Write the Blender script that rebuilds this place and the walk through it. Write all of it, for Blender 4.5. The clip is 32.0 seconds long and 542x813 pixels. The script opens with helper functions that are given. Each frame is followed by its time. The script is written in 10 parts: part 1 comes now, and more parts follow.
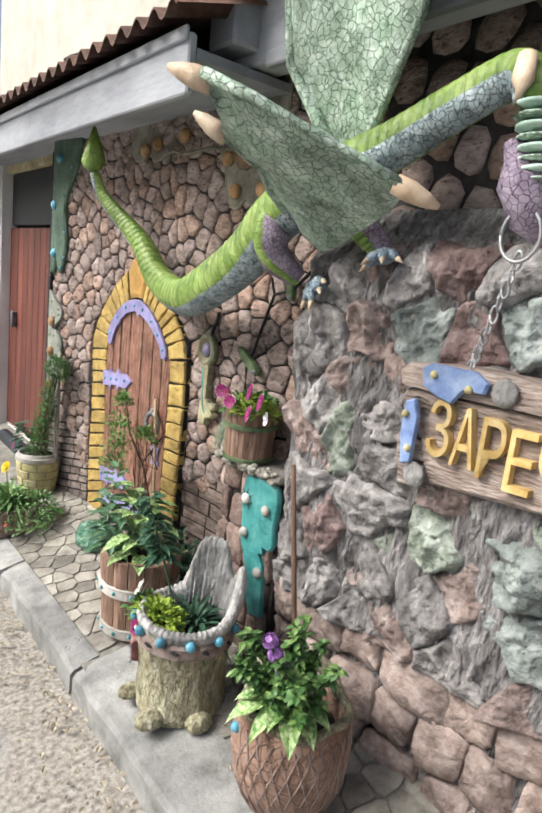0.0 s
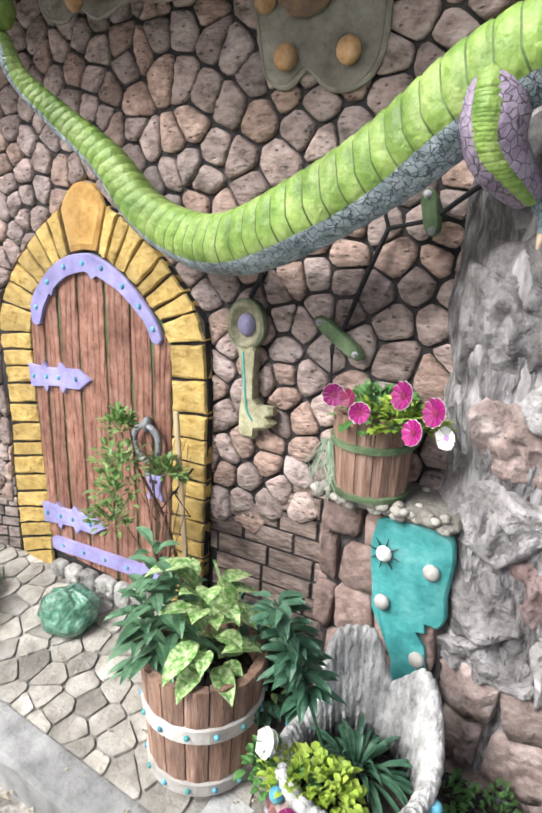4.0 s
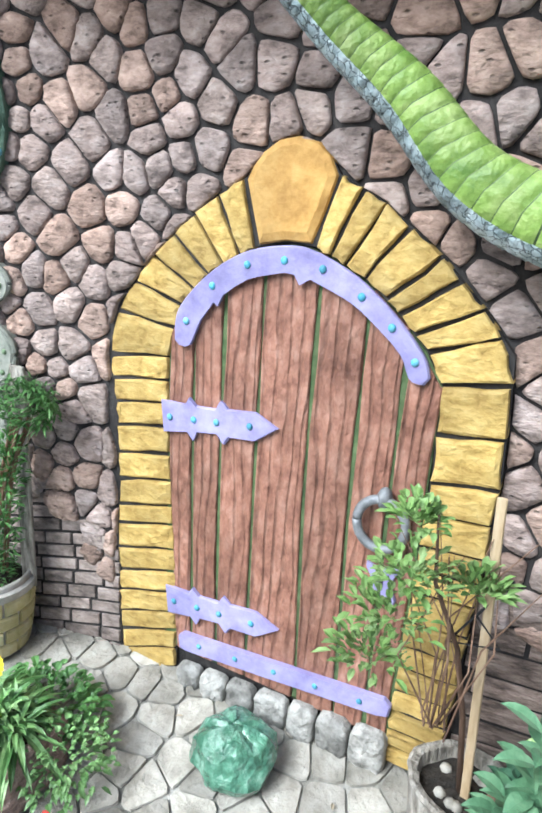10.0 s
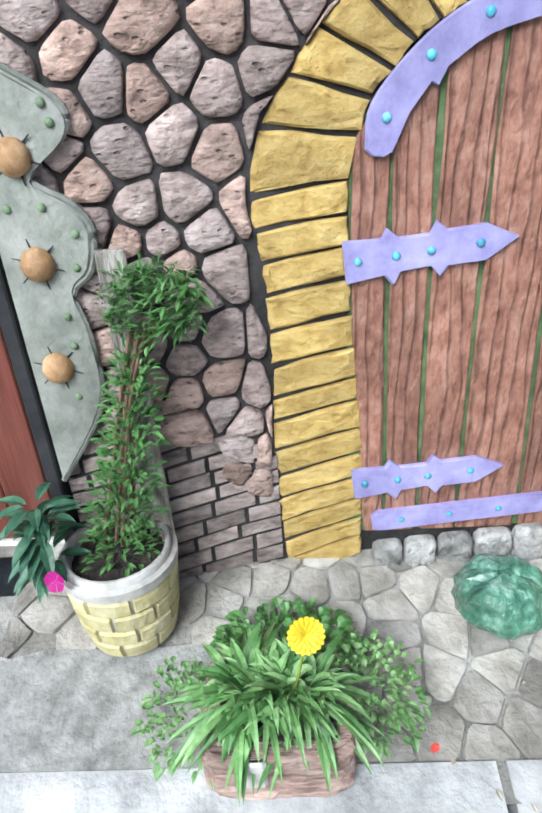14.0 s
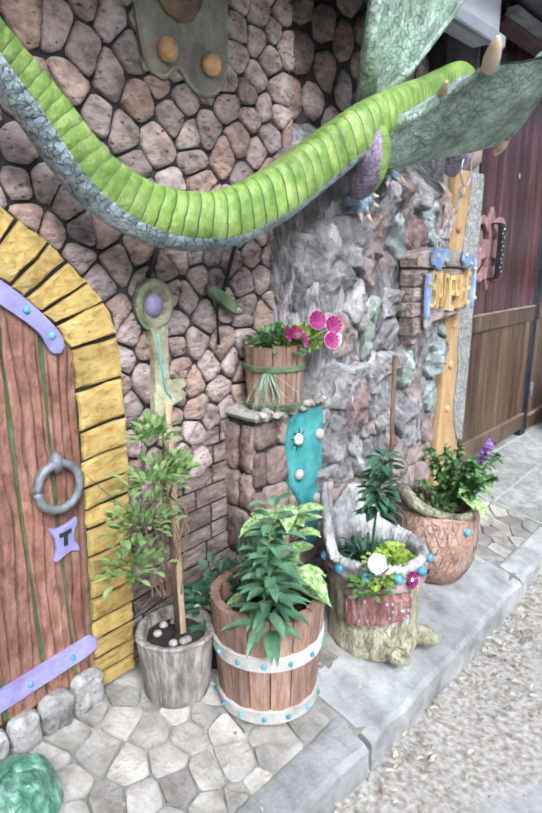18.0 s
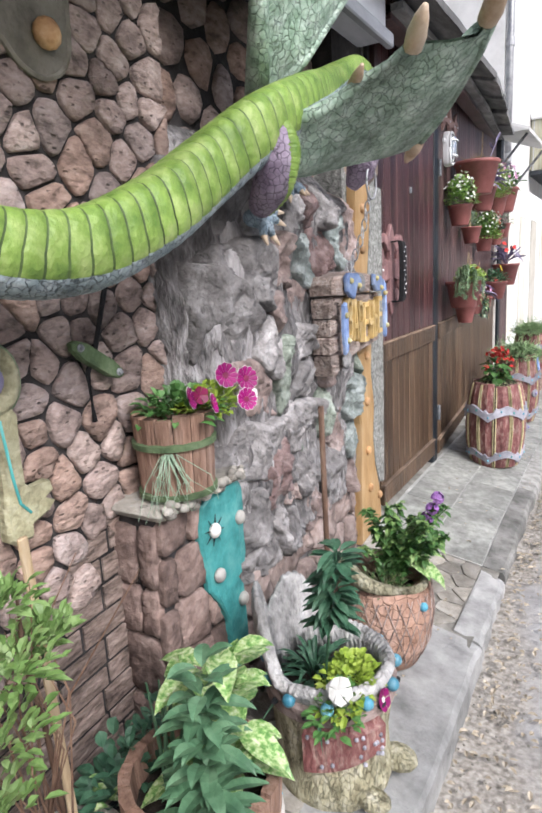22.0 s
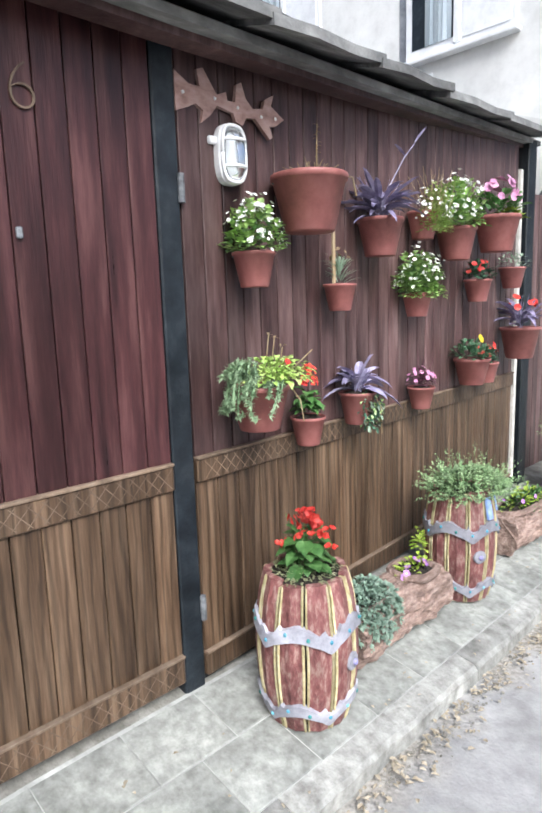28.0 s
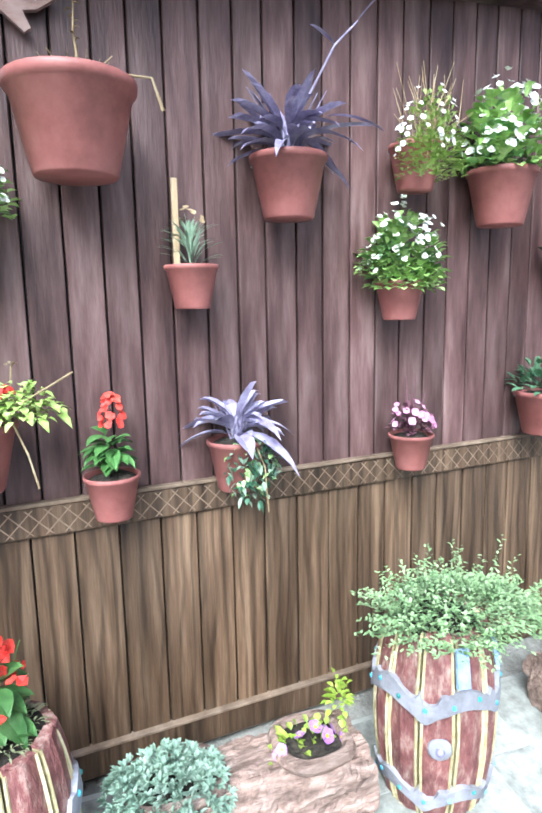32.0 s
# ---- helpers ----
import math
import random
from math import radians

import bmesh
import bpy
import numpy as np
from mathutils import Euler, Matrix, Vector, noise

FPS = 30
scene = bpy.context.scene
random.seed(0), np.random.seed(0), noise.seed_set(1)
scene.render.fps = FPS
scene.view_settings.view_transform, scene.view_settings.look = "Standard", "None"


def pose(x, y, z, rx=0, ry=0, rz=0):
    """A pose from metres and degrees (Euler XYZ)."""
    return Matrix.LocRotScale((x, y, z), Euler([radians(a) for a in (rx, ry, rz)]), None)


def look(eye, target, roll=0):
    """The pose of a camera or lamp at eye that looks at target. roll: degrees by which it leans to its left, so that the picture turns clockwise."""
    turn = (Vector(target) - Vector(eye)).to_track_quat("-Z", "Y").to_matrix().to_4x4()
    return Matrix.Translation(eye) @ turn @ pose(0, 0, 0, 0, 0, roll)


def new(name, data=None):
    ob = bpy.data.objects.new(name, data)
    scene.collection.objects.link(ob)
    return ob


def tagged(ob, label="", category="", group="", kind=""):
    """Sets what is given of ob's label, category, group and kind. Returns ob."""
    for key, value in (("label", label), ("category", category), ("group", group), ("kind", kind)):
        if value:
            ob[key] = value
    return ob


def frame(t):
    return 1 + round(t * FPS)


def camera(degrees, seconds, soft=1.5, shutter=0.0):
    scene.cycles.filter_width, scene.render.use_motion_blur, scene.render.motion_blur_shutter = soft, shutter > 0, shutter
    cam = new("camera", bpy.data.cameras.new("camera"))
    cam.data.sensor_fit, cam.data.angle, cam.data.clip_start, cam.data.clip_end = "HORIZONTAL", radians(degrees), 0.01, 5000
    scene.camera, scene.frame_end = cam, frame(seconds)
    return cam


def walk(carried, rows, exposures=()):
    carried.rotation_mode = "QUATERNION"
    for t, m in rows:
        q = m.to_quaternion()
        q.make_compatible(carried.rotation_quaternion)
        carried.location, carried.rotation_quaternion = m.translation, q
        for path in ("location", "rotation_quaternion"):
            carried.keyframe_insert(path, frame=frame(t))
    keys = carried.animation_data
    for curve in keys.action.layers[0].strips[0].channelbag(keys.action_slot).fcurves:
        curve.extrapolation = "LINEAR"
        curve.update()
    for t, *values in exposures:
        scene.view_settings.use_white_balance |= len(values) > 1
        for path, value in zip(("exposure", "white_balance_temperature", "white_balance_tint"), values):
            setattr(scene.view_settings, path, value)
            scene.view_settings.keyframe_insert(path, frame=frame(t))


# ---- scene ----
cam = camera(48.2, 32.0, 2.6)
PATH = [
    (0, (0.215, 0.195, 1.632), (1.48, 1.693, 1.242), 6.3),
    (0.5, (0.198, 0.314, 1.625), (1.39, 1.871, 1.23), 5.7),
    (1, (0.207, 0.464, 1.611), (1.445, 1.979, 1.195), 4.4),
    (1.5, (0.209, 0.597, 1.599), (1.5, 2.054, 1.14), 6.9),
    (2, (0.227, 0.744, 1.599), (1.611, 2.119, 1.157), 5.1),
    (2.5, (0.199, 0.934, 1.574), (1.654, 2.222, 1.1), 3.1),
    (4.5, (0.333, 1.455, 1.593), (2.026, 2.319, 0.969), 0.6),
    (5, (0.315, 1.546, 1.565), (2.096, 2.131, 0.87), -0.9),
    (5.5, (0.31, 1.663, 1.567), (2.098, 2.11, 0.79), 2.9),
    (6, (0.339, 1.739, 1.542), (2.117, 2.149, 0.724), 3.1),
    (6.5, (0.425, 1.839, 1.507), (2.171, 2.403, 0.71), 0.3),
    (7, (0.515, 1.909, 1.5), (2.218, 2.489, 0.627), 0.9),
    (7.5, (0.541, 1.947, 1.481), (2.176, 2.548, 0.5), 1.3),
    (8, (0.526, 2.01, 1.475), (2.152, 2.704, 0.539), 1.2),
    (8.5, (0.489, 2.083, 1.498), (2.173, 2.87, 0.761), -0.1),
    (9, (0.474, 2.204, 1.535), (2.134, 3.077, 0.84), -0.6),
    (9.5, (0.432, 2.303, 1.544), (2.121, 3.151, 0.891), 1.6),
    (10, (0.42, 2.355, 1.543), (2.121, 3.228, 0.954), 3.8),
    (10.5, (0.445, 2.537, 1.517), (2.072, 3.491, 0.854), 0.1),
    (11, (0.46, 2.666, 1.486), (2.097, 3.625, 0.851), -1.0),
    (11.5, (0.465, 2.811, 1.49), (2.009, 3.878, 0.799), 2.6),
    (12, (0.426, 2.932, 1.483), (2.069, 3.767, 0.706), 1.8),
    (12.5, (0.364, 3.072, 1.458), (2.058, 3.642, 0.561), 1.8),
    (13, (0.366, 3.193, 1.408), (2.072, 3.606, 0.448), 2.9),
    (13.5, (0.455, 3.297, 1.398), (2.164, 3.589, 0.401), -1.7),
    (15.5, (0.353, 3.513, 1.396), (2.02, 2.742, 0.605), -0.2),
    (16, (0.33, 3.488, 1.411), (1.949, 2.568, 0.682), -0.8),
    (16.5, (0.3, 3.455, 1.443), (1.852, 2.346, 0.841), -0.3),
    (17, (0.288, 3.416, 1.459), (1.722, 2.148, 0.879), 1.4),
    (17.5, (0.278, 3.364, 1.47), (1.632, 1.998, 0.922), 1.1),
    (18, (0.295, 3.341, 1.475), (1.591, 1.9, 0.982), 0.0),
    (18.5, (0.321, 3.289, 1.484), (1.606, 1.826, 1.027), -1.3),
    (19, (0.339, 3.215, 1.487), (1.524, 1.649, 1.11), -0.4),
    (19.5, (0.368, 3.15, 1.483), (1.539, 1.57, 1.118), -0.7),
    (20, (0.406, 3.079, 1.485), (1.542, 1.482, 1.089), -0.3),
    (20.5, (0.497, 3.069, 1.493), (1.45, 1.351, 1.122), -2.5),
    (21, (0.6, 3.086, 1.486), (1.477, 1.328, 1.109), -2.7),
    (21.5, (0.647, 3.083, 1.487), (1.58, 1.354, 1.114), -2.1),
    (22, (0.65, 2.999, 1.496), (1.646, 1.317, 1.073), -3.2),
    (22.5, (0.584, 2.812, 1.491), (1.63, 1.142, 1.148), -5.2),
    (23, (0.474, 2.565, 1.529), (1.523, 0.89, 1.225), -2.8),
    (23.5, (0.422, 2.407, 1.523), (1.509, 0.765, 1.173), -4.0),
    (24, (0.357, 2.179, 1.509), (1.528, 0.584, 1.215), -3.8),
    (24.5, (0.275, 1.97, 1.525), (1.416, 0.351, 1.249), -4.1),
    (26.5, (0.053, 1.169, 1.646), (1.344, -0.327, 1.34), -2.2),
    (27, (0.029, 0.964, 1.63), (1.318, -0.526, 1.29), -2.0),
    (27.5, (0.004, 0.75, 1.641), (1.355, -0.689, 1.317), -2.2),
    (28, (-0.021, 0.522, 1.667), (1.402, -0.844, 1.337), -1.8),
    (28.5, (-0.035, 0.283, 1.643), (1.401, -1.08, 1.361), -1.8),
    (29, (0.005, 0.053, 1.657), (1.486, -1.254, 1.344), -1.3),
    (29.5, (0.023, -0.122, 1.668), (1.576, -1.319, 1.276), -1.7),
    (30, (-0.029, -0.336, 1.672), (1.667, -1.352, 1.368), 0.0),
    (30.5, (-0.068, -0.54, 1.669), (1.664, -1.483, 1.333), -1.4),
    (31, (-0.034, -0.735, 1.652), (1.73, -1.609, 1.303), -1.0),
    (31.5, (0.052, -0.936, 1.649), (1.868, -1.68, 1.265), 0.1),
    (32, (0.057, -1.09, 1.643), (1.907, -1.775, 1.31), -1.1),
]
EXPOSURES = [(0.0, 0.6, 6400, 8), (1.0, 0.6, 6400, 8), (2.0, 0.8, 6300, 8), (3.0, 0.85, 6200, 8), (5.0, 0.85, 6000, 10), (7.0, 0.8, 5950, 8), (8.0, 0.7, 5780, 5), (10.0, 0.95, 5550, 3), (12.0, 0.85, 5550, 5), (13.0, 0.73, 5550, 5), (16.0, 0.62, 5500, 6), (17.0, 0.75, 5550, 7), (19.0, 0.8, 5700, 10), (21.0, 0.42, 6000, 14), (24.0, 0.55, 5950, 9), (28.0, 0.75, 5850, 8), (30.0, 1.15, 5750, 6), (31.0, 1.27, 5600, 4), (32.0, 1.42, 5400, 2)]
walk(cam, [(t, look(eye, target, roll)) for t, eye, target, roll in PATH], EXPOSURES)

# ---- world and sun: bright overcast day ----
world = bpy.data.worlds.new("sky")
scene.world = world
world.use_nodes = True
wn = world.node_tree
sky = wn.nodes.new("ShaderNodeTexSky")
sky.sky_type = "NISHITA"
sky.sun_disc = False
sky.sun_elevation, sky.sun_rotation = radians(42), radians(297)
sky.air_density, sky.dust_density, sky.ozone_density = 0.7, 6.0, 1.0
wn.links.new(sky.outputs[0], wn.nodes["Background"].inputs[0])
wn.nodes["Background"].inputs[1].default_value = 0.11
sun = new("sun", bpy.data.lights.new("sun", "SUN"))
sun.data.energy, sun.data.angle, sun.data.color = 2.5, radians(32), (1.0, 0.985, 0.96)
sun.matrix_world = look((-5.6, 2.8, 5.8), (0, 0, 0))

# ---- materials ----
def material(name, stops, scale=12.0, rough=0.8, bump=0.3, fine=60.0, stain=0.35, vary=0.25, stretch=(1, 1, 1), metal=0.0, coat=0.0,
             tint=None, pits=0.0, crack=0.0, crack_scale=25.0, spec=0.4, warp=0.0, deep=0.01, grain=0.0, grain_scale=10.0, patchy=False):
    """Colour ramp over grain noise, larger stains over it, relief from fine noise; every object shifts the pattern and its tone."""
    m = bpy.data.materials.new(name)
    m.use_nodes = True
    nt = m.node_tree
    N, L = nt.nodes.new, nt.links.new
    bsdf = nt.nodes["Principled BSDF"]
    tc, info = N("ShaderNodeTexCoord"), N("ShaderNodeObjectInfo")
    shift = N("ShaderNodeVectorMath"); shift.operation = "MULTIPLY_ADD"
    mul = N("ShaderNodeCombineXYZ")
    for i in range(3):
        L(info.outputs["Random"], mul.inputs[i])
    L(mul.outputs[0], shift.inputs[0])
    shift.inputs[1].default_value = (37.0, 53.0, 71.0)
    L(tc.outputs["Object"], shift.inputs[2])
    mp = N("ShaderNodeMapping")
    mp.inputs["Scale"].default_value = stretch
    L(shift.outputs[0], mp.inputs[0])
    n1 = N("ShaderNodeTexNoise")
    n1.inputs["Scale"].default_value, n1.inputs["Detail"].default_value, n1.inputs["Roughness"].default_value = scale, 6.0, 0.65
    L(mp.outputs[0], n1.inputs["Vector"])
    ramp = N("ShaderNodeValToRGB")
    el = ramp.color_ramp.elements
    while len(el) < len(stops):
        el.new(0.5)
    for e, (p, c) in zip(el, stops):
        e.position, e.color = p, (*c, 1.0)
    L(n1.outputs[0], ramp.inputs[0])
    n2 = N("ShaderNodeTexNoise")
    n2.inputs["Scale"].default_value, n2.inputs["Detail"].default_value = scale * 0.22, 4.0
    L(mp.outputs[0], n2.inputs["Vector"])
    mr = N("ShaderNodeMapRange")
    mr.inputs[1].default_value, mr.inputs[2].default_value = 0.32, 0.68
    mr.inputs[3].default_value, mr.inputs[4].default_value = 1.0 - stain, 1.0 + stain * 0.35
    L(n2.outputs[0], mr.inputs[0])
    tone = N("ShaderNodeMapRange")
    tone.inputs[3].default_value, tone.inputs[4].default_value = 1.0 - vary, 1.0 + vary
    L(info.outputs["Random"], tone.inputs[0])
    both = N("ShaderNodeMath"); both.operation = "MULTIPLY"
    L(mr.outputs[0], both.inputs[0]); L(tone.outputs[0], both.inputs[1])
    hsv = N("ShaderNodeHueSaturation")
    L(ramp.outputs[0], hsv.inputs["Color"]); L(both.outputs[0], hsv.inputs["Value"])
    colour = hsv.outputs[0]
    if tint:
        pick = N("ShaderNodeMath"); pick.operation = "FRACT"
        scaled = N("ShaderNodeMath"); scaled.operation = "MULTIPLY"; scaled.inputs[1].default_value = 7.31
        L(info.outputs["Random"], scaled.inputs[0]); L(scaled.outputs[0], pick.inputs[0])
        tr = N("ShaderNodeValToRGB")
        tr.color_ramp.interpolation = "CONSTANT"
        te = tr.color_ramp.elements
        while len(te) < len(tint):
            te.new(0.5)
        for i, (e, c) in enumerate(zip(te, tint)):
            e.position, e.color = i / len(tint), (*c, 1.0)
        L(pick.outputs[0], tr.inputs[0])
        mx = N("ShaderNodeMixRGB"); mx.blend_type = "MULTIPLY"; mx.inputs[0].default_value = 1.0
        L(colour, mx.inputs[1]); L(tr.outputs[0], mx.inputs[2])
        colour = mx.outputs[0]
    n3 = N("ShaderNodeTexNoise")
    n3.inputs["Scale"].default_value, n3.inputs["Detail"].default_value = fine, 5.0
    L(mp.outputs[0], n3.inputs["Vector"])
    height = n3.outputs[0]
    if pits or crack:
        vo = N("ShaderNodeTexVoronoi")
        vo.feature = "DISTANCE_TO_EDGE" if crack else "F1"
        vo.inputs["Scale"].default_value = crack_scale
        if warp:
            bend = N("ShaderNodeTexNoise")
            bend.inputs["Scale"].default_value, bend.inputs["Detail"].default_value = crack_scale * 0.8, 4.0
            L(mp.outputs[0], bend.inputs["Vector"])
            push = N("ShaderNodeVectorMath"); push.operation = "MULTIPLY_ADD"
            push.inputs[1].default_value = (warp, warp, warp)
            L(bend.outputs["Color"], push.inputs[0]); L(mp.outputs[0], push.inputs[2])
            L(push.outputs[0], vo.inputs["Vector"])
        else:
            L(mp.outputs[0], vo.inputs["Vector"])
        lo = N("ShaderNodeMapRange")
        lo.inputs[1].default_value, lo.inputs[2].default_value = (0.008, 0.06) if crack else (0.08, 0.2)
        lo.inputs[3].default_value, lo.inputs[4].default_value = 1.0 - max(pits, crack), 1.0
        L(vo.outputs["Distance"], lo.inputs[0])
        mx2 = N("ShaderNodeMixRGB"); mx2.blend_type = "MULTIPLY"; mx2.inputs[0].default_value = 1.0
        L(colour, mx2.inputs[1]); L(lo.outputs[0], mx2.inputs[2])
        colour = mx2.outputs[0]
        hm = N("ShaderNodeMath"); hm.operation = "MULTIPLY_ADD"; hm.inputs[1].default_value = 1.5
        L(lo.outputs[0], hm.inputs[0]); L(height, hm.inputs[2])
        height = hm.outputs[0]
    if grain:
        wv = N("ShaderNodeTexWave")
        wv.bands_direction = "Y"
        wv.inputs["Scale"].default_value, wv.inputs["Distortion"].default_value = grain_scale, 9.0
        wv.inputs["Detail"].default_value, wv.inputs["Detail Scale"].default_value = 2.5, 0.9
        gm = N("ShaderNodeMapping")
        gm.inputs["Scale"].default_value = (1.0, 1.0, 0.22)
        L(shift.outputs[0], gm.inputs[0]); L(gm.outputs[0], wv.inputs["Vector"])
        gr = N("ShaderNodeMapRange")
        gr.inputs[1].default_value, gr.inputs[2].default_value = 0.0, 0.35
        gr.inputs[3].default_value, gr.inputs[4].default_value = 1.0 - grain, 1.0
        L(wv.outputs["Fac"], gr.inputs[0])
        mx3 = N("ShaderNodeMixRGB"); mx3.blend_type = "MULTIPLY"; mx3.inputs[0].default_value = 1.0
        if patchy:
            spots = N("ShaderNodeTexNoise")
            spots.inputs["Scale"].default_value, spots.inputs["Detail"].default_value = 9.0, 2.0
            L(shift.outputs[0], spots.inputs["Vector"])
            sr = N("ShaderNodeMapRange")
            sr.inputs[1].default_value, sr.inputs[2].default_value = 0.42, 0.62
            L(spots.outputs[0], sr.inputs[0]); L(sr.outputs[0], mx3.inputs[0])
        L(colour, mx3.inputs[1]); L(gr.outputs[0], mx3.inputs[2])
        colour = mx3.outputs[0]
        hg = N("ShaderNodeMath"); hg.operation = "MULTIPLY_ADD"; hg.inputs[1].default_value = 0.9
        L(gr.outputs[0], hg.inputs[0]); L(height, hg.inputs[2])
        height = hg.outputs[0]
    L(colour, bsdf.inputs["Base Color"])
    rr = N("ShaderNodeMapRange")
    rr.inputs[3].default_value, rr.inputs[4].default_value = max(rough - 0.12, 0.05), min(rough + 0.12, 1.0)
    L(n1.outputs[0], rr.inputs[0]); L(rr.outputs[0], bsdf.inputs["Roughness"])
    bsdf.inputs["Metallic"].default_value = metal
    bsdf.inputs["Specular IOR Level"].default_value = spec
    bsdf.inputs["Coat Weight"].default_value = coat
    if bump:
        bp = N("ShaderNodeBump")
        bp.inputs["Strength"].default_value, bp.inputs["Distance"].default_value = bump, deep
        L(height, bp.inputs["Height"]); L(bp.outputs[0], bsdf.inputs["Normal"])
    return m


def ramp3(a, b, c):
    return [(0.3, a), (0.5, b), (0.72, c)]


M_STONE = material("pink_stone", ramp3((0.15, 0.115, 0.1), (0.385, 0.302, 0.266), (0.555, 0.468, 0.428)), 24, 0.85, 0.9, 60, 0.4, 0.2, pits=0.45, crack_scale=34, stretch=(1, 0.85, 1.7),
                   tint=[(1, 1, 1), (0.98, 0.97, 0.98), (0.92, 0.94, 0.97), (1.06, 0.94, 0.85), (0.87, 0.85, 0.85), (1.04, 0.95, 0.88)])
M_BRICKLET = material("dark_bricklet", ramp3((0.11, 0.088, 0.078), (0.3, 0.243, 0.215), (0.46, 0.395, 0.36)), 20, 0.85, 0.9, 50, 0.4, 0.2, stretch=(1, 0.8, 1.6))
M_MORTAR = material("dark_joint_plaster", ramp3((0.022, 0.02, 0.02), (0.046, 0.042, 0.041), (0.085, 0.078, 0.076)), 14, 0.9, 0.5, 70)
M_ROCK = material("boulder_rock", ramp3((0.1, 0.093, 0.09), (0.27, 0.257, 0.25), (0.52, 0.505, 0.5)), 13, 0.85, 1.0, 36, 0.5, 0.14, pits=0.25, crack_scale=24, warp=0.4, deep=0.02)
M_ROCKGREEN = material("green_grey_boulder", ramp3((0.09, 0.106, 0.082), (0.245, 0.282, 0.23), (0.5, 0.55, 0.49)), 13, 0.85, 1.0, 36, 0.5, 0.14, pits=0.25, crack_scale=24, warp=0.4, deep=0.02)
M_ROCKTEAL = material("teal_washed_boulder", ramp3((0.095, 0.115, 0.106), (0.255, 0.292, 0.275), (0.5, 0.545, 0.525)), 13, 0.85, 1.0, 36, 0.5, 0.14, pits=0.25, crack_scale=24, warp=0.4, deep=0.02)
M_ROCKRED = material("maroon_boulder", ramp3((0.1, 0.063, 0.058), (0.25, 0.172, 0.16), (0.48, 0.385, 0.37)), 13, 0.85, 1.0, 36, 0.5, 0.14, pits=0.25, crack_scale=24, warp=0.4, deep=0.02)
M_ROCKTAN = material("pink_tan_boulder", ramp3((0.14, 0.1, 0.088), (0.34, 0.262, 0.236), (0.56, 0.48, 0.45)), 13, 0.85, 1.0, 36, 0.5, 0.14, pits=0.25, crack_scale=24, warp=0.4, deep=0.02)
M_ROCKCORE = material("rock_cement", ramp3((0.08, 0.075, 0.075), (0.27, 0.257, 0.252), (0.6, 0.585, 0.585)), 20, 0.9, 1.0, 40, 0.55, stretch=(1.4, 1.6, 0.5), deep=0.035)
M_MASON = material("tan_masonry", ramp3((0.15, 0.11, 0.095), (0.33, 0.257, 0.228), (0.48, 0.405, 0.372)), 16, 0.85, 0.9, 40, 0.45, 0.12, deep=0.015)
M_YELLOW = material("yellow_paint", ramp3((0.3, 0.19, 0.045), (0.48, 0.335, 0.1), (0.58, 0.44, 0.17)), 20, 0.7, 0.8, 40, 0.35, 0.07, stretch=(1, 1, 1.5), pits=0.3, crack_scale=40, warp=0.3)
M_KEYSTONE = material("ochre_paint", ramp3((0.3, 0.16, 0.035), (0.46, 0.27, 0.075), (0.56, 0.37, 0.13)), 14, 0.75, 0.7, 40, 0.35, 0.05)
M_DOORWOOD = material("red_brown_carved_wood", ramp3((0.14, 0.06, 0.04), (0.28, 0.136, 0.092), (0.4, 0.232, 0.172)), 26, 0.55, 0.9, 60, 0.3, 0.1, stretch=(1.1, 1.1, 0.7), grain=0.42, grain_scale=11, patchy=True)
M_DOORGAP = material("green_joint", ramp3((0.03, 0.06, 0.022), (0.08, 0.125, 0.05), (0.14, 0.19, 0.09)), 20, 0.9, 0.5)
M_LILAC = material("lilac_painted_iron", ramp3((0.2, 0.18, 0.36), (0.29, 0.27, 0.5), (0.38, 0.36, 0.6)), 14, 0.5, 0.3, 60, 0.25, 0.05)
M_CYAN = material("cyan_bead", ramp3((0.05, 0.25, 0.36), (0.12, 0.4, 0.55), (0.3, 0.58, 0.68)), 20, 0.4, 0.2)
M_TEAL = material("teal_paint", ramp3((0.03, 0.18, 0.175), (0.07, 0.32, 0.31), (0.16, 0.43, 0.41)), 14, 0.5, 0.4, 60, 0.3)
M_IRON = material("grey_iron", ramp3((0.1, 0.107, 0.115), (0.22, 0.232, 0.245), (0.38, 0.392, 0.4)), 24, 0.55, 0.4, 70, metal=0.3)
M_RAIN = material("boot_plaster_white", ramp3((0.15, 0.147, 0.142), (0.38, 0.375, 0.363), (0.6, 0.593, 0.58)), 26, 0.85, 1.0, 60, 0.4, stretch=(1, 1, 0.6), deep=0.015)
M_CONCRETE = material("kerb_concrete", ramp3((0.22, 0.222, 0.215), (0.385, 0.388, 0.375), (0.55, 0.552, 0.535)), 9, 0.9, 0.5, 80, 0.4)
M_FLAG = material("flagstone", ramp3((0.2, 0.187, 0.155), (0.385, 0.362, 0.312), (0.56, 0.538, 0.485)), 10, 0.88, 0.6, 80, 0.55, 0.07)
M_FLAGJOINT = material("flagstone_joint", ramp3((0.14, 0.135, 0.115), (0.23, 0.222, 0.195), (0.36, 0.35, 0.32)), 12, 0.95, 0.6, 80)
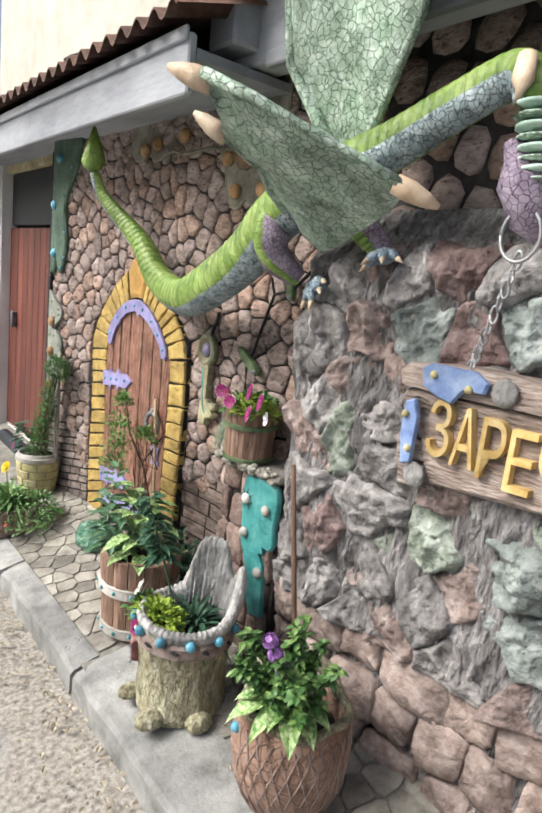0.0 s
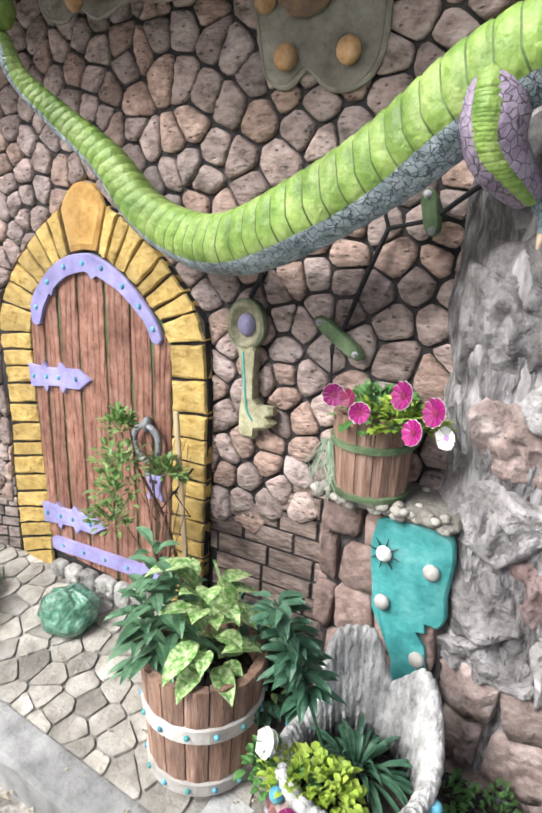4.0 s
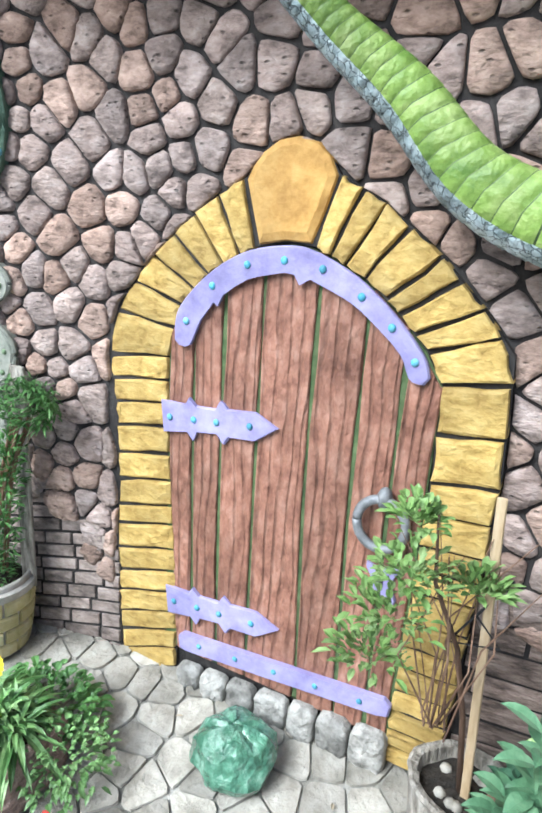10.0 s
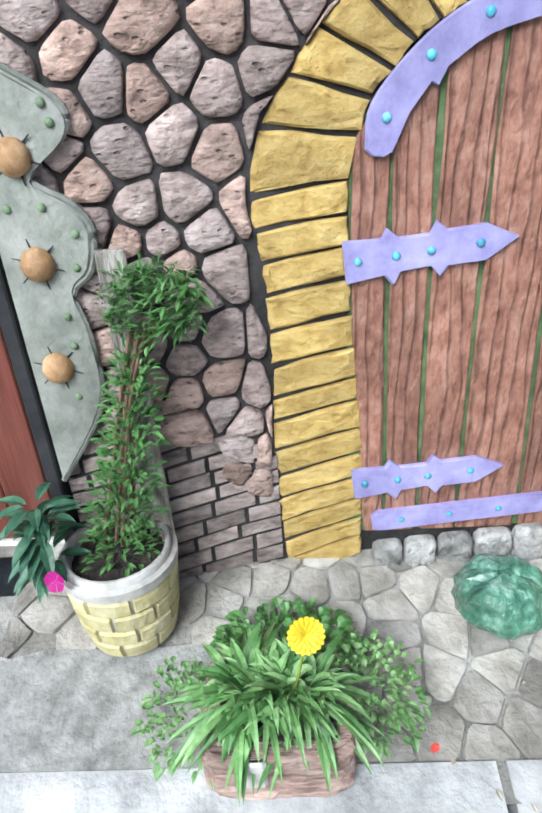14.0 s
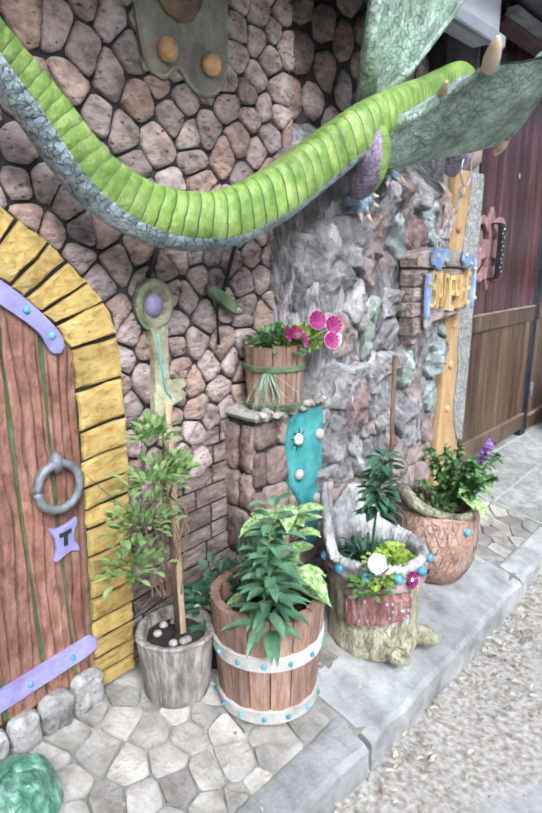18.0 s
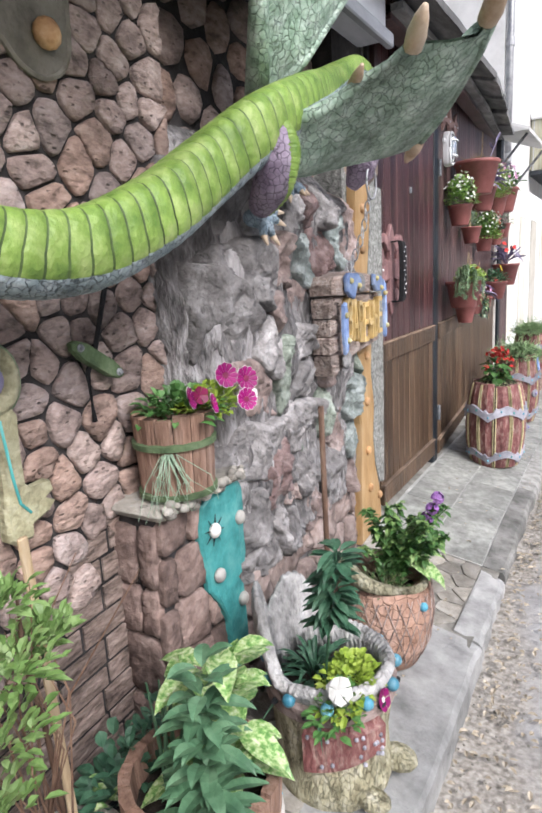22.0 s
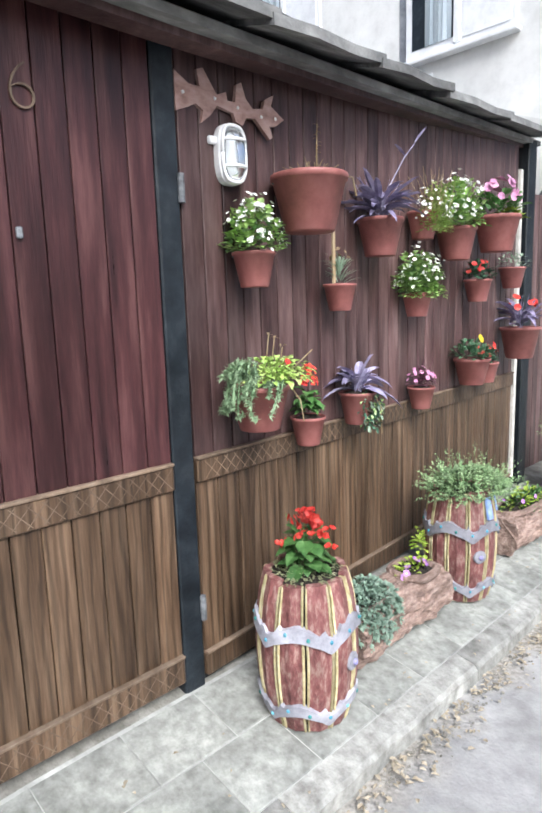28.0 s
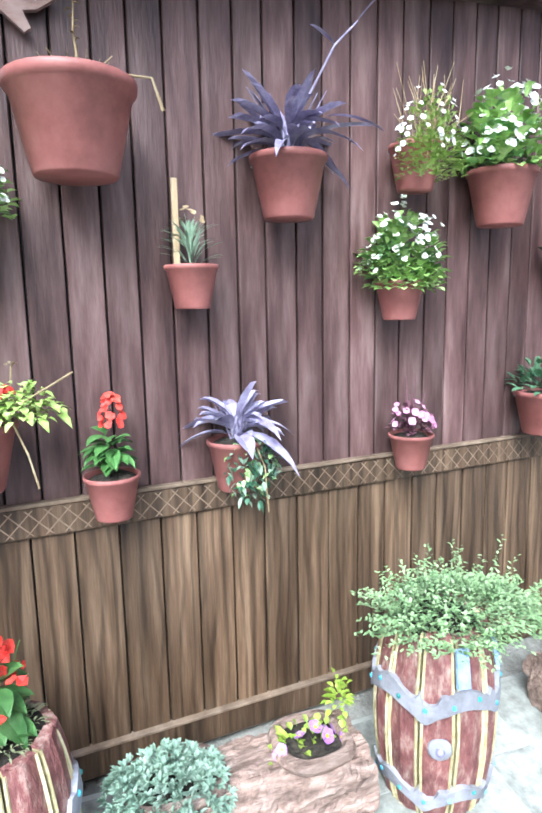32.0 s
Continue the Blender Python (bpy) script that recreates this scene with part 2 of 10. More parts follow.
M_TILE = material("mottled_tile", ramp3((0.22, 0.225, 0.203), (0.345, 0.353, 0.322), (0.48, 0.488, 0.452)), 26, 0.6, 0.3, 60, 0.4, 0.05)
M_GATE = material("dark_stained_planks", ramp3((0.037, 0.018, 0.018), (0.106, 0.059, 0.056), (0.205, 0.136, 0.128)), 9, 0.42, 0.2, 60, 0.55, 0.16, stretch=(2.2, 2.2, 0.3))
M_GATERED = material("red_stained_planks", ramp3((0.018, 0.008, 0.009), (0.06, 0.023, 0.024), (0.135, 0.062, 0.058)), 6, 0.32, 0.2, 50, 0.7, 0.2, stretch=(3, 3, 0.3))
M_GATELOW = material("brown_stained_planks", ramp3((0.045, 0.026, 0.015), (0.118, 0.073, 0.043), (0.23, 0.155, 0.098)), 7, 0.4, 0.3, 50, 0.6, 0.16, stretch=(5, 5, 0.3), grain=0.4, grain_scale=8)
M_LATTICE = material("scratched_lattice_wood", ramp3((0.13, 0.09, 0.06), (0.21, 0.15, 0.105), (0.3, 0.23, 0.17)), 20, 0.7, 0.3)
M_POST = material("blue_black_post", ramp3((0.005, 0.007, 0.01), (0.012, 0.017, 0.022), (0.032, 0.038, 0.044)), 12, 0.5, 0.3)
M_BROWNDOOR = material("red_brown_door_paint", ramp3((0.09, 0.026, 0.018), (0.175, 0.052, 0.035), (0.25, 0.088, 0.062)), 8, 0.5, 0.3, 60, 0.5, 0.12, stretch=(3, 3, 0.3))
M_TERRA = material("terracotta_plastic", ramp3((0.2, 0.07, 0.062), (0.31, 0.112, 0.1), (0.4, 0.165, 0.15)), 8, 0.5, 0.12, 40, 0.3, 0.12)
M_SOIL = material("dark_soil", ramp3((0.012, 0.01, 0.008), (0.03, 0.024, 0.018), (0.08, 0.065, 0.05)), 30, 1.0, 1.0, 60)
M_TUB = material("tub_wood", ramp3((0.17, 0.095, 0.062), (0.31, 0.19, 0.135), (0.44, 0.305, 0.235)), 16, 0.75, 0.6, 50, 0.4, 0.14, stretch=(4, 4, 0.6))
M_BAND = material("whitish_band", ramp3((0.4, 0.38, 0.34), (0.58, 0.56, 0.51), (0.72, 0.7, 0.66)), 14, 0.7, 0.4, 60, 0.3)
M_GREENBAND = material("mossy_band", ramp3((0.05, 0.085, 0.036), (0.12, 0.18, 0.085), (0.23, 0.29, 0.165)), 14, 0.8, 0.5)
M_BARK = material("grey_bark", ramp3((0.11, 0.097, 0.08), (0.3, 0.275, 0.235), (0.54, 0.51, 0.46)), 16, 0.9, 1.0, 40, 0.45, stretch=(3, 3, 0.7))
M_REDSTAVE = material("red_stave", ramp3((0.13, 0.04, 0.04), (0.25, 0.1, 0.092), (0.5, 0.37, 0.31)), 22, 0.6, 0.8, 50, 0.4, 0.12, stretch=(2, 2, 0.8))
M_STRIPE = material("yellow_stripe", ramp3((0.3, 0.25, 0.12), (0.52, 0.45, 0.25), (0.66, 0.61, 0.42)), 26, 0.7, 0.5)
M_WHITE = material("white_paint", ramp3((0.22, 0.22, 0.25), (0.36, 0.36, 0.405), (0.5, 0.5, 0.545)), 14, 0.65, 0.4, 50, 0.4)
M_SCALE = material("lime_scales", ramp3((0.1, 0.19, 0.033), (0.2, 0.31, 0.062), (0.36, 0.45, 0.16)), 18, 0.48, 0.6, 60, 0.4)
M_SCALEDARK = material("scale_joint", ramp3((0.03, 0.055, 0.018), (0.075, 0.12, 0.036), (0.13, 0.19, 0.065)), 10, 0.6, 0.3)
M_BELLY = material("blue_grey_scales", ramp3((0.16, 0.215, 0.225), (0.33, 0.41, 0.43), (0.54, 0.61, 0.635)), 22, 0.6, 0.9, 60, 0.45, crack=0.55, crack_scale=60, warp=0.03)
M_WING = material("cracked_wing_skin", ramp3((0.16, 0.25, 0.17), (0.33, 0.44, 0.345), (0.57, 0.67, 0.59)), 24, 0.6, 0.9, 40, 0.55, crack=0.32, crack_scale=46, warp=0.025)
M_CLAW = material("cream_claw", ramp3((0.34, 0.225, 0.14), (0.52, 0.41, 0.29), (0.66, 0.58, 0.46)), 10, 0.5, 0.3)
M_MAUVE = material("mauve_scales", ramp3((0.14, 0.1, 0.15), (0.3, 0.24, 0.32), (0.48, 0.42, 0.5)), 14, 0.65, 0.6, 60, 0.35, crack=0.6, crack_scale=60)
M_SKYBLUE = material("pale_blue_paw", ramp3((0.13, 0.19, 0.24), (0.27, 0.36, 0.43), (0.46, 0.55, 0.62)), 20, 0.6, 0.7, 60, crack=0.5, crack_scale=70)
M_LEAF = material("green_leaf", ramp3((0.035, 0.095, 0.022), (0.08, 0.19, 0.05), (0.16, 0.3, 0.1)), 20, 0.45, 0.15, 60, 0.3, 0.25)
M_LEAFDARK = material("dark_blue_green_leaf", ramp3((0.02, 0.062, 0.035), (0.048, 0.125, 0.07), (0.11, 0.21, 0.13)), 20, 0.45, 0.15, 60, 0.3, 0.2)
M_LEAFLIME = material("lime_leaf", ramp3((0.14, 0.24, 0.02), (0.3, 0.42, 0.05), (0.46, 0.55, 0.12)), 20, 0.5, 0.15, 60, 0.3, 0.2)
M_LEAFVAR = material("variegated_leaf", [(0.34, (0.09, 0.22, 0.05)), (0.45, (0.19, 0.37, 0.1)), (0.54, (0.42, 0.55, 0.24)), (0.66, (0.64, 0.71, 0.48))], 85, 0.42, 0.15, 60, 0.25, 0.15)
M_LEAFGREY = material("silver_green_leaf", ramp3((0.14, 0.21, 0.14), (0.26, 0.36, 0.25), (0.42, 0.51, 0.4)), 20, 0.6, 0.15, 60, 0.3, 0.15)
M_LEAFPURPLE = material("purple_leaf", ramp3((0.1, 0.085, 0.15), (0.24, 0.21, 0.33), (0.45, 0.42, 0.54)), 20, 0.42, 0.15, 60, 0.3, 0.15)
M_LEAFWINE = material("wine_leaf", ramp3((0.07, 0.025, 0.04), (0.16, 0.06, 0.09), (0.36, 0.2, 0.25)), 20, 0.45, 0.15, 60, 0.3, 0.15)
M_STRAW = material("dry_stem", ramp3((0.2, 0.13, 0.06), (0.36, 0.27, 0.15), (0.5, 0.42, 0.28)), 20, 0.8, 0.2)
M_MAGENTA = material("magenta_petal", ramp3((0.18, 0.001, 0.085), (0.3, 0.002, 0.145), (0.42, 0.012, 0.21)), 30, 0.6, 0.1)
M_DARKRED = material("dark_wine_petal", ramp3((0.1, 0.004, 0.03), (0.2, 0.008, 0.06), (0.3, 0.02, 0.1)), 20, 0.55, 0.1)
M_PINK = material("pink_petal", ramp3((0.5, 0.16, 0.34), (0.66, 0.3, 0.5), (0.8, 0.5, 0.66)), 20, 0.6, 0.1)
M_VIOLET = material("violet_petal", ramp3((0.3, 0.12, 0.42), (0.45, 0.22, 0.58), (0.62, 0.4, 0.72)), 20, 0.6, 0.1)
M_REDP = material("scarlet_petal", ramp3((0.42, 0.015, 0.012), (0.6, 0.035, 0.025), (0.72, 0.12, 0.08)), 20, 0.55, 0.1)
M_WHITEP = material("white_petal", ramp3((0.66, 0.66, 0.6), (0.8, 0.8, 0.76), (0.88, 0.88, 0.85)), 20, 0.6, 0.1)
M_YELLOWP = material("yellow_petal", ramp3((0.65, 0.45, 0.01), (0.8, 0.62, 0.02), (0.85, 0.7, 0.08)), 20, 0.55, 0.1)
M_ROOFWHITE = material("pale_fascia_paint", ramp3((0.27, 0.29, 0.32), (0.4, 0.425, 0.46), (0.52, 0.545, 0.58)), 7, 0.7, 0.3, 50, 0.35, stretch=(1, 0.3, 1))
M_RUSTPLATE = material("rust_brown_painted_cement", ramp3((0.12, 0.075, 0.055), (0.24, 0.155, 0.11), (0.4, 0.27, 0.14)), 16, 0.75, 0.6, 50, 0.5)
M_RUST = material("rusty_corrugated_sheet", ramp3((0.07, 0.03, 0.02), (0.16, 0.08, 0.055), (0.28, 0.17, 0.13)), 10, 0.8, 0.4, 60, 0.4)
M_GREYROOF = material("weathered_roof_sheet", ramp3((0.1, 0.1, 0.1), (0.2, 0.2, 0.195), (0.34, 0.34, 0.33)), 8, 0.85, 0.6, 50, 0.45, stretch=(2, 0.6, 1))
M_PLASTER = material("plaster_grey_green", ramp3((0.13, 0.145, 0.12), (0.23, 0.24, 0.205), (0.35, 0.355, 0.32)), 9, 0.85, 0.5, 60, 0.3)
M_GREENPLASTER = material("green_painted_plaster", ramp3((0.035, 0.07, 0.05), (0.09, 0.15, 0.105), (0.17, 0.23, 0.17)), 9, 0.7, 0.5, 60, 0.3)
M_ORANGE = material("orange_painted_board", ramp3((0.33, 0.185, 0.075), (0.5, 0.32, 0.14), (0.6, 0.43, 0.24)), 7, 0.6, 0.3, 50, 0.25, stretch=(2, 2, 0.6))
M_PEBBLE = material("pebble_plaster", ramp3((0.1, 0.105, 0.09), (0.24, 0.245, 0.225), (0.46, 0.46, 0.43)), 60, 0.85, 1.0, 60, 0.25)
M_NAIL = material("ochre_nail_head", ramp3((0.32, 0.17, 0.07), (0.5, 0.3, 0.14), (0.62, 0.44, 0.27)), 30, 0.6, 0.4)
M_SIGNWOOD = material("sign_bark_board", ramp3((0.16, 0.115, 0.095), (0.4, 0.32, 0.275), (0.6, 0.53, 0.48)), 18, 0.8, 1.0, 40, 0.45, stretch=(3, 0.5, 3), deep=0.015)
M_GOLD = material("gold_letter_paint", ramp3((0.4, 0.25, 0.07), (0.6, 0.43, 0.17), (0.72, 0.58, 0.32)), 14, 0.55, 0.4)
M_BLUEPAINT = material("blue_paint", ramp3((0.1, 0.16, 0.36), (0.22, 0.32, 0.56), (0.42, 0.52, 0.7)), 14, 0.5, 0.3)
M_GREENROCK = material("green_lacquered_rock", ramp3((0.025, 0.08, 0.05), (0.08, 0.2, 0.13), (0.28, 0.44, 0.35)), 20, 0.24, 1.0, 14, 0.4, coat=0.5, deep=0.045)
M_ROSEWOOD = material("pink_brown_carved_board", ramp3((0.16, 0.08, 0.078), (0.27, 0.15, 0.145), (0.38, 0.24, 0.23)), 14, 0.6, 0.4, 50, 0.3, stretch=(3, 3, 0.6))
M_FISH = material("pink_tan_board", ramp3((0.24, 0.14, 0.12), (0.4, 0.26, 0.23), (0.52, 0.38, 0.345)), 14, 0.6, 0.3, 50, 0.3, stretch=(3, 1, 2))
M_GREENKEY = material("green_edge_paint", ramp3((0.09, 0.14, 0.07), (0.19, 0.27, 0.15), (0.32, 0.4, 0.27)), 20, 0.7, 0.4)
M_YELLOWGREEN = material("yellow_green_leaf", ramp3((0.17, 0.28, 0.05), (0.36, 0.5, 0.12), (0.55, 0.64, 0.28)), 20, 0.5, 0.15, 60, 0.3, 0.2)
M_STEP = material("grey_step_stone", ramp3((0.15, 0.145, 0.132), (0.32, 0.312, 0.288), (0.5, 0.49, 0.46)), 24, 0.85, 0.9, 50, 0.4, 0.1, deep=0.015)
M_KERBDIRT = material("dirty_kerb_concrete", ramp3((0.17, 0.167, 0.15), (0.3, 0.298, 0.275), (0.43, 0.428, 0.4)), 18, 0.9, 0.7, 60, 0.45)
M_BRICKDARK = material("brown_black_bricklet", ramp3((0.055, 0.042, 0.035), (0.215, 0.162, 0.135), (0.37, 0.3, 0.262)), 20, 0.85, 0.9, 50, 0.5, 0.2, stretch=(1, 0.8, 2.2))
M_STUMP = material("yellow_green_bark", ramp3((0.13, 0.115, 0.065), (0.34, 0.32, 0.21), (0.54, 0.52, 0.41)), 16, 0.85, 1.0, 30, 0.4, stretch=(2, 2, 0.9), crack=0.3, crack_scale=34, warp=0.08)
M_SHRUB = material("bright_shrub_leaf", ramp3((0.1, 0.2, 0.045), (0.22, 0.37, 0.11), (0.4, 0.53, 0.24)), 20, 0.45, 0.15, 60, 0.3, 0.2)
M_BOSS = material("grey_lilac_paint", ramp3((0.16, 0.14, 0.26), (0.26, 0.24, 0.38), (0.36, 0.34, 0.48)), 14, 0.5, 0.4, 60, 0.3)
M_HOUSE = material("white_house_render", ramp3((0.62, 0.62, 0.6), (0.74, 0.74, 0.72), (0.82, 0.82, 0.8)), 3, 0.85, 0.2, 60, 0.12)
M_CREAM = material("cream_house_render", ramp3((0.58, 0.55, 0.46), (0.7, 0.67, 0.58), (0.78, 0.76, 0.68)), 3, 0.85, 0.2, 60, 0.15)
M_PVC = material("white_plastic", ramp3((0.66, 0.67, 0.68), (0.78, 0.79, 0.8), (0.84, 0.85, 0.86)), 6, 0.4, 0.05, 60, 0.1, 0.03)
M_PIPE = material("galvanised_pipe", ramp3((0.3, 0.31, 0.32), (0.46, 0.47, 0.48), (0.58, 0.59, 0.6)), 8, 0.45, 0.1, 60, 0.2, metal=0.5)
# near-black of dark parts; also colours in the shade behind gaps
M_DARK = material("near_black_and_gap_shade", ramp3((0.01, 0.01, 0.012), (0.02, 0.02, 0.022), (0.035, 0.035, 0.036)), 10, 0.9, 0.2)
M_CURTAIN = material("blue_grey_curtain", ramp3((0.3, 0.36, 0.4), (0.45, 0.52, 0.56), (0.6, 0.66, 0.7)), 6, 0.9, 0.2, stretch=(1, 6, 0.2))
M_STICK = material("brown_stick", ramp3((0.08, 0.045, 0.03), (0.17, 0.1, 0.065), (0.28, 0.19, 0.13)), 14, 0.75, 0.4, stretch=(3, 3, 0.5))
M_LATH = material("pale_lath", ramp3((0.4, 0.28, 0.15), (0.55, 0.42, 0.26), (0.66, 0.54, 0.38)), 14, 0.7, 0.3, stretch=(3, 3, 0.5))
M_YBRICK = material("pale_yellow_pot_brick", ramp3((0.42, 0.36, 0.14), (0.6, 0.54, 0.28), (0.72, 0.68, 0.46)), 14, 0.75, 0.5, 60, 0.3, 0.08)
M_VASE = material("scored_terracotta", ramp3((0.22, 0.12, 0.08), (0.4, 0.25, 0.18), (0.54, 0.38, 0.31)), 10, 0.7, 0.7, 50, 0.4, crack=0.3, crack_scale=30, warp=0.02)
M_MINT = material("mint_throat", ramp3((0.2, 0.3, 0.24), (0.34, 0.46, 0.39), (0.48, 0.6, 0.53)), 12, 0.6, 0.3, 60, 0.3)
M_THYME = material("thyme_green", ramp3((0.13, 0.23, 0.095), (0.27, 0.4, 0.19), (0.44, 0.55, 0.33)), 20, 0.6, 0.15, 60, 0.3, 0.15)
M_LANCE = material("mid_green_lance_leaf", ramp3((0.04, 0.1, 0.05), (0.09, 0.19, 0.1), (0.18, 0.31, 0.18)), 20, 0.42, 0.15, 60, 0.3, 0.2)
M_LILACLEAF = material("lilac_leaf", ramp3((0.16, 0.13, 0.22), (0.32, 0.29, 0.43), (0.52, 0.49, 0.62)), 20, 0.42, 0.15, 60, 0.3, 0.15)
M_SILVER = material("silver_cushion_leaf", ramp3((0.14, 0.23, 0.165), (0.27, 0.38, 0.29), (0.43, 0.53, 0.44)), 20, 0.6, 0.15, 60, 0.3, 0.15)
M_AQUA = material("grey_green_succulent", ramp3((0.14, 0.23, 0.12), (0.27, 0.38, 0.22), (0.44, 0.54, 0.37)), 20, 0.5, 0.15, 60, 0.3, 0.15)
M_STRAWGREEN = material("dry_green_wisp", ramp3((0.12, 0.13, 0.06), (0.25, 0.27, 0.14), (0.42, 0.42, 0.28)), 20, 0.7, 0.15, 60, 0.3, 0.2)
M_BARKRED = material("sculpted_pink_bark", ramp3((0.13, 0.085, 0.068), (0.31, 0.215, 0.175), (0.5, 0.39, 0.335)), 18, 0.85, 1.0, 40, 0.4, stretch=(2.5, 0.7, 2.5))
M_DANDELION = material("fresh_green_leaf", ramp3((0.08, 0.18, 0.05), (0.185, 0.345, 0.115), (0.35, 0.5, 0.23)), 20, 0.42, 0.15, 60, 0.3, 0.2)
M_POSTSTONE = material("red_brown_block", ramp3((0.1, 0.068, 0.058), (0.23, 0.163, 0.138), (0.37, 0.285, 0.25)), 18, 0.85, 0.9, 40, 0.45, 0.16, deep=0.015)
M_RELIEF = material("warm_relief_plaster", ramp3((0.22, 0.205, 0.155), (0.38, 0.355, 0.285), (0.52, 0.495, 0.42)), 12, 0.85, 0.7, 50, 0.4)
M_GROUT = material("pale_tile_grout", ramp3((0.32, 0.322, 0.3), (0.45, 0.452, 0.425), (0.55, 0.552, 0.525)), 14, 0.9, 0.3)
M_KEY = material("tan_green_plaster", ramp3((0.15, 0.14, 0.075), (0.3, 0.285, 0.175), (0.45, 0.44, 0.31)), 24, 0.75, 0.8, 60, 0.45)
M_BALCONY = material("olive_cream_boards", ramp3((0.32, 0.31, 0.22), (0.45, 0.44, 0.33), (0.56, 0.55, 0.44)), 6, 0.8, 0.3, 50, 0.25, stretch=(4, 4, 0.4))
M_BEGONIA = material("light_green_leaf", ramp3((0.17, 0.31, 0.06), (0.33, 0.52, 0.14), (0.54, 0.68, 0.34)), 20, 0.5, 0.15, 60, 0.3, 0.2)
M_JOINTBLACK = material("black_joint_paint", ramp3((0.012, 0.011, 0.011), (0.024, 0.022, 0.022), (0.045, 0.042, 0.04)), 14, 0.85, 0.4, 60)
M_FLOW = material("pale_cement_flow", ramp3((0.14, 0.132, 0.13), (0.29, 0.277, 0.274), (0.5, 0.488, 0.488)), 18, 0.85, 0.9, 30, 0.5, stretch=(2.0, 2.0, 0.6), deep=0.02)
M_PEACH = material("peach_plaster", ramp3((0.3, 0.23, 0.18), (0.44, 0.35, 0.28), (0.56, 0.47, 0.4)), 8, 0.75, 0.4, 50, 0.35)
M_DRYLEAF = material("dry_leaf", ramp3((0.2, 0.165, 0.11), (0.36, 0.31, 0.23), (0.54, 0.49, 0.4)), 40, 0.8, 0.1, 60, 0.3, 0.2)
M_GLASS = bpy.data.materials.new("clear_glass")
M_GLASS.use_nodes = True
gb = M_GLASS.node_tree.nodes["Principled BSDF"]
gb.inputs["Transmission Weight"].default_value, gb.inputs["Roughness"].default_value = 0.9, 0.08
gb.inputs["Base Color"].default_value = (0.9, 0.95, 0.96, 1)


def ground_material():
    """Worn grey asphalt in the lane that turns to sandy grit with small stones towards the kerb."""
    m = material("lane_asphalt", ramp3((0.27, 0.268, 0.262), (0.38, 0.378, 0.372), (0.5, 0.498, 0.492)), 7, 0.9, 0.5, 70, 0.3, 0.0)
    nt = m.node_tree
    N, L = nt.nodes.new, nt.links.new
    bsdf = nt.nodes["Principled BSDF"]
    base = bsdf.inputs["Base Color"].links[0].from_socket
    tc = N("ShaderNodeTexCoord"); sep = N("ShaderNodeSeparateXYZ")
    L(tc.outputs["Object"], sep.inputs[0])
    nz = N("ShaderNodeTexNoise"); nz.inputs["Scale"].default_value, nz.inputs["Detail"].default_value = 3.0, 6.0
    L(tc.outputs["Object"], nz.inputs["Vector"])
    ad = N("ShaderNodeMath"); ad.operation = "MULTIPLY_ADD"; ad.inputs[1].default_value = 0.9
    L(nz.outputs[0], ad.inputs[0])
    way = N("ShaderNodeMapRange"); way.inputs[1].default_value, way.inputs[2].default_value = -0.3, 1.2
    way.inputs[3].default_value, way.inputs[4].default_value = -0.2, 0.05
    L(sep.outputs[1], way.inputs[0])
    shiftx = N("ShaderNodeMath"); shiftx.operation = "ADD"
    L(sep.outputs[0], shiftx.inputs[0]); L(way.outputs[0], shiftx.inputs[1]); L(shiftx.outputs[0], ad.inputs[2])
    mr = N("ShaderNodeMapRange"); mr.inputs[1].default_value, mr.inputs[2].default_value = 1.14, 1.32
    L(ad.outputs[0], mr.inputs[0])
    grit = N("ShaderNodeTexNoise"); grit.inputs["Scale"].default_value, grit.inputs["Detail"].default_value = 55.0, 6.0
    L(tc.outputs["Object"], grit.inputs["Vector"])
    cr = N("ShaderNodeValToRGB")
    for e, (p, c) in zip((cr.color_ramp.elements[0], cr.color_ramp.elements[1]), [(0.3, (0.2, 0.18, 0.15)), (0.72, (0.52, 0.49, 0.44))]):
        e.position, e.color = p, (*c, 1)
    L(grit.outputs[0], cr.inputs[0])
    mx = N("ShaderNodeMixRGB")
    L(mr.outputs[0], mx.inputs[0]); L(base, mx.inputs[1]); L(cr.outputs[0], mx.inputs[2])
    L(mx.outputs[0], bsdf.inputs["Base Color"])
    return m


M_GROUND = ground_material()

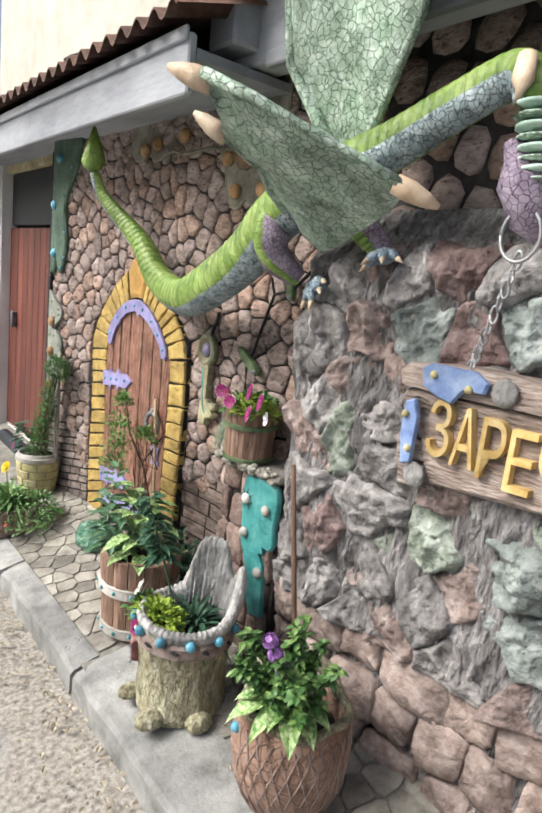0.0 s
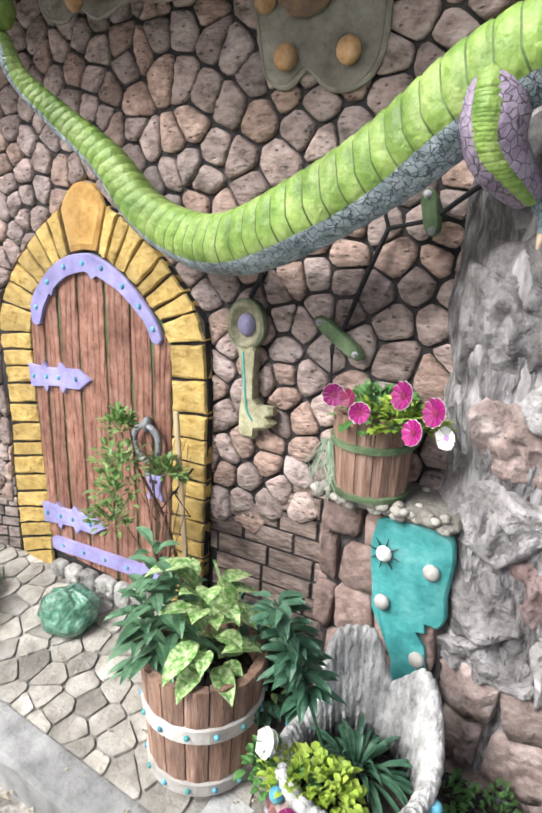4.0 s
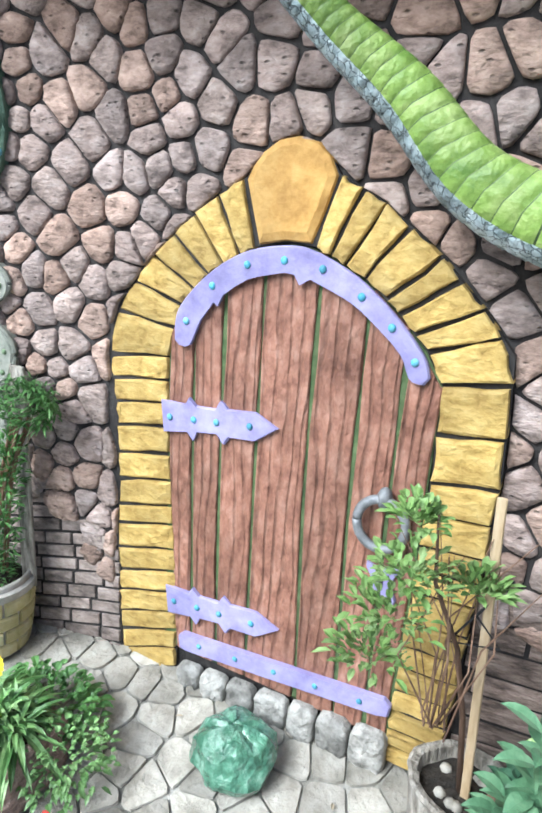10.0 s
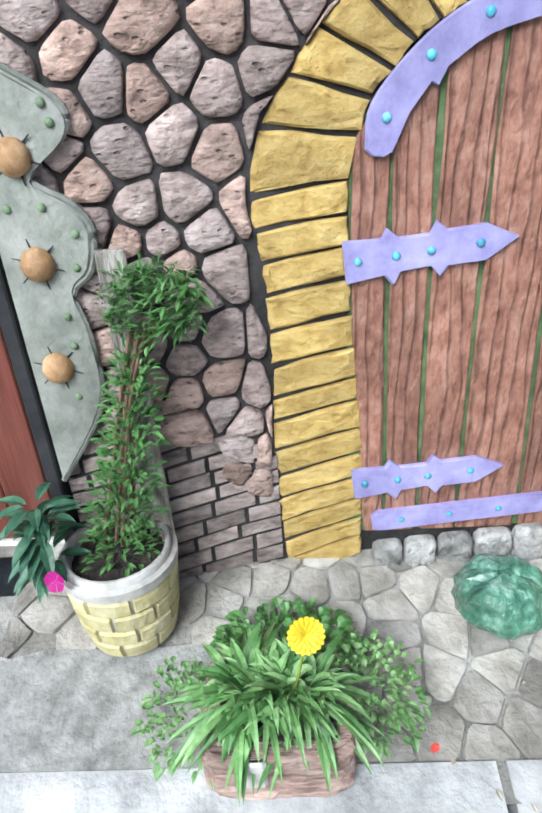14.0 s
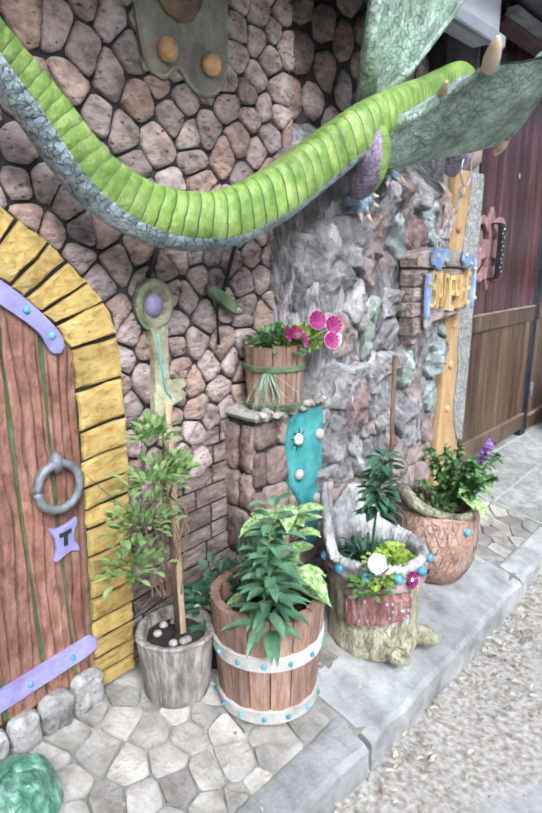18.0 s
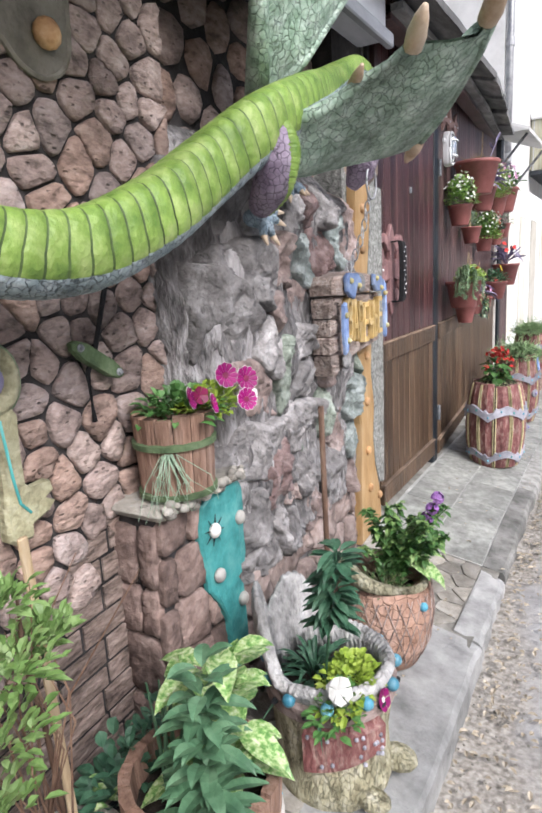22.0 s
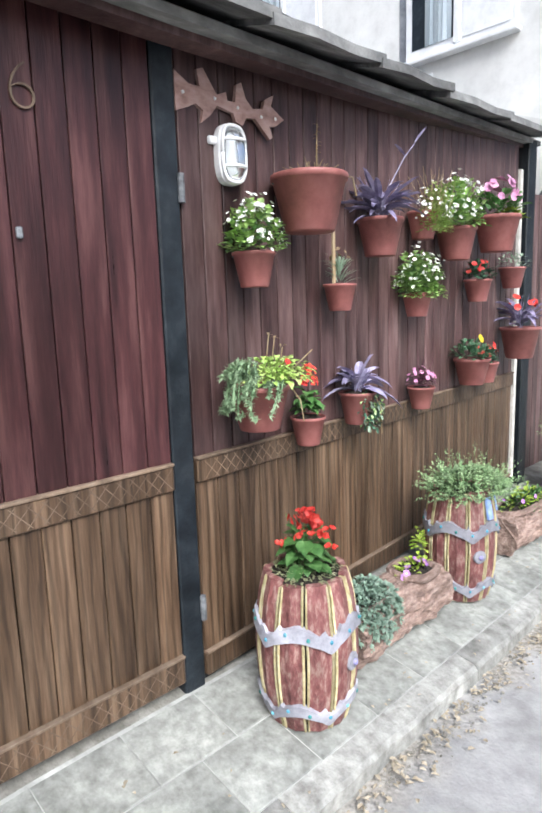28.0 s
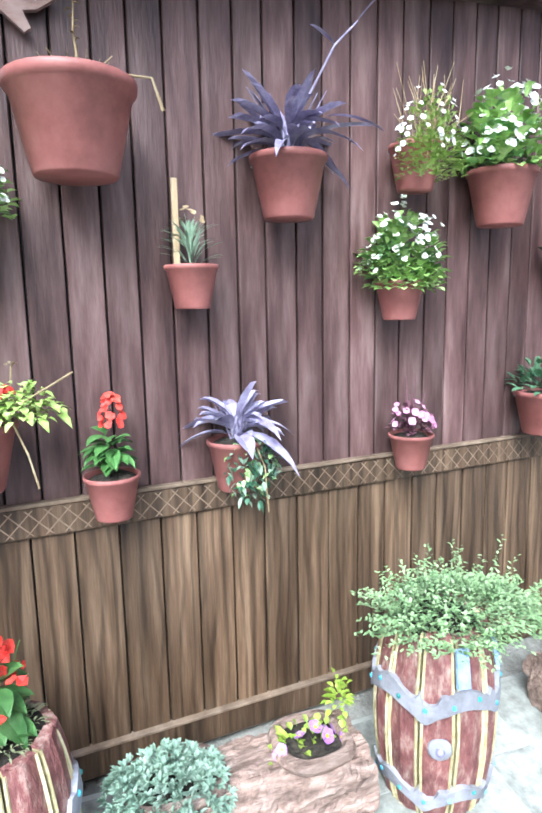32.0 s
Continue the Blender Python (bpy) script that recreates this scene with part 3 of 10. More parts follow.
# ---- mesh helpers ----
class Geo:
    """Vertices, faces and material slots of one mesh."""

    def __init__(self):
        self.v, self.f, self.m = [], [], []

    def add(self, verts, faces, slot=0):
        k = len(self.v)
        self.v += [tuple(p) for p in verts]
        self.f += [tuple(i + k for i in f) for f in faces]
        self.m += [slot] * len(faces)
        return self

    def box(self, x0, y0, z0, x1, y1, z1, c=0.0, slot=0):
        """A box; with c > 0 its upright edges and its rims are chamfered."""
        if c <= 0:
            vs = [(x, y, z) for z in (z0, z1) for x, y in ((x0, y0), (x1, y0), (x1, y1), (x0, y1))]
            return self.add(vs, [(3, 2, 1, 0), (4, 5, 6, 7), (0, 1, 5, 4), (1, 2, 6, 5), (2, 3, 7, 6), (3, 0, 4, 7)], slot)

        def ring(i, z):
            a, b, d, e = x0 + i, x1 - i, y0 + i, y1 - i
            return [(a + c, d, z), (b - c, d, z), (b, d + c, z), (b, e - c, z), (b - c, e, z), (a + c, e, z), (a, e - c, z), (a, d + c, z)]
        return self.loft([ring(c * 0.7, z0), ring(0, z0 + c), ring(0, z1 - c), ring(c * 0.7, z1)], slot)

    def loft(self, rings, slot=0, caps=True, closed=True):
        n = len(rings[0])
        vs = [p for r in rings for p in r]
        fs = []
        for a in range(len(rings) - 1):
            for i in range(n if closed else n - 1):
                j = (i + 1) % n
                fs.append((a * n + i, a * n + j, a * n + n + j, a * n + n + i))
        if caps:
            fs += [tuple(range(n - 1, -1, -1)), tuple(range(len(vs) - n, len(vs)))]
        return self.add(vs, fs, slot)

    def lathe(self, profile, seg=24, at=(0, 0, 0), slot=0, wobble=0.0, caps=True, seed=0):
        rg = random.Random(seed)
        k = [1 + wobble * rg.uniform(-1, 1) for _ in range(seg)]
        return self.loft([[(at[0] + r * k[i] * math.cos(2 * math.pi * i / seg), at[1] + r * k[i] * math.sin(2 * math.pi * i / seg), at[2] + z)
                           for i in range(seg)] for r, z in profile], slot, caps)

    def tube(self, pts, radii, seg=10, slot=0, flat=1.0):
        pts = [Vector(p) for p in pts]
        if not hasattr(radii, "__len__"):
            radii = [radii] * len(pts)
        rings, up = [], Vector((0, 0, 1))
        for i, p in enumerate(pts):
            d = (pts[min(i + 1, len(pts) - 1)] - pts[max(i - 1, 0)]).normalized()
            side = d.cross(up)
            if side.length < 1e-3:
                side = d.cross(Vector((1, 0, 0)))
            side.normalize()
            top = side.cross(d).normalized()
            rings.append([p + side * (math.cos(2 * math.pi * k / seg) * radii[i]) + top * (math.sin(2 * math.pi * k / seg) * radii[i] * flat)
                          for k in range(seg)])
        return self.loft(rings, slot)

    def prism(self, poly, place, depth, chamfer=0.0, slot=0):
        """A flat outline (u, v), put in space by place(u, v, w), w from 0 to depth."""
        cx, cy = sum(p[0] for p in poly) / len(poly), sum(p[1] for p in poly) / len(poly)
        rings = [[place(u, v, 0.0) for u, v in poly], [place(u, v, depth - chamfer) for u, v in poly]]
        if chamfer:
            def inset(u, v):
                d = math.hypot(u - cx, v - cy) or 1
                k = max(0.0, 1 - chamfer / d)
                return cx + (u - cx) * k, cy + (v - cy) * k
            rings.append([place(*inset(u, v), depth) for u, v in poly])
        return self.loft(rings, slot)

    def ball(self, c, r, seg=10, rings=6, slot=0, squash=(1, 1, 1)):
        prof = [[(c[0] + r * squash[0] * math.sin(a) * math.cos(b), c[1] + r * squash[1] * math.sin(a) * math.sin(b), c[2] + r * squash[2] * math.cos(a))
                 for b in [2 * math.pi * i / seg for i in range(seg)]] for a in [math.pi * (1 - (k + 0.25) / (rings - 0.5)) for k in range(rings)]]
        return self.loft(prof, slot)

    def leaf(self, base, d, length, width, droop=0.3, fold=0.15, slot=0, up=Vector((0, 0, 1))):
        base, d = Vector(base), Vector(d).normalized()
        side = d.cross(up)
        if side.length < 1e-3:
            side = Vector((1, 0, 0))
        side.normalize()
        nrm = side.cross(d).normalized()
        vs = [base]
        cuts = ((0.12, 0.5), (0.3, 0.92), (0.52, 1.0), (0.75, 0.72), (0.9, 0.36)) if length > 0.055 else ((0.3, 0.85), (0.65, 0.9))
        for s, w in cuts:
            c = base + d * (length * s) - Vector((0, 0, 1)) * (droop * length * s * s)
            vs += [c - side * (width * 0.5 * w) + nrm * (fold * width), c, c + side * (width * 0.5 * w) + nrm * (fold * width)]
        vs.append(base + d * length - Vector((0, 0, 1)) * (droop * length))
        k = 3 * len(cuts)
        fs = [(0, 2, 1), (0, 3, 2), (k - 2, k - 1, k + 1), (k - 1, k, k + 1)]
        for i in range(1, k - 3, 3):
            fs += [(i, i + 1, i + 4, i + 3), (i + 1, i + 2, i + 5, i + 4)]
        return self.add(vs, fs, slot)

    def flower(self, c, nrm, r, petals=5, slot=0, core=None, cup=0.25):
        c, nrm = Vector(c), Vector(nrm).normalized()
        a = nrm.orthogonal().normalized()
        b = nrm.cross(a)
        for i in range(petals):
            t = 2 * math.pi * i / petals
            w = math.pi / petals * 0.93
            e = [c, c + (a * math.cos(t - w) + b * math.sin(t - w)) * r * 0.92 + nrm * (cup * r * 0.8),
                 c + (a * math.cos(t) + b * math.sin(t)) * r + nrm * (cup * r), c + (a * math.cos(t + w) + b * math.sin(t + w)) * r * 0.92 + nrm * (cup * r * 0.8)]
            self.add(e, [(0, 1, 2, 3)], slot)
        if core is not None:
            self.add([c + nrm * (cup * r * 0.4) + (a * math.cos(k * 1.05) + b * math.sin(k * 1.05)) * r * 0.28 for k in range(6)], [tuple(range(6))], core)
        return self


def make(name, geo, mats, parent=None, at=(0, 0, 0), label="", smooth=False, rot=None):
    me = bpy.data.meshes.new(name)
    me.from_pydata([tuple(v) for v in geo.v], [], geo.f)
    mats = mats if isinstance(mats, (list, tuple)) else [mats]
    for m in mats:
        me.materials.append(m)
    if len(mats) > 1:
        me.polygons.foreach_set("material_index", geo.m)
    if smooth:
        me.polygons.foreach_set("use_smooth", [True] * len(me.polygons))
    me.update()
    ob = new(name, me)
    ob.location = at
    if rot:
        ob.rotation_euler = [radians(a) for a in rot]
    if parent:
        ob.parent = parent
    if label:
        ob["label"] = label
    return ob


UNCOUNTED = {"thorn_ring", "scored_net", "flower_head", "pale_blossom", "dead_blossom", "foliage", "tip_foliage", "lime_foliage", "side_foliage", "trailing_foliage", "back_foliage", "creeping_foliage", "hanging_foliage", "stem_clump", "blossom", "twig_clump", "grass", "leaf_clump", "dark_foliage",
             "broad_foliage", "dry_moss", "dead_blossom", "crown", "scored_net", "collar_ridging", "shoot_foliage", "pebble_fill"}


def part(name, geo, mat, parent, label="", smooth=False, at=(0, 0, 0), rot=None):
    ob = make(name, geo, mat, parent, at, label, smooth, rot)
    if name in UNCOUNTED:
        ob["kind"] = "stuff"
    return ob


def thing(name, at, label, category, group="", kind="", rz=0.0):
    ob = new(name)
    ob.empty_display_size = 0.05
    ob.location, ob.rotation_euler = at, (0, 0, radians(rz))
    return tagged(ob, label, category, group, kind)


def text_geo(body, size, depth, thin=0.0):
    """The outline of written characters as a solid, in its own x and y, thickness along z."""
    cu = bpy.data.curves.new("text", "FONT")
    cu.body, cu.size, cu.extrude, cu.align_x, cu.align_y, cu.resolution_u = body, size, depth / 2, "CENTER", "CENTER", 4
    cu.offset = -thin
    ob = new("text", cu)
    me = ob.to_mesh()
    g = Geo()
    g.add([tuple(v.co) for v in me.vertices], [tuple(p.vertices) for p in me.polygons])
    ob.to_mesh_clear()
    bpy.data.objects.remove(ob)
    bpy.data.curves.remove(cu)
    return g


# ---- stones from cells ----
def clip(poly, px, py, nx, ny):
    out = []
    for i in range(len(poly)):
        (ax, ay), (bx, by) = poly[i], poly[(i + 1) % len(poly)]
        da, db = (ax - px) * nx + (ay - py) * ny, (bx - px) * nx + (by - py) * ny
        if da <= 0:
            out.append((ax, ay))
        if (da < 0 < db) or (db < 0 < da):
            t = da / (da - db)
            out.append((ax + (bx - ax) * t, ay + (by - ay) * t))
    return out


def cells(sites, x0, y0, x1, y1, relax=2):
    pts = np.array(sites)
    polys = []
    for step in range(relax + 1):
        polys = []
        for i, (px, py) in enumerate(pts):
            poly = [(x0, y0), (x1, y0), (x1, y1), (x0, y1)]
            d = ((pts - pts[i]) ** 2).sum(1)
            for j in np.argsort(d)[1:20]:
                qx, qy = pts[j]
                poly = clip(poly, (px + qx) / 2, (py + qy) / 2, qx - px, qy - py)
                if len(poly) < 3:
                    break
            polys.append(poly)
        if step < relax:
            pts = np.array([centroid(p) if len(p) >= 3 else tuple(q) for p, q in zip(polys, pts)])
    return [p for p in polys if len(p) >= 3]


def centroid(p):
    return sum(q[0] for q in p) / len(p), sum(q[1] for q in p) / len(p)


def scatter(rg, x0, y0, x1, y1, size):
    """Sites about size(x, y) apart."""
    out, tries = [], 0
    while tries < 260:
        x, y = rg.uniform(x0, x1), rg.uniform(y0, y1)
        s = size(x, y)
        if all((x - a) ** 2 + (y - b) ** 2 > (s * 0.72) ** 2 for a, b in out):
            out.append((x, y))
            tries = 0
        else:
            tries += 1
    return out


def outline(poly, gap, n, rounds=2, soft=0.2):
    c = centroid(poly)
    p = []
    for x, y in poly:
        d = math.hypot(x - c[0], y - c[1]) or 1e-6
        k = max(0.3, 1 - gap * 1.25 / d)
        p.append((c[0] + (x - c[0]) * k, c[1] + (y - c[1]) * k))
    for _ in range(rounds):
        q = []
        for i in range(len(p)):
            (ax, ay), (bx, by) = p[i], p[(i + 1) % len(p)]
            q += [(ax * (1 - soft) + bx * soft, ay * (1 - soft) + by * soft), (ax * soft + bx * (1 - soft), ay * soft + by * (1 - soft))]
        p = q
    lens = [math.hypot(p[i][0] - p[i - 1][0], p[i][1] - p[i - 1][1]) for i in range(len(p))]
    total, out, k, acc = sum(lens), [], 0, 0.0
    for s in range(n):
        want = total * s / n
        while acc + lens[(k + 1) % len(p)] < want:
            acc += lens[(k + 1) % len(p)]
            k += 1
        a, b = p[k % len(p)], p[(k + 1) % len(p)]
        f = (want - acc) / (lens[(k + 1) % len(p)] or 1)
        out.append((a[0] + (b[0] - a[0]) * f, a[1] + (b[1] - a[1]) * f))
    return c, out


def stone(poly, place, rg, h=0.02, gap=0.006, n=10, top=0.72, rings=None, rough=0.15, tilt=0.12, soft=0.16):
    """One stone over a cell: low sides, rounded shoulder, uneven crown. Returns its centre and the mesh about it."""
    c, o = outline(poly, gap, n, 2, soft)
    mid = Vector(place(c[0], c[1], 0.0))
    rings = rings or [(1.0, -0.25), (0.97, 0.62), (top, 1.0)]
    tx, ty = rg.uniform(-tilt, tilt), rg.uniform(-tilt, tilt)
    g = Geo()
    vs = []
    for s, w in rings:
        for x, y in o:
            u, v = c[0] + (x - c[0]) * s, c[1] + (y - c[1]) * s
            hh = h * w * (1 + (rg.uniform(-rough, rough) if w > 0 else 0)) + (((x - c[0]) * tx + (y - c[1]) * ty) * s if w > 0 else 0)
            vs.append(Vector(place(u, v, hh)) - mid)
    vs.append(Vector(place(c[0], c[1], h * rings[-1][1] * rg.uniform(0.95, 1.15))) - mid)
    fs = [(a * n + i, a * n + (i + 1) % n, (a + 1) * n + (i + 1) % n, (a + 1) * n + i) for a in range(len(rings) - 1) for i in range(n)]
    k = (len(rings) - 1) * n
    fs += [(k + i, k + (i + 1) % n, k + n) for i in range(n)]
    return mid, g.add(vs, fs)


def inside(p, poly):
    x, y = p
    r = False
    for i in range(len(poly)):
        (ax, ay), (bx, by) = poly[i], poly[i - 1]
        if (ay > y) != (by > y) and x < (bx - ax) * (y - ay) / (by - ay) + ax:
            r = not r
    return r


def spline(pts, n):
    """Points along a smooth line through pts."""
    pts = [Vector(p) for p in pts]
    out = []
    for i in range(len(pts) - 1):
        a, b, c, d = pts[max(i - 1, 0)], pts[i], pts[i + 1], pts[min(i + 2, len(pts) - 1)]
        for k in range(n):
            t = k / n
            out.append(0.5 * ((2 * b) + (c - a) * t + (2 * a - 5 * b + 4 * c - d) * t * t + (3 * b - a - 3 * c + d) * t ** 3))
    return out + [pts[-1]]


def wall_x(y):
    """The face of the stone wall bulges towards the lane at its far end and falls back beside the rocks."""
    return float(np.interp(y, [1.6, 1.85, 2.3, 2.6, 3.2, 3.5, 3.8, 4.0], [1.70, 1.70, 1.67, 1.635, 1.63, 1.605, 1.55, 1.545]))


def on_wall(u, v, w):
    return wall_x(u) - w, u, v


def pave_z(x, y):
    t = min(max((0.55 - y) / 0.6, 0.0), 1.0)
    return (0.165 + 0.19 * (x - 1.05)) * (1 - t) + (0.205 + 0.165 * (x - 1.05)) * t


def on_pave(u, v, w):
    return u, v, pave_z(u, v) + w

# ---- ground, kerb, pavement ----
GROUND_Z = 0.06


def ground_z(y):
    """The lane climbs a little, so that the kerb is low before the gates."""
    f = min(max((1.3 - y) / 1.2, 0.0), 1.0)
    return GROUND_Z + 0.078 * f * f * (3 - 2 * f)


g = Geo()
xs = [-200, -40, -8, -3, -1.5, -0.5, 0, 0.4, 0.7, 0.9, 1.02, 1.06, 1.2, 2, 8, 40, 200]
ys = [-200, -60, -20, -10, -6, -4, -2] + [-1.5 + 0.25 * i for i in range(12)] + [2, 3, 4, 5, 6, 10, 40, 200]
vs = [(x, y, ground_z(y) + (0.02 * noise.noise(Vector((x, y * 0.6, 3))) if abs(x) < 3 and abs(y) < 8 else 0)) for y in ys for x in xs]
g.add(vs, [(j * len(xs) + i, j * len(xs) + i + 1, (j + 1) * len(xs) + i + 1, (j + 1) * len(xs) + i) for j in range(len(ys) - 1) for i in range(len(xs) - 1)])
tagged(make("ground", g, M_GROUND), "worn grey asphalt lane with sandy grit along the kerb", "ground", kind="structure")

# pavement bed under the flagstones and tiles
g = Geo()
ys = [-12 + 0.25 * i for i in range(73)]
bed = [[(x, y, pave_z(x, y) - (0.004 if x > 1.1 else 0.0)) for x in (1.06, 1.2, 1.4, 1.8, 2.6)] for y in ys]
g.add([p for r in bed for p in r], [(j * 5 + i, j * 5 + i + 1, j * 5 + 6 + i, j * 5 + 5 + i) for j in range(len(ys) - 1) for i in range(4)])
pavement = tagged(make("pavement", g, M_FLAGJOINT), "narrow sloping pavement of flagstones and mottled grey tiles", "pavement", kind="structure")

# kerb in separate cast lengths
kerb = tagged(new("kerb"), "chipped pale concrete kerb beside the lane", "kerb", kind="structure")
rg = random.Random(3)
for y0, y1, off in ((3.02, 4.25, -0.03), (2.13, 3.0, 0.0), (0.98, 2.11, 0.0), (0.47, 0.96, 0.02), (-0.56, 0.43, 0.03), (-1.6, -0.564, 0.03), (-2.65, -1.604, 0.03), (-3.8, -2.654, 0.03)):
    n = 14
    rings = []
    for i in range(n + 1):
        y = y0 + (y1 - y0) * i / n
        e = 0.006 * rg.uniform(-1, 1)
        k = 1.02 + off * 0.5 + e
        wide = 1.13 if y0 > 2.12 or y0 < 0.9 else 1.27 + 0.012 * noise.noise(Vector((y * 8, 0, 0)))
        z0, z1 = pave_z(1.05, y), pave_z(wide, y)
        end = 0.012 if i in (0, n) and y0 > 0.4 else 0.0
        rings.append([(k, y, ground_z(y) - 0.05), (k + 0.002, y, z0 - 0.012 - rg.uniform(0, 0.006) - end), (k + 0.012 + rg.uniform(0, 0.006), y, z0 + 0.002 - end), (k + 0.09, y, pave_z(k + 0.09, y) + (0.008 if y0 > 0.4 else 0.005) - end * 0.3),
                      (wide, y, z1 + 0.006), (wide, y, ground_z(y) - 0.05)])
    part("kerbstone", Geo().loft(rings), M_CONCRETE if y0 > 0.4 else M_KERBDIRT, kerb)

# flagstones
rg = random.Random(11)
sites = scatter(rg, 1.132, 0.44, 1.64, 4.1, lambda x, y: rg.choice((0.09, 0.13, 0.17, 0.2)))
for poly in cells(sites, 1.132, 0.44, 1.64, 4.1, 0):
    cx, cy = centroid(poly)
    if (cy > 3.6 and cx < 1.4) or (0.97 < cy < 2.12 and cx < 1.26):
        continue
    c, gs = stone(poly, on_pave, rg, 0.005, 0.0028, 20, 0.97, rough=0.3, tilt=0.012, soft=0.08)
    part("flagstone", gs, M_FLAG, pavement, at=c)

# plain cement patch by the far pots
slab_y = [3.57 + 0.07 * i for i in range(9)]
edge_x = [1.38 + 0.05 * noise.noise(Vector((y * 7, 1, 0))) for y in slab_y]
rings = [[(1.132, y, 0.12), (1.132, y, pave_z(1.132, y) + 0.006), (1.25, y, pave_z(1.25, y) + 0.009), (e, y, pave_z(e, y) + 0.007), (e, y, 0.12)] for y, e in zip(slab_y, edge_x)]
part("cement_patch", Geo().loft(rings), M_KERBDIRT, pavement, "smooth grey cement patch")

# mottled tiles before the gates
rg = random.Random(12)
for row, (x0, x1) in enumerate(((1.135, 1.377), (1.379, 1.62))):
    y = 0.42
    while y > -3.7:
        # the second row starts with half a tile
        size = 0.146 if row and y > 0.4 else 0.294
        poly = [(x0 + 0.002, y - size), (x1 - 0.002, y - size), (x1 - 0.002, y - size * 0.51), (x1 - 0.002, y), (x0 + 0.002, y), (x0 + 0.002, y - size * 0.51)]
        cx, cy = (x0 + x1) / 2, y - size / 2
        gs = Geo()
        top = [(u, v, pave_z(u, v) + 0.005) for u, v in poly]
        mid = Vector((cx, cy, pave_z(cx, cy)))
        gs.loft([[Vector((u, v, w - 0.02)) - mid for u, v, w in top], [Vector((u, v, w - 0.003)) - mid for u, v, w in top],
                 [Vector((u + (0.003 if u < cx else -0.003), v + (0.003 if v < cy else -0.003), w)) - mid for u, v, w in top]])
        part("tile", gs, M_TILE, pavement, at=mid)
        y -= size + 0.004

g = Geo()
grout_y = [0.43 - 0.0518 * i for i in range(81)]
g.add([(x, y, pave_z(x, y) + 0.0012) for y in grout_y for x in (1.132, 1.38, 1.635)], [(j * 3 + i, j * 3 + i + 1, j * 3 + i + 4, j * 3 + i + 3) for j in range(len(grout_y) - 1) for i in range(2)])
part("tile_grout", g, M_GROUT, pavement)

# ---- stone wall with the small round door ----
wall = tagged(new("wall_stone"), "hand-modelled wall of pinkish rounded stones with dark joints", "wall", kind="structure")
g = Geo()
ys = [1.7 + 0.1 * i for i in range(23)]
ys[-1] = 3.9
ys = [y for y in ys if y <= 3.9]
rings = []
for y in ys:
    x = wall_x(y)
    rings.append([(x, y, 0.1), (x, y, 2.75), (x + 0.35, y, 2.75), (x + 0.35, y, 0.1)])
g.loft(rings)
part("wall_body", g, M_MORTAR, wall)

ARCH_OUT = [(3.411, 0.2), (3.438, 0.53), (3.425, 0.79), (3.43, 1.02), (3.456, 1.21), (3.42, 1.309), (3.313, 1.446), (3.181, 1.559), (3.063, 1.627), (3.017, 1.689), (2.946, 1.707),
            (2.876, 1.68), (2.849, 1.638), (2.747, 1.588), (2.624, 1.496), (2.533, 1.405), (2.465, 1.327), (2.461, 1.278), (2.448, 1.08), (2.455, 0.75), (2.47, 0.3)]


def brick_top(y):
    """Below this line the wall is laid in small dark courses."""
    if y > 3.0:
        return float(np.interp(y, [3.4, 3.56, 3.69, 4.0], [0.5, 0.6, 0.74, 0.8]))
    return float(np.interp(y, [1.9, 2.07, 2.25, 2.45], [0.95, 0.92, 0.75, 0.68]))


rg = random.Random(5)
sites = scatter(rg, 1.68, 0.3, 3.9, 2.6, lambda y, z: rg.choice((0.08, 0.105, 0.13, 0.155, 0.18)))
polys = cells(sites, 1.68, 0.3, 3.9, 2.6, 0)
inner = [(y + (0.03 if y < 2.95 else -0.03), z - 0.03) for y, z in ARCH_OUT]
polys = [p for p in polys if not inside(centroid(p), inner) and centroid(p)[1] > brick_top(centroid(p)[0]) - 0.025]


def off_arch(p):
    """A corner that would lie on the arch is moved out to its rim."""
    if not inside(p, ARCH_OUT):
        return p
    best = None
    for (ay, az), (by, bz) in zip(ARCH_OUT, ARCH_OUT[1:]):
        d2 = (by - ay) ** 2 + (bz - az) ** 2
        t = min(max(((p[0] - ay) * (by - ay) + (p[1] - az) * (bz - az)) / d2, 0.0), 1.0)
        q = (ay + (by - ay) * t, az + (bz - az) * t)
        if best is None or math.dist(p, q) < math.dist(p, best):
            best = q
    return best


polys = [[off_arch(p) for p in poly] for poly in polys]
polys.sort(key=lambda p: abs(centroid(p)[1] - 1.15) + 0.3 * abs(centroid(p)[0] - 2.8))
joined = Geo()
for i, poly in enumerate(polys):
    c, gs = stone(poly, on_wall, rg, rg.uniform(0.01, 0.016), rg.uniform(0.0035, 0.006), 18, 0.9, [(1.0, -0.3), (1.0, 0.6), (0.93, 1.0), (0.5, 1.1)], rough=0.3, tilt=0.03, soft=0.11)
    if i < 300:
        part("stone", gs, M_STONE, wall, at=c, smooth=True)
    else:
        joined.add([Vector(v) + c for v in gs.v], gs.f)
part("stones_above", joined, M_STONE, wall, smooth=True)["kind"] = "stuff"

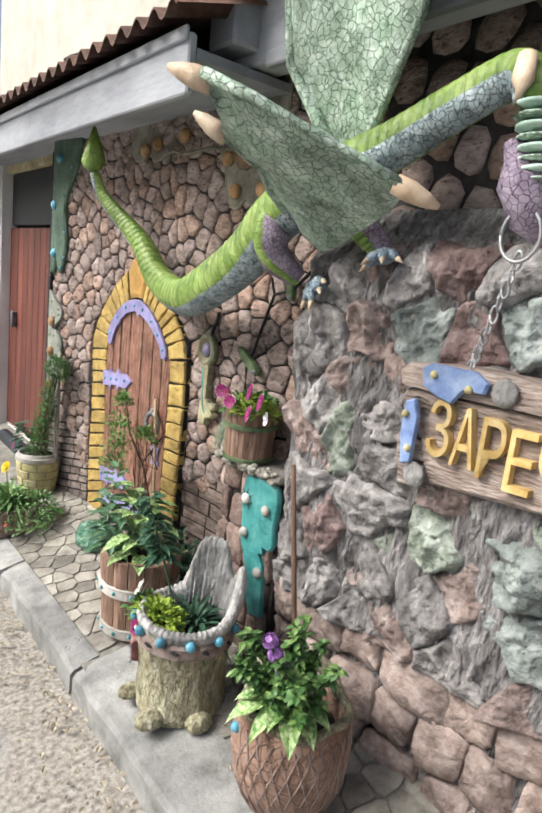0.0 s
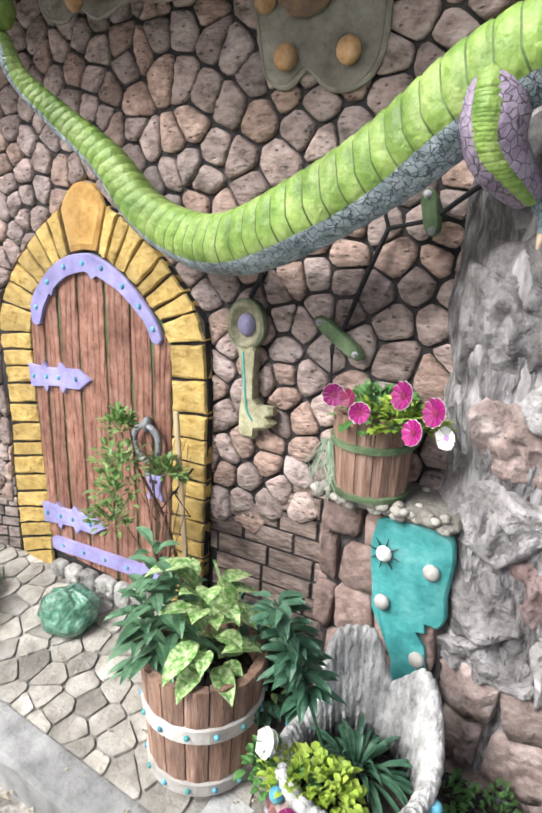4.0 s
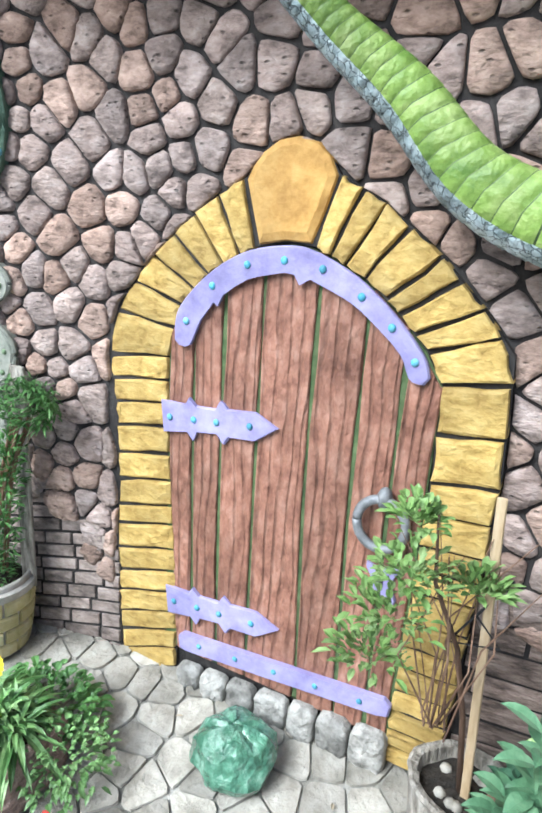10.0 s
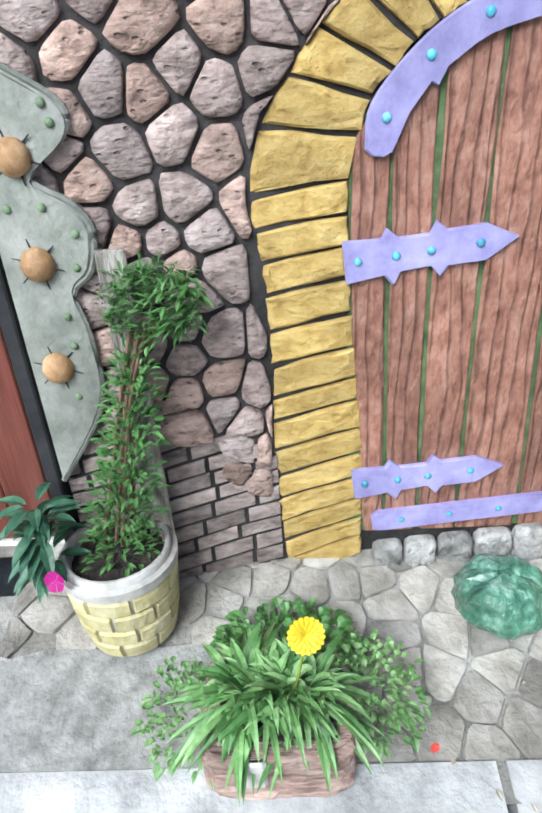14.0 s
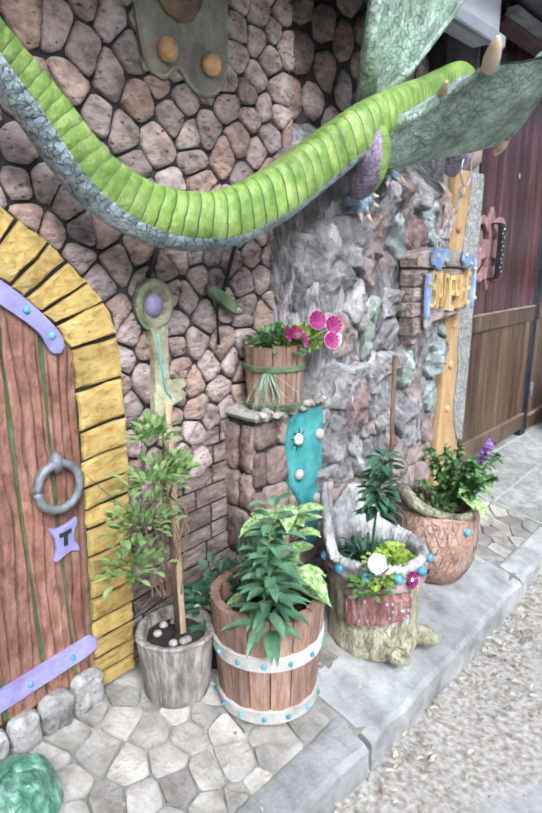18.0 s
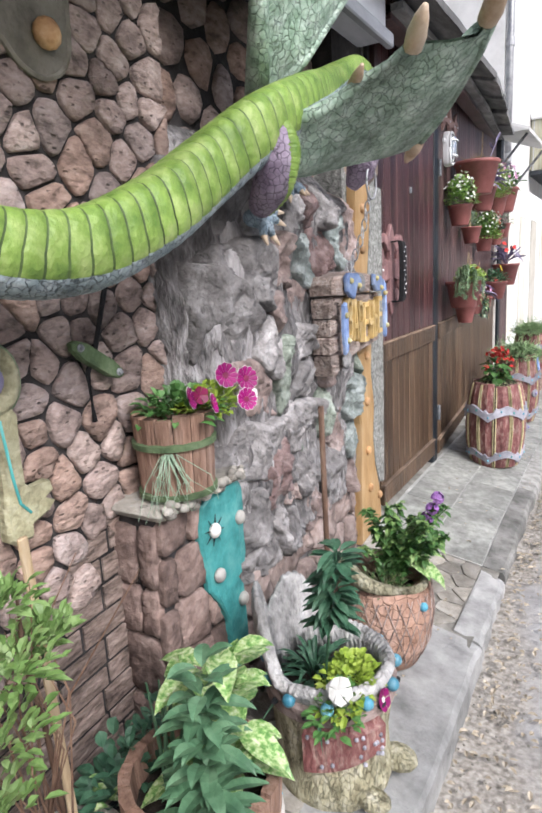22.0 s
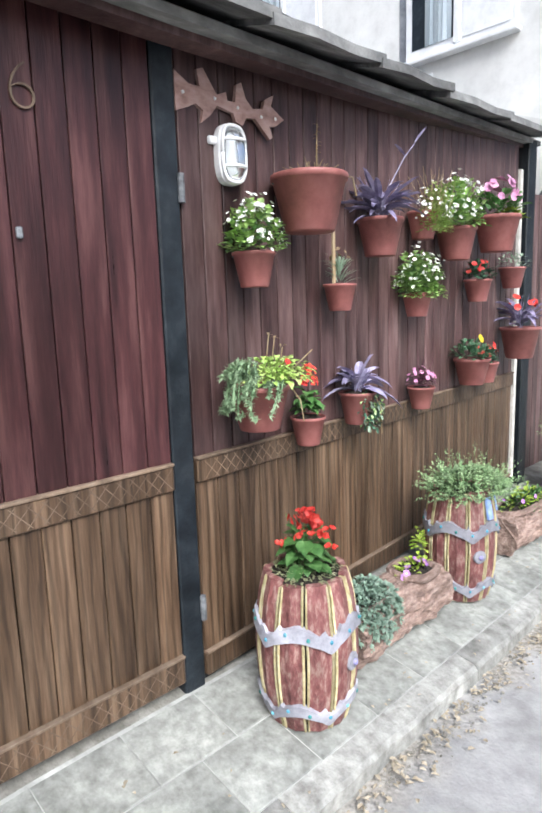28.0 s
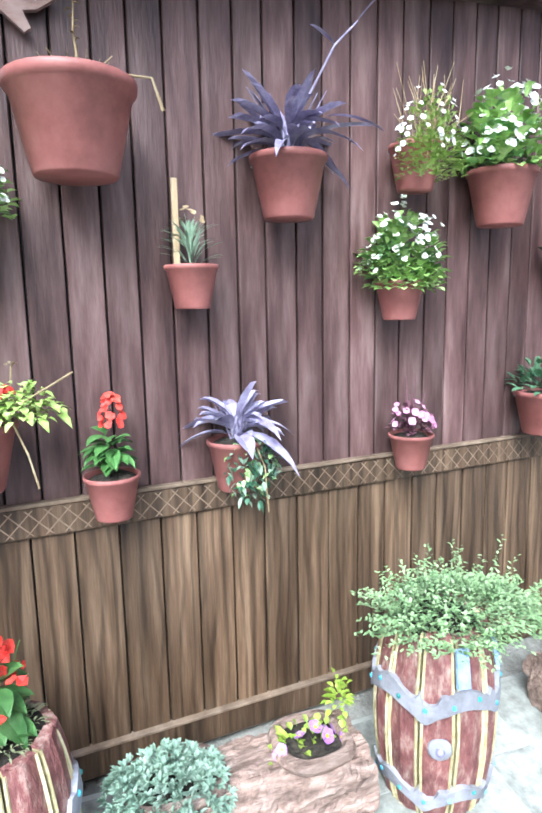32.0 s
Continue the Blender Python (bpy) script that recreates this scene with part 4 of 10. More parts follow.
# thin dark courses at the foot of the wall
rg = random.Random(6)
for ya, yb in ((3.42, 3.9), (1.98, 2.46)):
    yy = np.linspace(ya, yb, 7)
    bed = [[(wall_x(y) - d, y, z) for d, z in ((0.0, 0.2), (0.003, 0.2), (0.003, brick_top(y) + 0.09), (0.0, brick_top(y) + 0.09))] for y in yy]
    part("joint_bed", Geo().loft(bed), M_JOINTBLACK, wall)
for ya, yb in ((3.42, 3.9), (1.98, 2.46)):
    z = 0.24
    while z < 1.0:
        hgt = rg.uniform(0.042, 0.052) if ya > 3 else rg.uniform(0.056, 0.068)
        y = ya - rg.uniform(0, 0.08)
        while y < yb:
            w = rg.uniform(0.09, 0.14) if ya > 3 else rg.uniform(0.12, 0.19)
            a, b = max(y, ya), min(y + w, yb)
            if b - a > 0.03 and z + hgt * 0.3 < brick_top((a + b) / 2) + 0.08:
                sa, sb = (0.18 * (a - 3.4), 0.18 * (b - 3.4)) if ya > 3 else (0.0, 0.0)
                k = 0.0052
                poly = [(a + k, z - sa + k), (b - k, z - sb + k + rg.uniform(-0.003, 0.003)), (b - k, z - sb + hgt - k), (a + k, z - sa + hgt - k + rg.uniform(-0.003, 0.003))]
                if z - sb > 0.2:
                    part("brick", Geo().prism(poly[::-1], lambda u, v, d: (wall_x(u) - 0.002 - d, u, v), rg.uniform(0.0055, 0.0085), 0.0015), M_BRICKLET if ya > 3 else M_BRICKDARK, wall)
            y += w
        z += hgt

# ---- yellow arch round the door ----
ARCH_IN = [(3.226, 0.28), (3.224, 0.61), (3.246, 0.837), (3.262, 1.05), (3.263, 1.251), (3.225, 1.332), (3.147, 1.419), (3.054, 1.476), (2.959, 1.498), (2.886, 1.493), (2.784, 1.448), (2.7, 1.385),
           (2.627, 1.312), (2.592, 1.255), (2.582, 1.07), (2.588, 0.78), (2.6, 0.3)]


def along(line, t):
    ls = [math.dist(line[i], line[i + 1]) for i in range(len(line) - 1)]
    s = t * sum(ls)
    for i, d in enumerate(ls):
        if s <= d or i == len(ls) - 1:
            k = s / d
            return line[i][0] + (line[i + 1][0] - line[i][0]) * k, line[i][1] + (line[i + 1][1] - line[i][1]) * k
        s -= d


arch = tagged(new("door_arch"), "arch of yellow painted blocks round the small door", "door arch", kind="structure")
rg = random.Random(8)
ARCH_BED = list(ARCH_OUT) + [(2.605, 0.3), (2.59, 0.78), (2.584, 1.07), (2.594, 1.255), (2.629, 1.312), (2.702, 1.385), (2.786, 1.448), (2.886, 1.494), (2.959, 1.5), (3.054, 1.478), (3.145, 1.421), (3.222, 1.334), (3.26, 1.251), (3.26, 1.05), (3.244, 0.837), (3.222, 0.61), (3.224, 0.28)]
part("joint_bed", Geo().prism(ARCH_BED[::-1], lambda u, v, w: (1.64 - w, u, v), 0.021), M_JOINTBLACK, arch)


def arch_block(quad, mat, name="arch_block", h=0.026):
    c = centroid(quad)
    mid = Vector((1.635, c[0], c[1]))
    n = 3
    pts = []
    for i in range(4):
        (ax, ay), (bx, by) = quad[i], quad[(i + 1) % 4]
        for k in range(n):
            pts.append((ax + (bx - ax) * k / n + rg.uniform(-0.003, 0.003), ay + (by - ay) * k / n + rg.uniform(-0.003, 0.003)))
    rings = []
    for s, w in ((1.0, -0.01), (0.99, h * 0.62), (0.955, h * 0.9), (0.82, h)):
        rings.append([Vector((1.635 - w - rg.uniform(0, 0.004), c[0] + (u - c[0]) * s, c[1] + (v - c[1]) * s)) - mid for u, v in pts])
    part(name, Geo().loft(rings), mat, arch, at=mid, smooth=False)


def jamb(inner_line, outer_line, cuts):
    li, lo = (sum(math.dist(p, q) for p, q in zip(line, line[1:])) for line in (inner_line, outer_line))
    ei, eo = 0.0042 / li, 0.0042 / lo
    for a, b in zip(cuts, cuts[1:]):
        i0, i1, o0, o1 = along(inner_line, a + ei), along(inner_line, b - ei), along(outer_line, a + eo), along(outer_line, b - eo)
        arch_block([i0, i1, o1, o0], M_YELLOW)


jamb([(3.226, 0.28), (3.224, 0.61), (3.246, 0.837), (3.262, 1.05), (3.263, 1.2)], [(3.411, 0.2), (3.438, 0.53), (3.425, 0.79), (3.43, 1.02), (3.456, 1.18)],
     [0, 0.075, 0.14, 0.205, 0.275, 0.345, 0.42, 0.5, 0.56, 0.64, 0.72, 0.8, 0.87, 0.935, 1.0])
jamb([(2.6, 0.3), (2.588, 0.78), (2.582, 1.07), (2.592, 1.25)], [(2.47, 0.3), (2.455, 0.75), (2.448, 1.08), (2.461, 1.27)],
     [0, 0.05, 0.1, 0.16, 0.22, 0.29, 0.35, 0.42, 0.5, 0.56, 0.62, 0.7, 0.78, 0.89, 1.0])
L_IN, L_OUT = [(3.263, 1.2), (3.225, 1.332), (3.147, 1.419), (3.03, 1.482)], [(3.456, 1.18), (3.42, 1.309), (3.313, 1.446), (3.181, 1.559), (3.07, 1.625)]
R_IN, R_OUT = [(2.592, 1.25), (2.627, 1.312), (2.7, 1.385), (2.784, 1.448), (2.89, 1.493)], [(2.461, 1.27), (2.465, 1.327), (2.533, 1.405), (2.624, 1.496), (2.747, 1.588), (2.845, 1.635)]
jamb(L_IN, L_OUT, [0, 0.2, 0.36, 0.5, 0.63, 0.76, 0.88, 1.0])
jamb(R_IN, R_OUT, [0, 0.18, 0.29, 0.42, 0.52, 0.68, 0.8, 0.9, 1.0])
key = [(3.025, 1.486), (2.96, 1.499), (2.897, 1.497), (2.872, 1.565), (2.85, 1.635), (2.868, 1.672), (2.9, 1.698), (2.946, 1.71), (2.99, 1.703), (3.025, 1.68), (3.05, 1.65), (3.064, 1.622)]
kc = centroid(key)
part("keystone", Geo().loft([[(1.64 - w, kc[0] + (u - kc[0]) * s, kc[1] + (v - kc[1]) * s) for u, v in key] for s, w in ((1, 0), (0.99, 0.018), (0.95, 0.028), (0.8, 0.034))]), M_KEYSTONE, arch)

# ---- the door leaf ----
door = tagged(new("door_1"), "small arched red-brown plank door with lilac iron straps, closed", "door", kind="structure")
edges = [3.262, 3.185, 3.102, 3.002, 2.869, 2.756, 2.666, 2.585]
lower = [3.226, 3.17, 3.09, 2.995, 2.845, 2.735, 2.655, 2.598]


def arch_top(y):
    return float(np.interp(y, [2.59, 2.627, 2.7, 2.784, 2.886, 2.959, 3.054, 3.147, 3.225, 3.262], [1.25, 1.312, 1.385, 1.448, 1.493, 1.498, 1.476, 1.419, 1.332, 1.25])) - 0.004


g = Geo()
pts = [(y, arch_top(y) + 0.01) for y in np.linspace(3.27, 2.58, 16)]
g.loft([[(1.66, 3.27, 0.3)] + [(1.66, y, z) for y, z in pts] + [(1.66, 2.58, 0.3)], [(1.617, 3.262, 0.36)] + [(1.617, min(max(y, 2.588), 3.262), z - 0.012) for y, z in pts] + [(1.617, 2.588, 0.36)]])
part("door_back", g, M_DOORGAP, door)
for i in range(7):
    zs = [0.36, 0.5, 0.7, 0.9, 1.1, 1.25]
    cols = []
    for z in zs + ["top"]:
        f = 1.0 if z == "top" else min(1.0, max(0.0, (z - 0.36) / 0.6))
        a, b = lower[i] + (edges[i] - lower[i]) * f - 0.0048, lower[i + 1] + (edges[i + 1] - lower[i + 1]) * f + 0.0048
        wob = 0.003 * math.sin(i * 3.1 + (9 if z == "top" else z * 14))
        za, zb = (arch_top(a), arch_top(b)) if z == "top" else (min(z, arch_top(a) - 0.002), min(z, arch_top(b) - 0.002))
        cols.append([(1.64, a + wob, za), (1.6135, a + wob, za), (1.611, a - 0.003 + wob, za), (1.6102, (a + b) / 2 + wob, (za + zb) / 2), (1.611, b + 0.003 + wob, zb), (1.6135, b + wob, zb), (1.64, b + wob, zb)])
    part("plank", Geo().loft(cols), M_DOORWOOD, door)


def flat_iron(name, outline_yz, x, depth, mat, parent, label=""):
    return part(name, Geo().prism(outline_yz, lambda u, v, w: (x - w, u, v), depth, 0.004), mat, parent, label)


def hinge(y0, z0, y1, z1):
    """A strap with two pairs of thorns and a pointed end."""
    L = math.hypot(y1 - y0, z1 - z0)
    ux, uz = (y1 - y0) / L, (z1 - z0) / L
    prof = [(0, 0.042), (0.22, 0.036), (0.27, 0.058), (0.31, 0.034), (0.5, 0.032), (0.55, 0.056), (0.6, 0.036), (0.82, 0.036), (1.0, 0.0)]
    low = [(0.82, -0.034), (0.6, -0.034), (0.54, -0.054), (0.5, -0.032), (0.32, -0.034), (0.26, -0.054), (0.22, -0.036), (0, -0.042)]
    poly = [(y0 + ux * L * a - uz * b, z0 + uz * L * a + ux * b) for a, b in prof + low]
    h = flat_iron("hinge_strap", poly, 1.611, 0.012, M_LILAC, door, "lilac thorned strap hinge")
    for a in (0.08, 0.3, 0.5, 0.78):
        part("rivet", Geo().ball((1.598, y0 + ux * L * a, z0 + uz * L * a), 0.009, 8, 5, squash=(0.6, 1, 1)), M_CYAN, h, smooth=True)


hinge(3.272, 1.047, 2.94, 1.082)
hinge(3.25, 0.512, 2.9, 0.55)
sill = [(3.205, 0.41), (3.19, 0.425), (2.61, 0.482), (2.592, 0.468), (2.595, 0.44), (2.62, 0.432), (3.18, 0.372), (3.2, 0.375)]
s = flat_iron("sill_bar", sill, 1.611, 0.016, M_LILAC, door, "lilac bar along the foot of the door")
for k in (0.1, 0.3, 0.5, 0.7, 0.9):
    part("rivet", Geo().ball((1.594, 3.19 - 0.58 * k, 0.4 + 0.057 * k), 0.008, 8, 5, squash=(0.6, 1, 1)), M_CYAN, s, smooth=True)
strap_o = [(p.x, p.y) for p in spline([Vector((y, z, 0)) for y, z in ((3.236, 1.25), (3.226, 1.325), (3.147, 1.413), (3.054, 1.47), (2.959, 1.492), (2.886, 1.487), (2.784, 1.442), (2.7, 1.379), (2.63, 1.305), (2.612, 1.262))], 5)]
strap_i = [(p.x, p.y) for p in spline([Vector((y, z, 0)) for y, z in ((2.622, 1.246), (2.648, 1.252), (2.672, 1.298), (2.72, 1.342), (2.79, 1.392), (2.886, 1.432))], 4)] + [(2.912, 1.418), (2.926, 1.438)] + [(p.x, p.y) for p in spline([Vector((y, z, 0)) for y, z in ((2.95, 1.44), (3.04, 1.415), (3.105, 1.372))], 4)] + [(3.118, 1.345), (3.13, 1.352), (3.165, 1.305), (3.185, 1.258), (3.192, 1.243), (3.207, 1.236), (3.224, 1.239)]
s = flat_iron("arch_strap", strap_o + strap_i, 1.611, 0.014, M_LILAC, door, "lilac strap bent along the door's arch")
for y, z in ((3.2, 1.3), (3.13, 1.39), (3.04, 1.445), (2.95, 1.462), (2.86, 1.452), (2.77, 1.405), (2.7, 1.352), (2.645, 1.29)):
    part("rivet", Geo().ball((1.596, y, z), 0.009, 8, 5, squash=(0.6, 1, 1)), M_CYAN, s, smooth=True)
g = Geo().tube([(1.585, 2.668 + 0.055 * math.cos(a), 0.93 + 0.058 * math.sin(a)) for a in np.linspace(0, 2 * math.pi, 33)], 0.011, 8)
ringob = part("ring_handle", g, M_IRON, door, "grey iron ring handle", smooth=True)
part("ring_boss", Geo().ball((1.59, 2.668, 0.99), 0.022, 10, 6, squash=(0.9, 0.8, 1.2)), M_IRON, ringob, smooth=True)
plate = [(2.694, 0.822), (2.672, 0.814), (2.648, 0.818), (2.62, 0.828), (2.617, 0.82), (2.628, 0.8), (2.63, 0.77), (2.618, 0.745), (2.62, 0.735), (2.64, 0.744), (2.66, 0.738), (2.684, 0.728), (2.69, 0.734), (2.68, 0.76), (2.682, 0.79), (2.694, 0.812)]
pl = flat_iron("lock_plate", plate, 1.611, 0.012, M_LILAC, door, "lilac lock plate with a dark keyhole")
part("keyhole", Geo().prism([(2.672, 0.802), (2.638, 0.806), (2.639, 0.796), (2.65, 0.793), (2.651, 0.766), (2.662, 0.765), (2.661, 0.792), (2.672, 0.791)], lambda u, v, w: (1.6 - w, u, v), 0.003), M_DARK, pl)

# row of stones under the door
rg = random.Random(21)
step = thing("door_step", (0, 0, 0), "row of rounded grey stones under the small door", "doorstep", kind="structure")
y = 3.2
while y > 2.62:
    w = rg.uniform(0.075, 0.1)
    zb = pave_z(1.55, y)
    c, gs = stone([(y, zb - 0.01), (y - w, zb - 0.01), (y - w, 0.335 + 0.1 * (3.2 - y)), (y, 0.33 + 0.1 * (3.2 - y))], lambda u, v, k: (1.606 - k, u, v), rg, 0.026, 0.003, 18, 0.88, [(1.0, -0.25), (1.0, 0.45), (0.95, 0.84), (0.84, 0.97), (0.45, 1.04)], rough=0.25, soft=0.13)
    part("stone", gs, M_STEP, step, at=c, smooth=True)
    y -= w

# ---- brown door and dark gap at the far end ----
far = tagged(new("door_2"), "red-brown boarded door with a dark panel above it, closed", "door", kind="structure")
for i in range(11):
    a = 4.03 + 0.122 * i
    part("board", Geo().box(1.70, a, 0.3, 1.73, a + 0.119, 1.85, 0.004), M_BROWNDOOR, far)
part("door_panel", Geo().box(1.7, 3.96, 1.87, 1.73, 5.3, 2.25, 0.006), M_POST, far, "dark panel above the door")
part("door_lintel", Geo().box(1.66, 3.92, 2.25, 1.74, 5.34, 2.42, 0.006), M_STRIPE, far, "pale lintel")
part("door_foot", Geo().box(1.69, 3.93, 0.25, 1.74, 5.3, 0.295, 0.005), M_BAND, far)
part("door_jamb", Geo().box(wall_x(3.9) - 0.03, 3.904, 0.26, wall_x(3.9) + 0.1, 3.935, 2.25, 0.004), M_DARK, far, "black edge strip of the frame")
part("door_latch", Geo().box(1.66, 5.12, 1.1, 1.7, 5.16, 1.22, 0.006), M_IRON, far)
# shade of the gap beside the door, put in as a near-black wall
tagged(make("wall_recess", Geo().box(1.74, 3.9, 0.05, 2.0, 8, 2.75), M_DARK), "wall behind the brown door, coloured dark for the shade in the gap", "wall", kind="structure")
wall2 = tagged(new("wall_beyond"), "narrow whitewashed jamb with pink painted flowers beside the brown door", "wall", kind="structure")
part("wall_body", Geo().box(1.62, 5.32, 0.05, 1.76, 5.75, 2.75, 0.01), M_HOUSE, wall2)
rg = random.Random(31)
for k in range(14):
    part("painted_flower", Geo().flower((1.612, 5.4 + 0.22 * rg.random(), 0.45 + 0.115 * k), (-1, -0.2, 0), rg.uniform(0.03, 0.05), 5), M_PINK if k % 3 else M_REDP, wall2)
pipe = thing("drain_pipe", (1.55, 5.95, 0.1), "galvanised drain pipe with a bent foot at the house corner", "pipe")
part("pipe", Geo().tube([(-0.25, 0.1, 0.15), (-0.05, 0.02, 0.22), (0, 0, 0.4), (0, 0, 2.6)], 0.06, 12), M_PIPE, pipe, smooth=True)
for z in (0.7, 1.9):
    part("pipe_collar", Geo().lathe([(0.066, 0), (0.068, 0.03), (0.066, 0.06)], 14, (0, 0, z)), M_PIPE, pipe)
tagged(make("step_kerb", Geo().box(1.1, 4.75, 0.08, 1.5, 5.6, 0.22, 0.02), M_CONCRETE), "worn concrete step before the brown door", "step", kind="structure")
g = Geo()
rg = random.Random(92)
for _ in range(420):
    x, y = rg.uniform(1.1, 1.45), rg.uniform(4.06, 4.74)
    if x < 1.12 + (y - 4.0) * 1.6:
        g.ball((x, y, 0.2 + rg.uniform(0, 0.014)), rg.uniform(0.008, 0.02), 6, 4, squash=(1, 1, 0.6))
bed = tagged(make("soil_bed", Geo().box(1.08, 4.04, 0.1, 1.47, 4.76, 0.205, 0.01), M_SOIL), "dark loose soil bed beside the brown door", "soil", kind="structure")
part("clod_fill", g, M_SOIL, bed)["kind"] = "stuff"
hose = thing("black_pipe", (1.59, 4.1, 0.262), "fat black plastic pipe lying along the brown door", "pipe")
part("pipe", Geo().tube([(0, 0, 0), (-0.01, 0.25, 0.004), (0, 0.9, 0)], 0.055, 14), M_POST, hose, smooth=True)
part("yellow_leaf", Geo().leaf((-0.1, 0.02, -0.03), (0.5, 0.6, 0.1), 0.05, 0.03), M_YELLOWP, hose)

# ---- plaster decoration on the wall ----
def wall_plate(name, outline_yz, mat, label, depth=0.03, back=0.0):
    ob = thing(name, (0, 0, 0), label, "relief")
    if name == "corner_plate":
        outline_yz = [(3.895 - (3.895 - u) * 0.86, v) for u, v in outline_yz]
    bent = [(p.x, p.y) for p in spline([Vector((u, v, 0)) for u, v in outline_yz], 4)]
    part("plate", Geo().prism(bent, lambda u, v, w: (wall_x(u) + back - w, u, v), depth, 0.008), mat, ob)
    part("plate_edge", Geo().tube([(wall_x(u) + back - depth * 0.75, u, v) for u, v in bent], 0.007, 6), mat, ob)
    return ob


def nails(ob, pts, mat, r, back=0.03):
    for y, z in pts:
        part("nail_head", Geo().ball((wall_x(y) - back - r * 0.2, y, z), r, 12, 7, squash=(0.8, 1, 1)), mat, ob, smooth=True)


low_plate = wall_plate("corner_plate", [(3.895, 0.62), (3.76, 0.8), (3.75, 0.95), (3.765, 1.04), (3.72, 1.08), (3.7, 1.15), (3.73, 1.2), (3.8, 1.25), (3.72, 1.31), (3.71, 1.35), (3.76, 1.39), (3.895, 1.46)], M_PLASTER,
                       "grey plaster corner plate with ochre nail heads", 0.035)
nails(low_plate, [(3.828, 1.283), (3.83, 1.102), (3.841, 0.896)], M_NAIL, 0.032, 0.03)
for y, z in ((3.828, 1.283), (3.83, 1.102), (3.841, 0.896)):
    g = Geo()
    for k in range(6):
        a = 2 * math.pi * k / 6 + 0.3
        g.tube([(wall_x(y) - 0.034, y + 0.03 * math.cos(a), z + 0.03 * math.sin(a)), (wall_x(y) - 0.036, y + 0.048 * math.cos(a), z + 0.048 * math.sin(a))], [0.0025, 0.001], 5)
    part("thorn_ring", g, M_POST, low_plate, "thin dark thorns round a nail head")
nails(low_plate, [(3.765, 1.36), (3.758, 1.33), (3.8, 1.2), (3.755, 1.15), (3.765, 1.09), (3.8, 1.0), (3.8, 0.94), (3.815, 0.83), (3.85, 1.4), (3.86, 1.2)], M_GREENKEY, 0.008, 0.033)
top_plate = wall_plate("corner_plate", [(3.895, 1.55), (3.9, 1.585), (3.85, 1.57), (3.815, 1.645), (3.795, 1.65), (3.765, 1.575), (3.72, 1.62), (3.69, 1.75), (3.72, 1.95), (3.62, 2.12), (3.58, 2.2), (3.58, 2.4), (3.895, 2.4)],
                       M_GREENPLASTER, "dark green plaster corner plate with blue nail heads", 0.035)
nails(top_plate, [(3.84, 1.68), (3.86, 1.95), (3.8, 2.2)], M_CYAN, 0.026, 0.03)
nails(top_plate, [(3.73, 1.66), (3.76, 1.6), (3.73, 1.8), (3.75, 2.0), (3.68, 2.15)], M_CYAN, 0.009, 0.033)
mid_plate = wall_plate("wall_relief", [(3.1, 2.45), (3.1, 2.2), (3.0, 2.14), (2.93, 2.17), (2.85, 2.13), (2.72, 2.16), (2.6, 2.14), (2.4, 2.15), (2.335, 2.09), (2.315, 2.0), (2.295, 1.935), (2.24, 1.915), (2.19, 1.95), (2.14, 1.91), (2.08, 1.9),
                                       (2.02, 1.94), (2.0, 2.05), (2.0, 2.45)], M_RELIEF, "warm grey plaster relief with ochre nail heads", 0.022)
nails(mid_plate, [(2.24, 1.975), (2.08, 1.975), (2.3, 2.1), (2.59, 2.21), (2.93, 2.18), (2.82, 2.2), (2.1, 2.25)], M_NAIL, 0.03, 0.03)
part("inlay", Geo().prism([(2.285, 2.45), (2.285, 2.15), (2.27, 2.095), (2.235, 2.06), (2.19, 2.05), (2.145, 2.065), (2.115, 2.1), (2.095, 2.15), (2.09, 2.2), (2.105, 2.26), (2.11, 2.45)], lambda u, v, w: (wall_x(u) - 0.03 - w, u, v), 0.008, 0.004), M_RUSTPLATE, mid_plate, "rust-brown rounded inlay")

key_ob = thing("wall_key", (0, -0.01, 0), "large painted plaster key hung on the stone wall", "relief")
ring = [(2 * math.pi * i / 22) for i in range(22)]
part("bow", Geo().loft([[(1.65 - w, 2.337 + k * 0.06 * math.cos(a), 1.335 + k * (0.072 if math.sin(a) > 0 else 0.066) * math.sin(a)) for a in ring] for k, w in ((1.0, 0.0), (1.0, 0.022), (0.9, 0.032), (0.72, 0.03), (0.6, 0.016))]), M_KEY, key_ob, smooth=True)
part("boss", Geo().ball((1.636, 2.337, 1.337), 0.032, 16, 9, squash=(0.7, 0.92, 1.0)), M_BOSS, key_ob, "dull lilac domed boss", smooth=True)
part("shaft", Geo().prism([(2.366, 1.29), (2.358, 1.275), (2.345, 1.2), (2.345, 1.13), (2.352, 1.08), (2.35, 1.03), (2.335, 1.018), (2.3, 1.02), (2.298, 1.045), (2.252, 1.06), (2.236, 1.075), (2.258, 1.088), (2.236, 1.1), (2.242, 1.122), (2.285, 1.118), (2.302, 1.135), (2.305, 1.2), (2.3, 1.275), (2.31, 1.29)],
                          lambda u, v, w: (1.65 - w, u, v), 0.03, 0.008), M_KEY, key_ob)
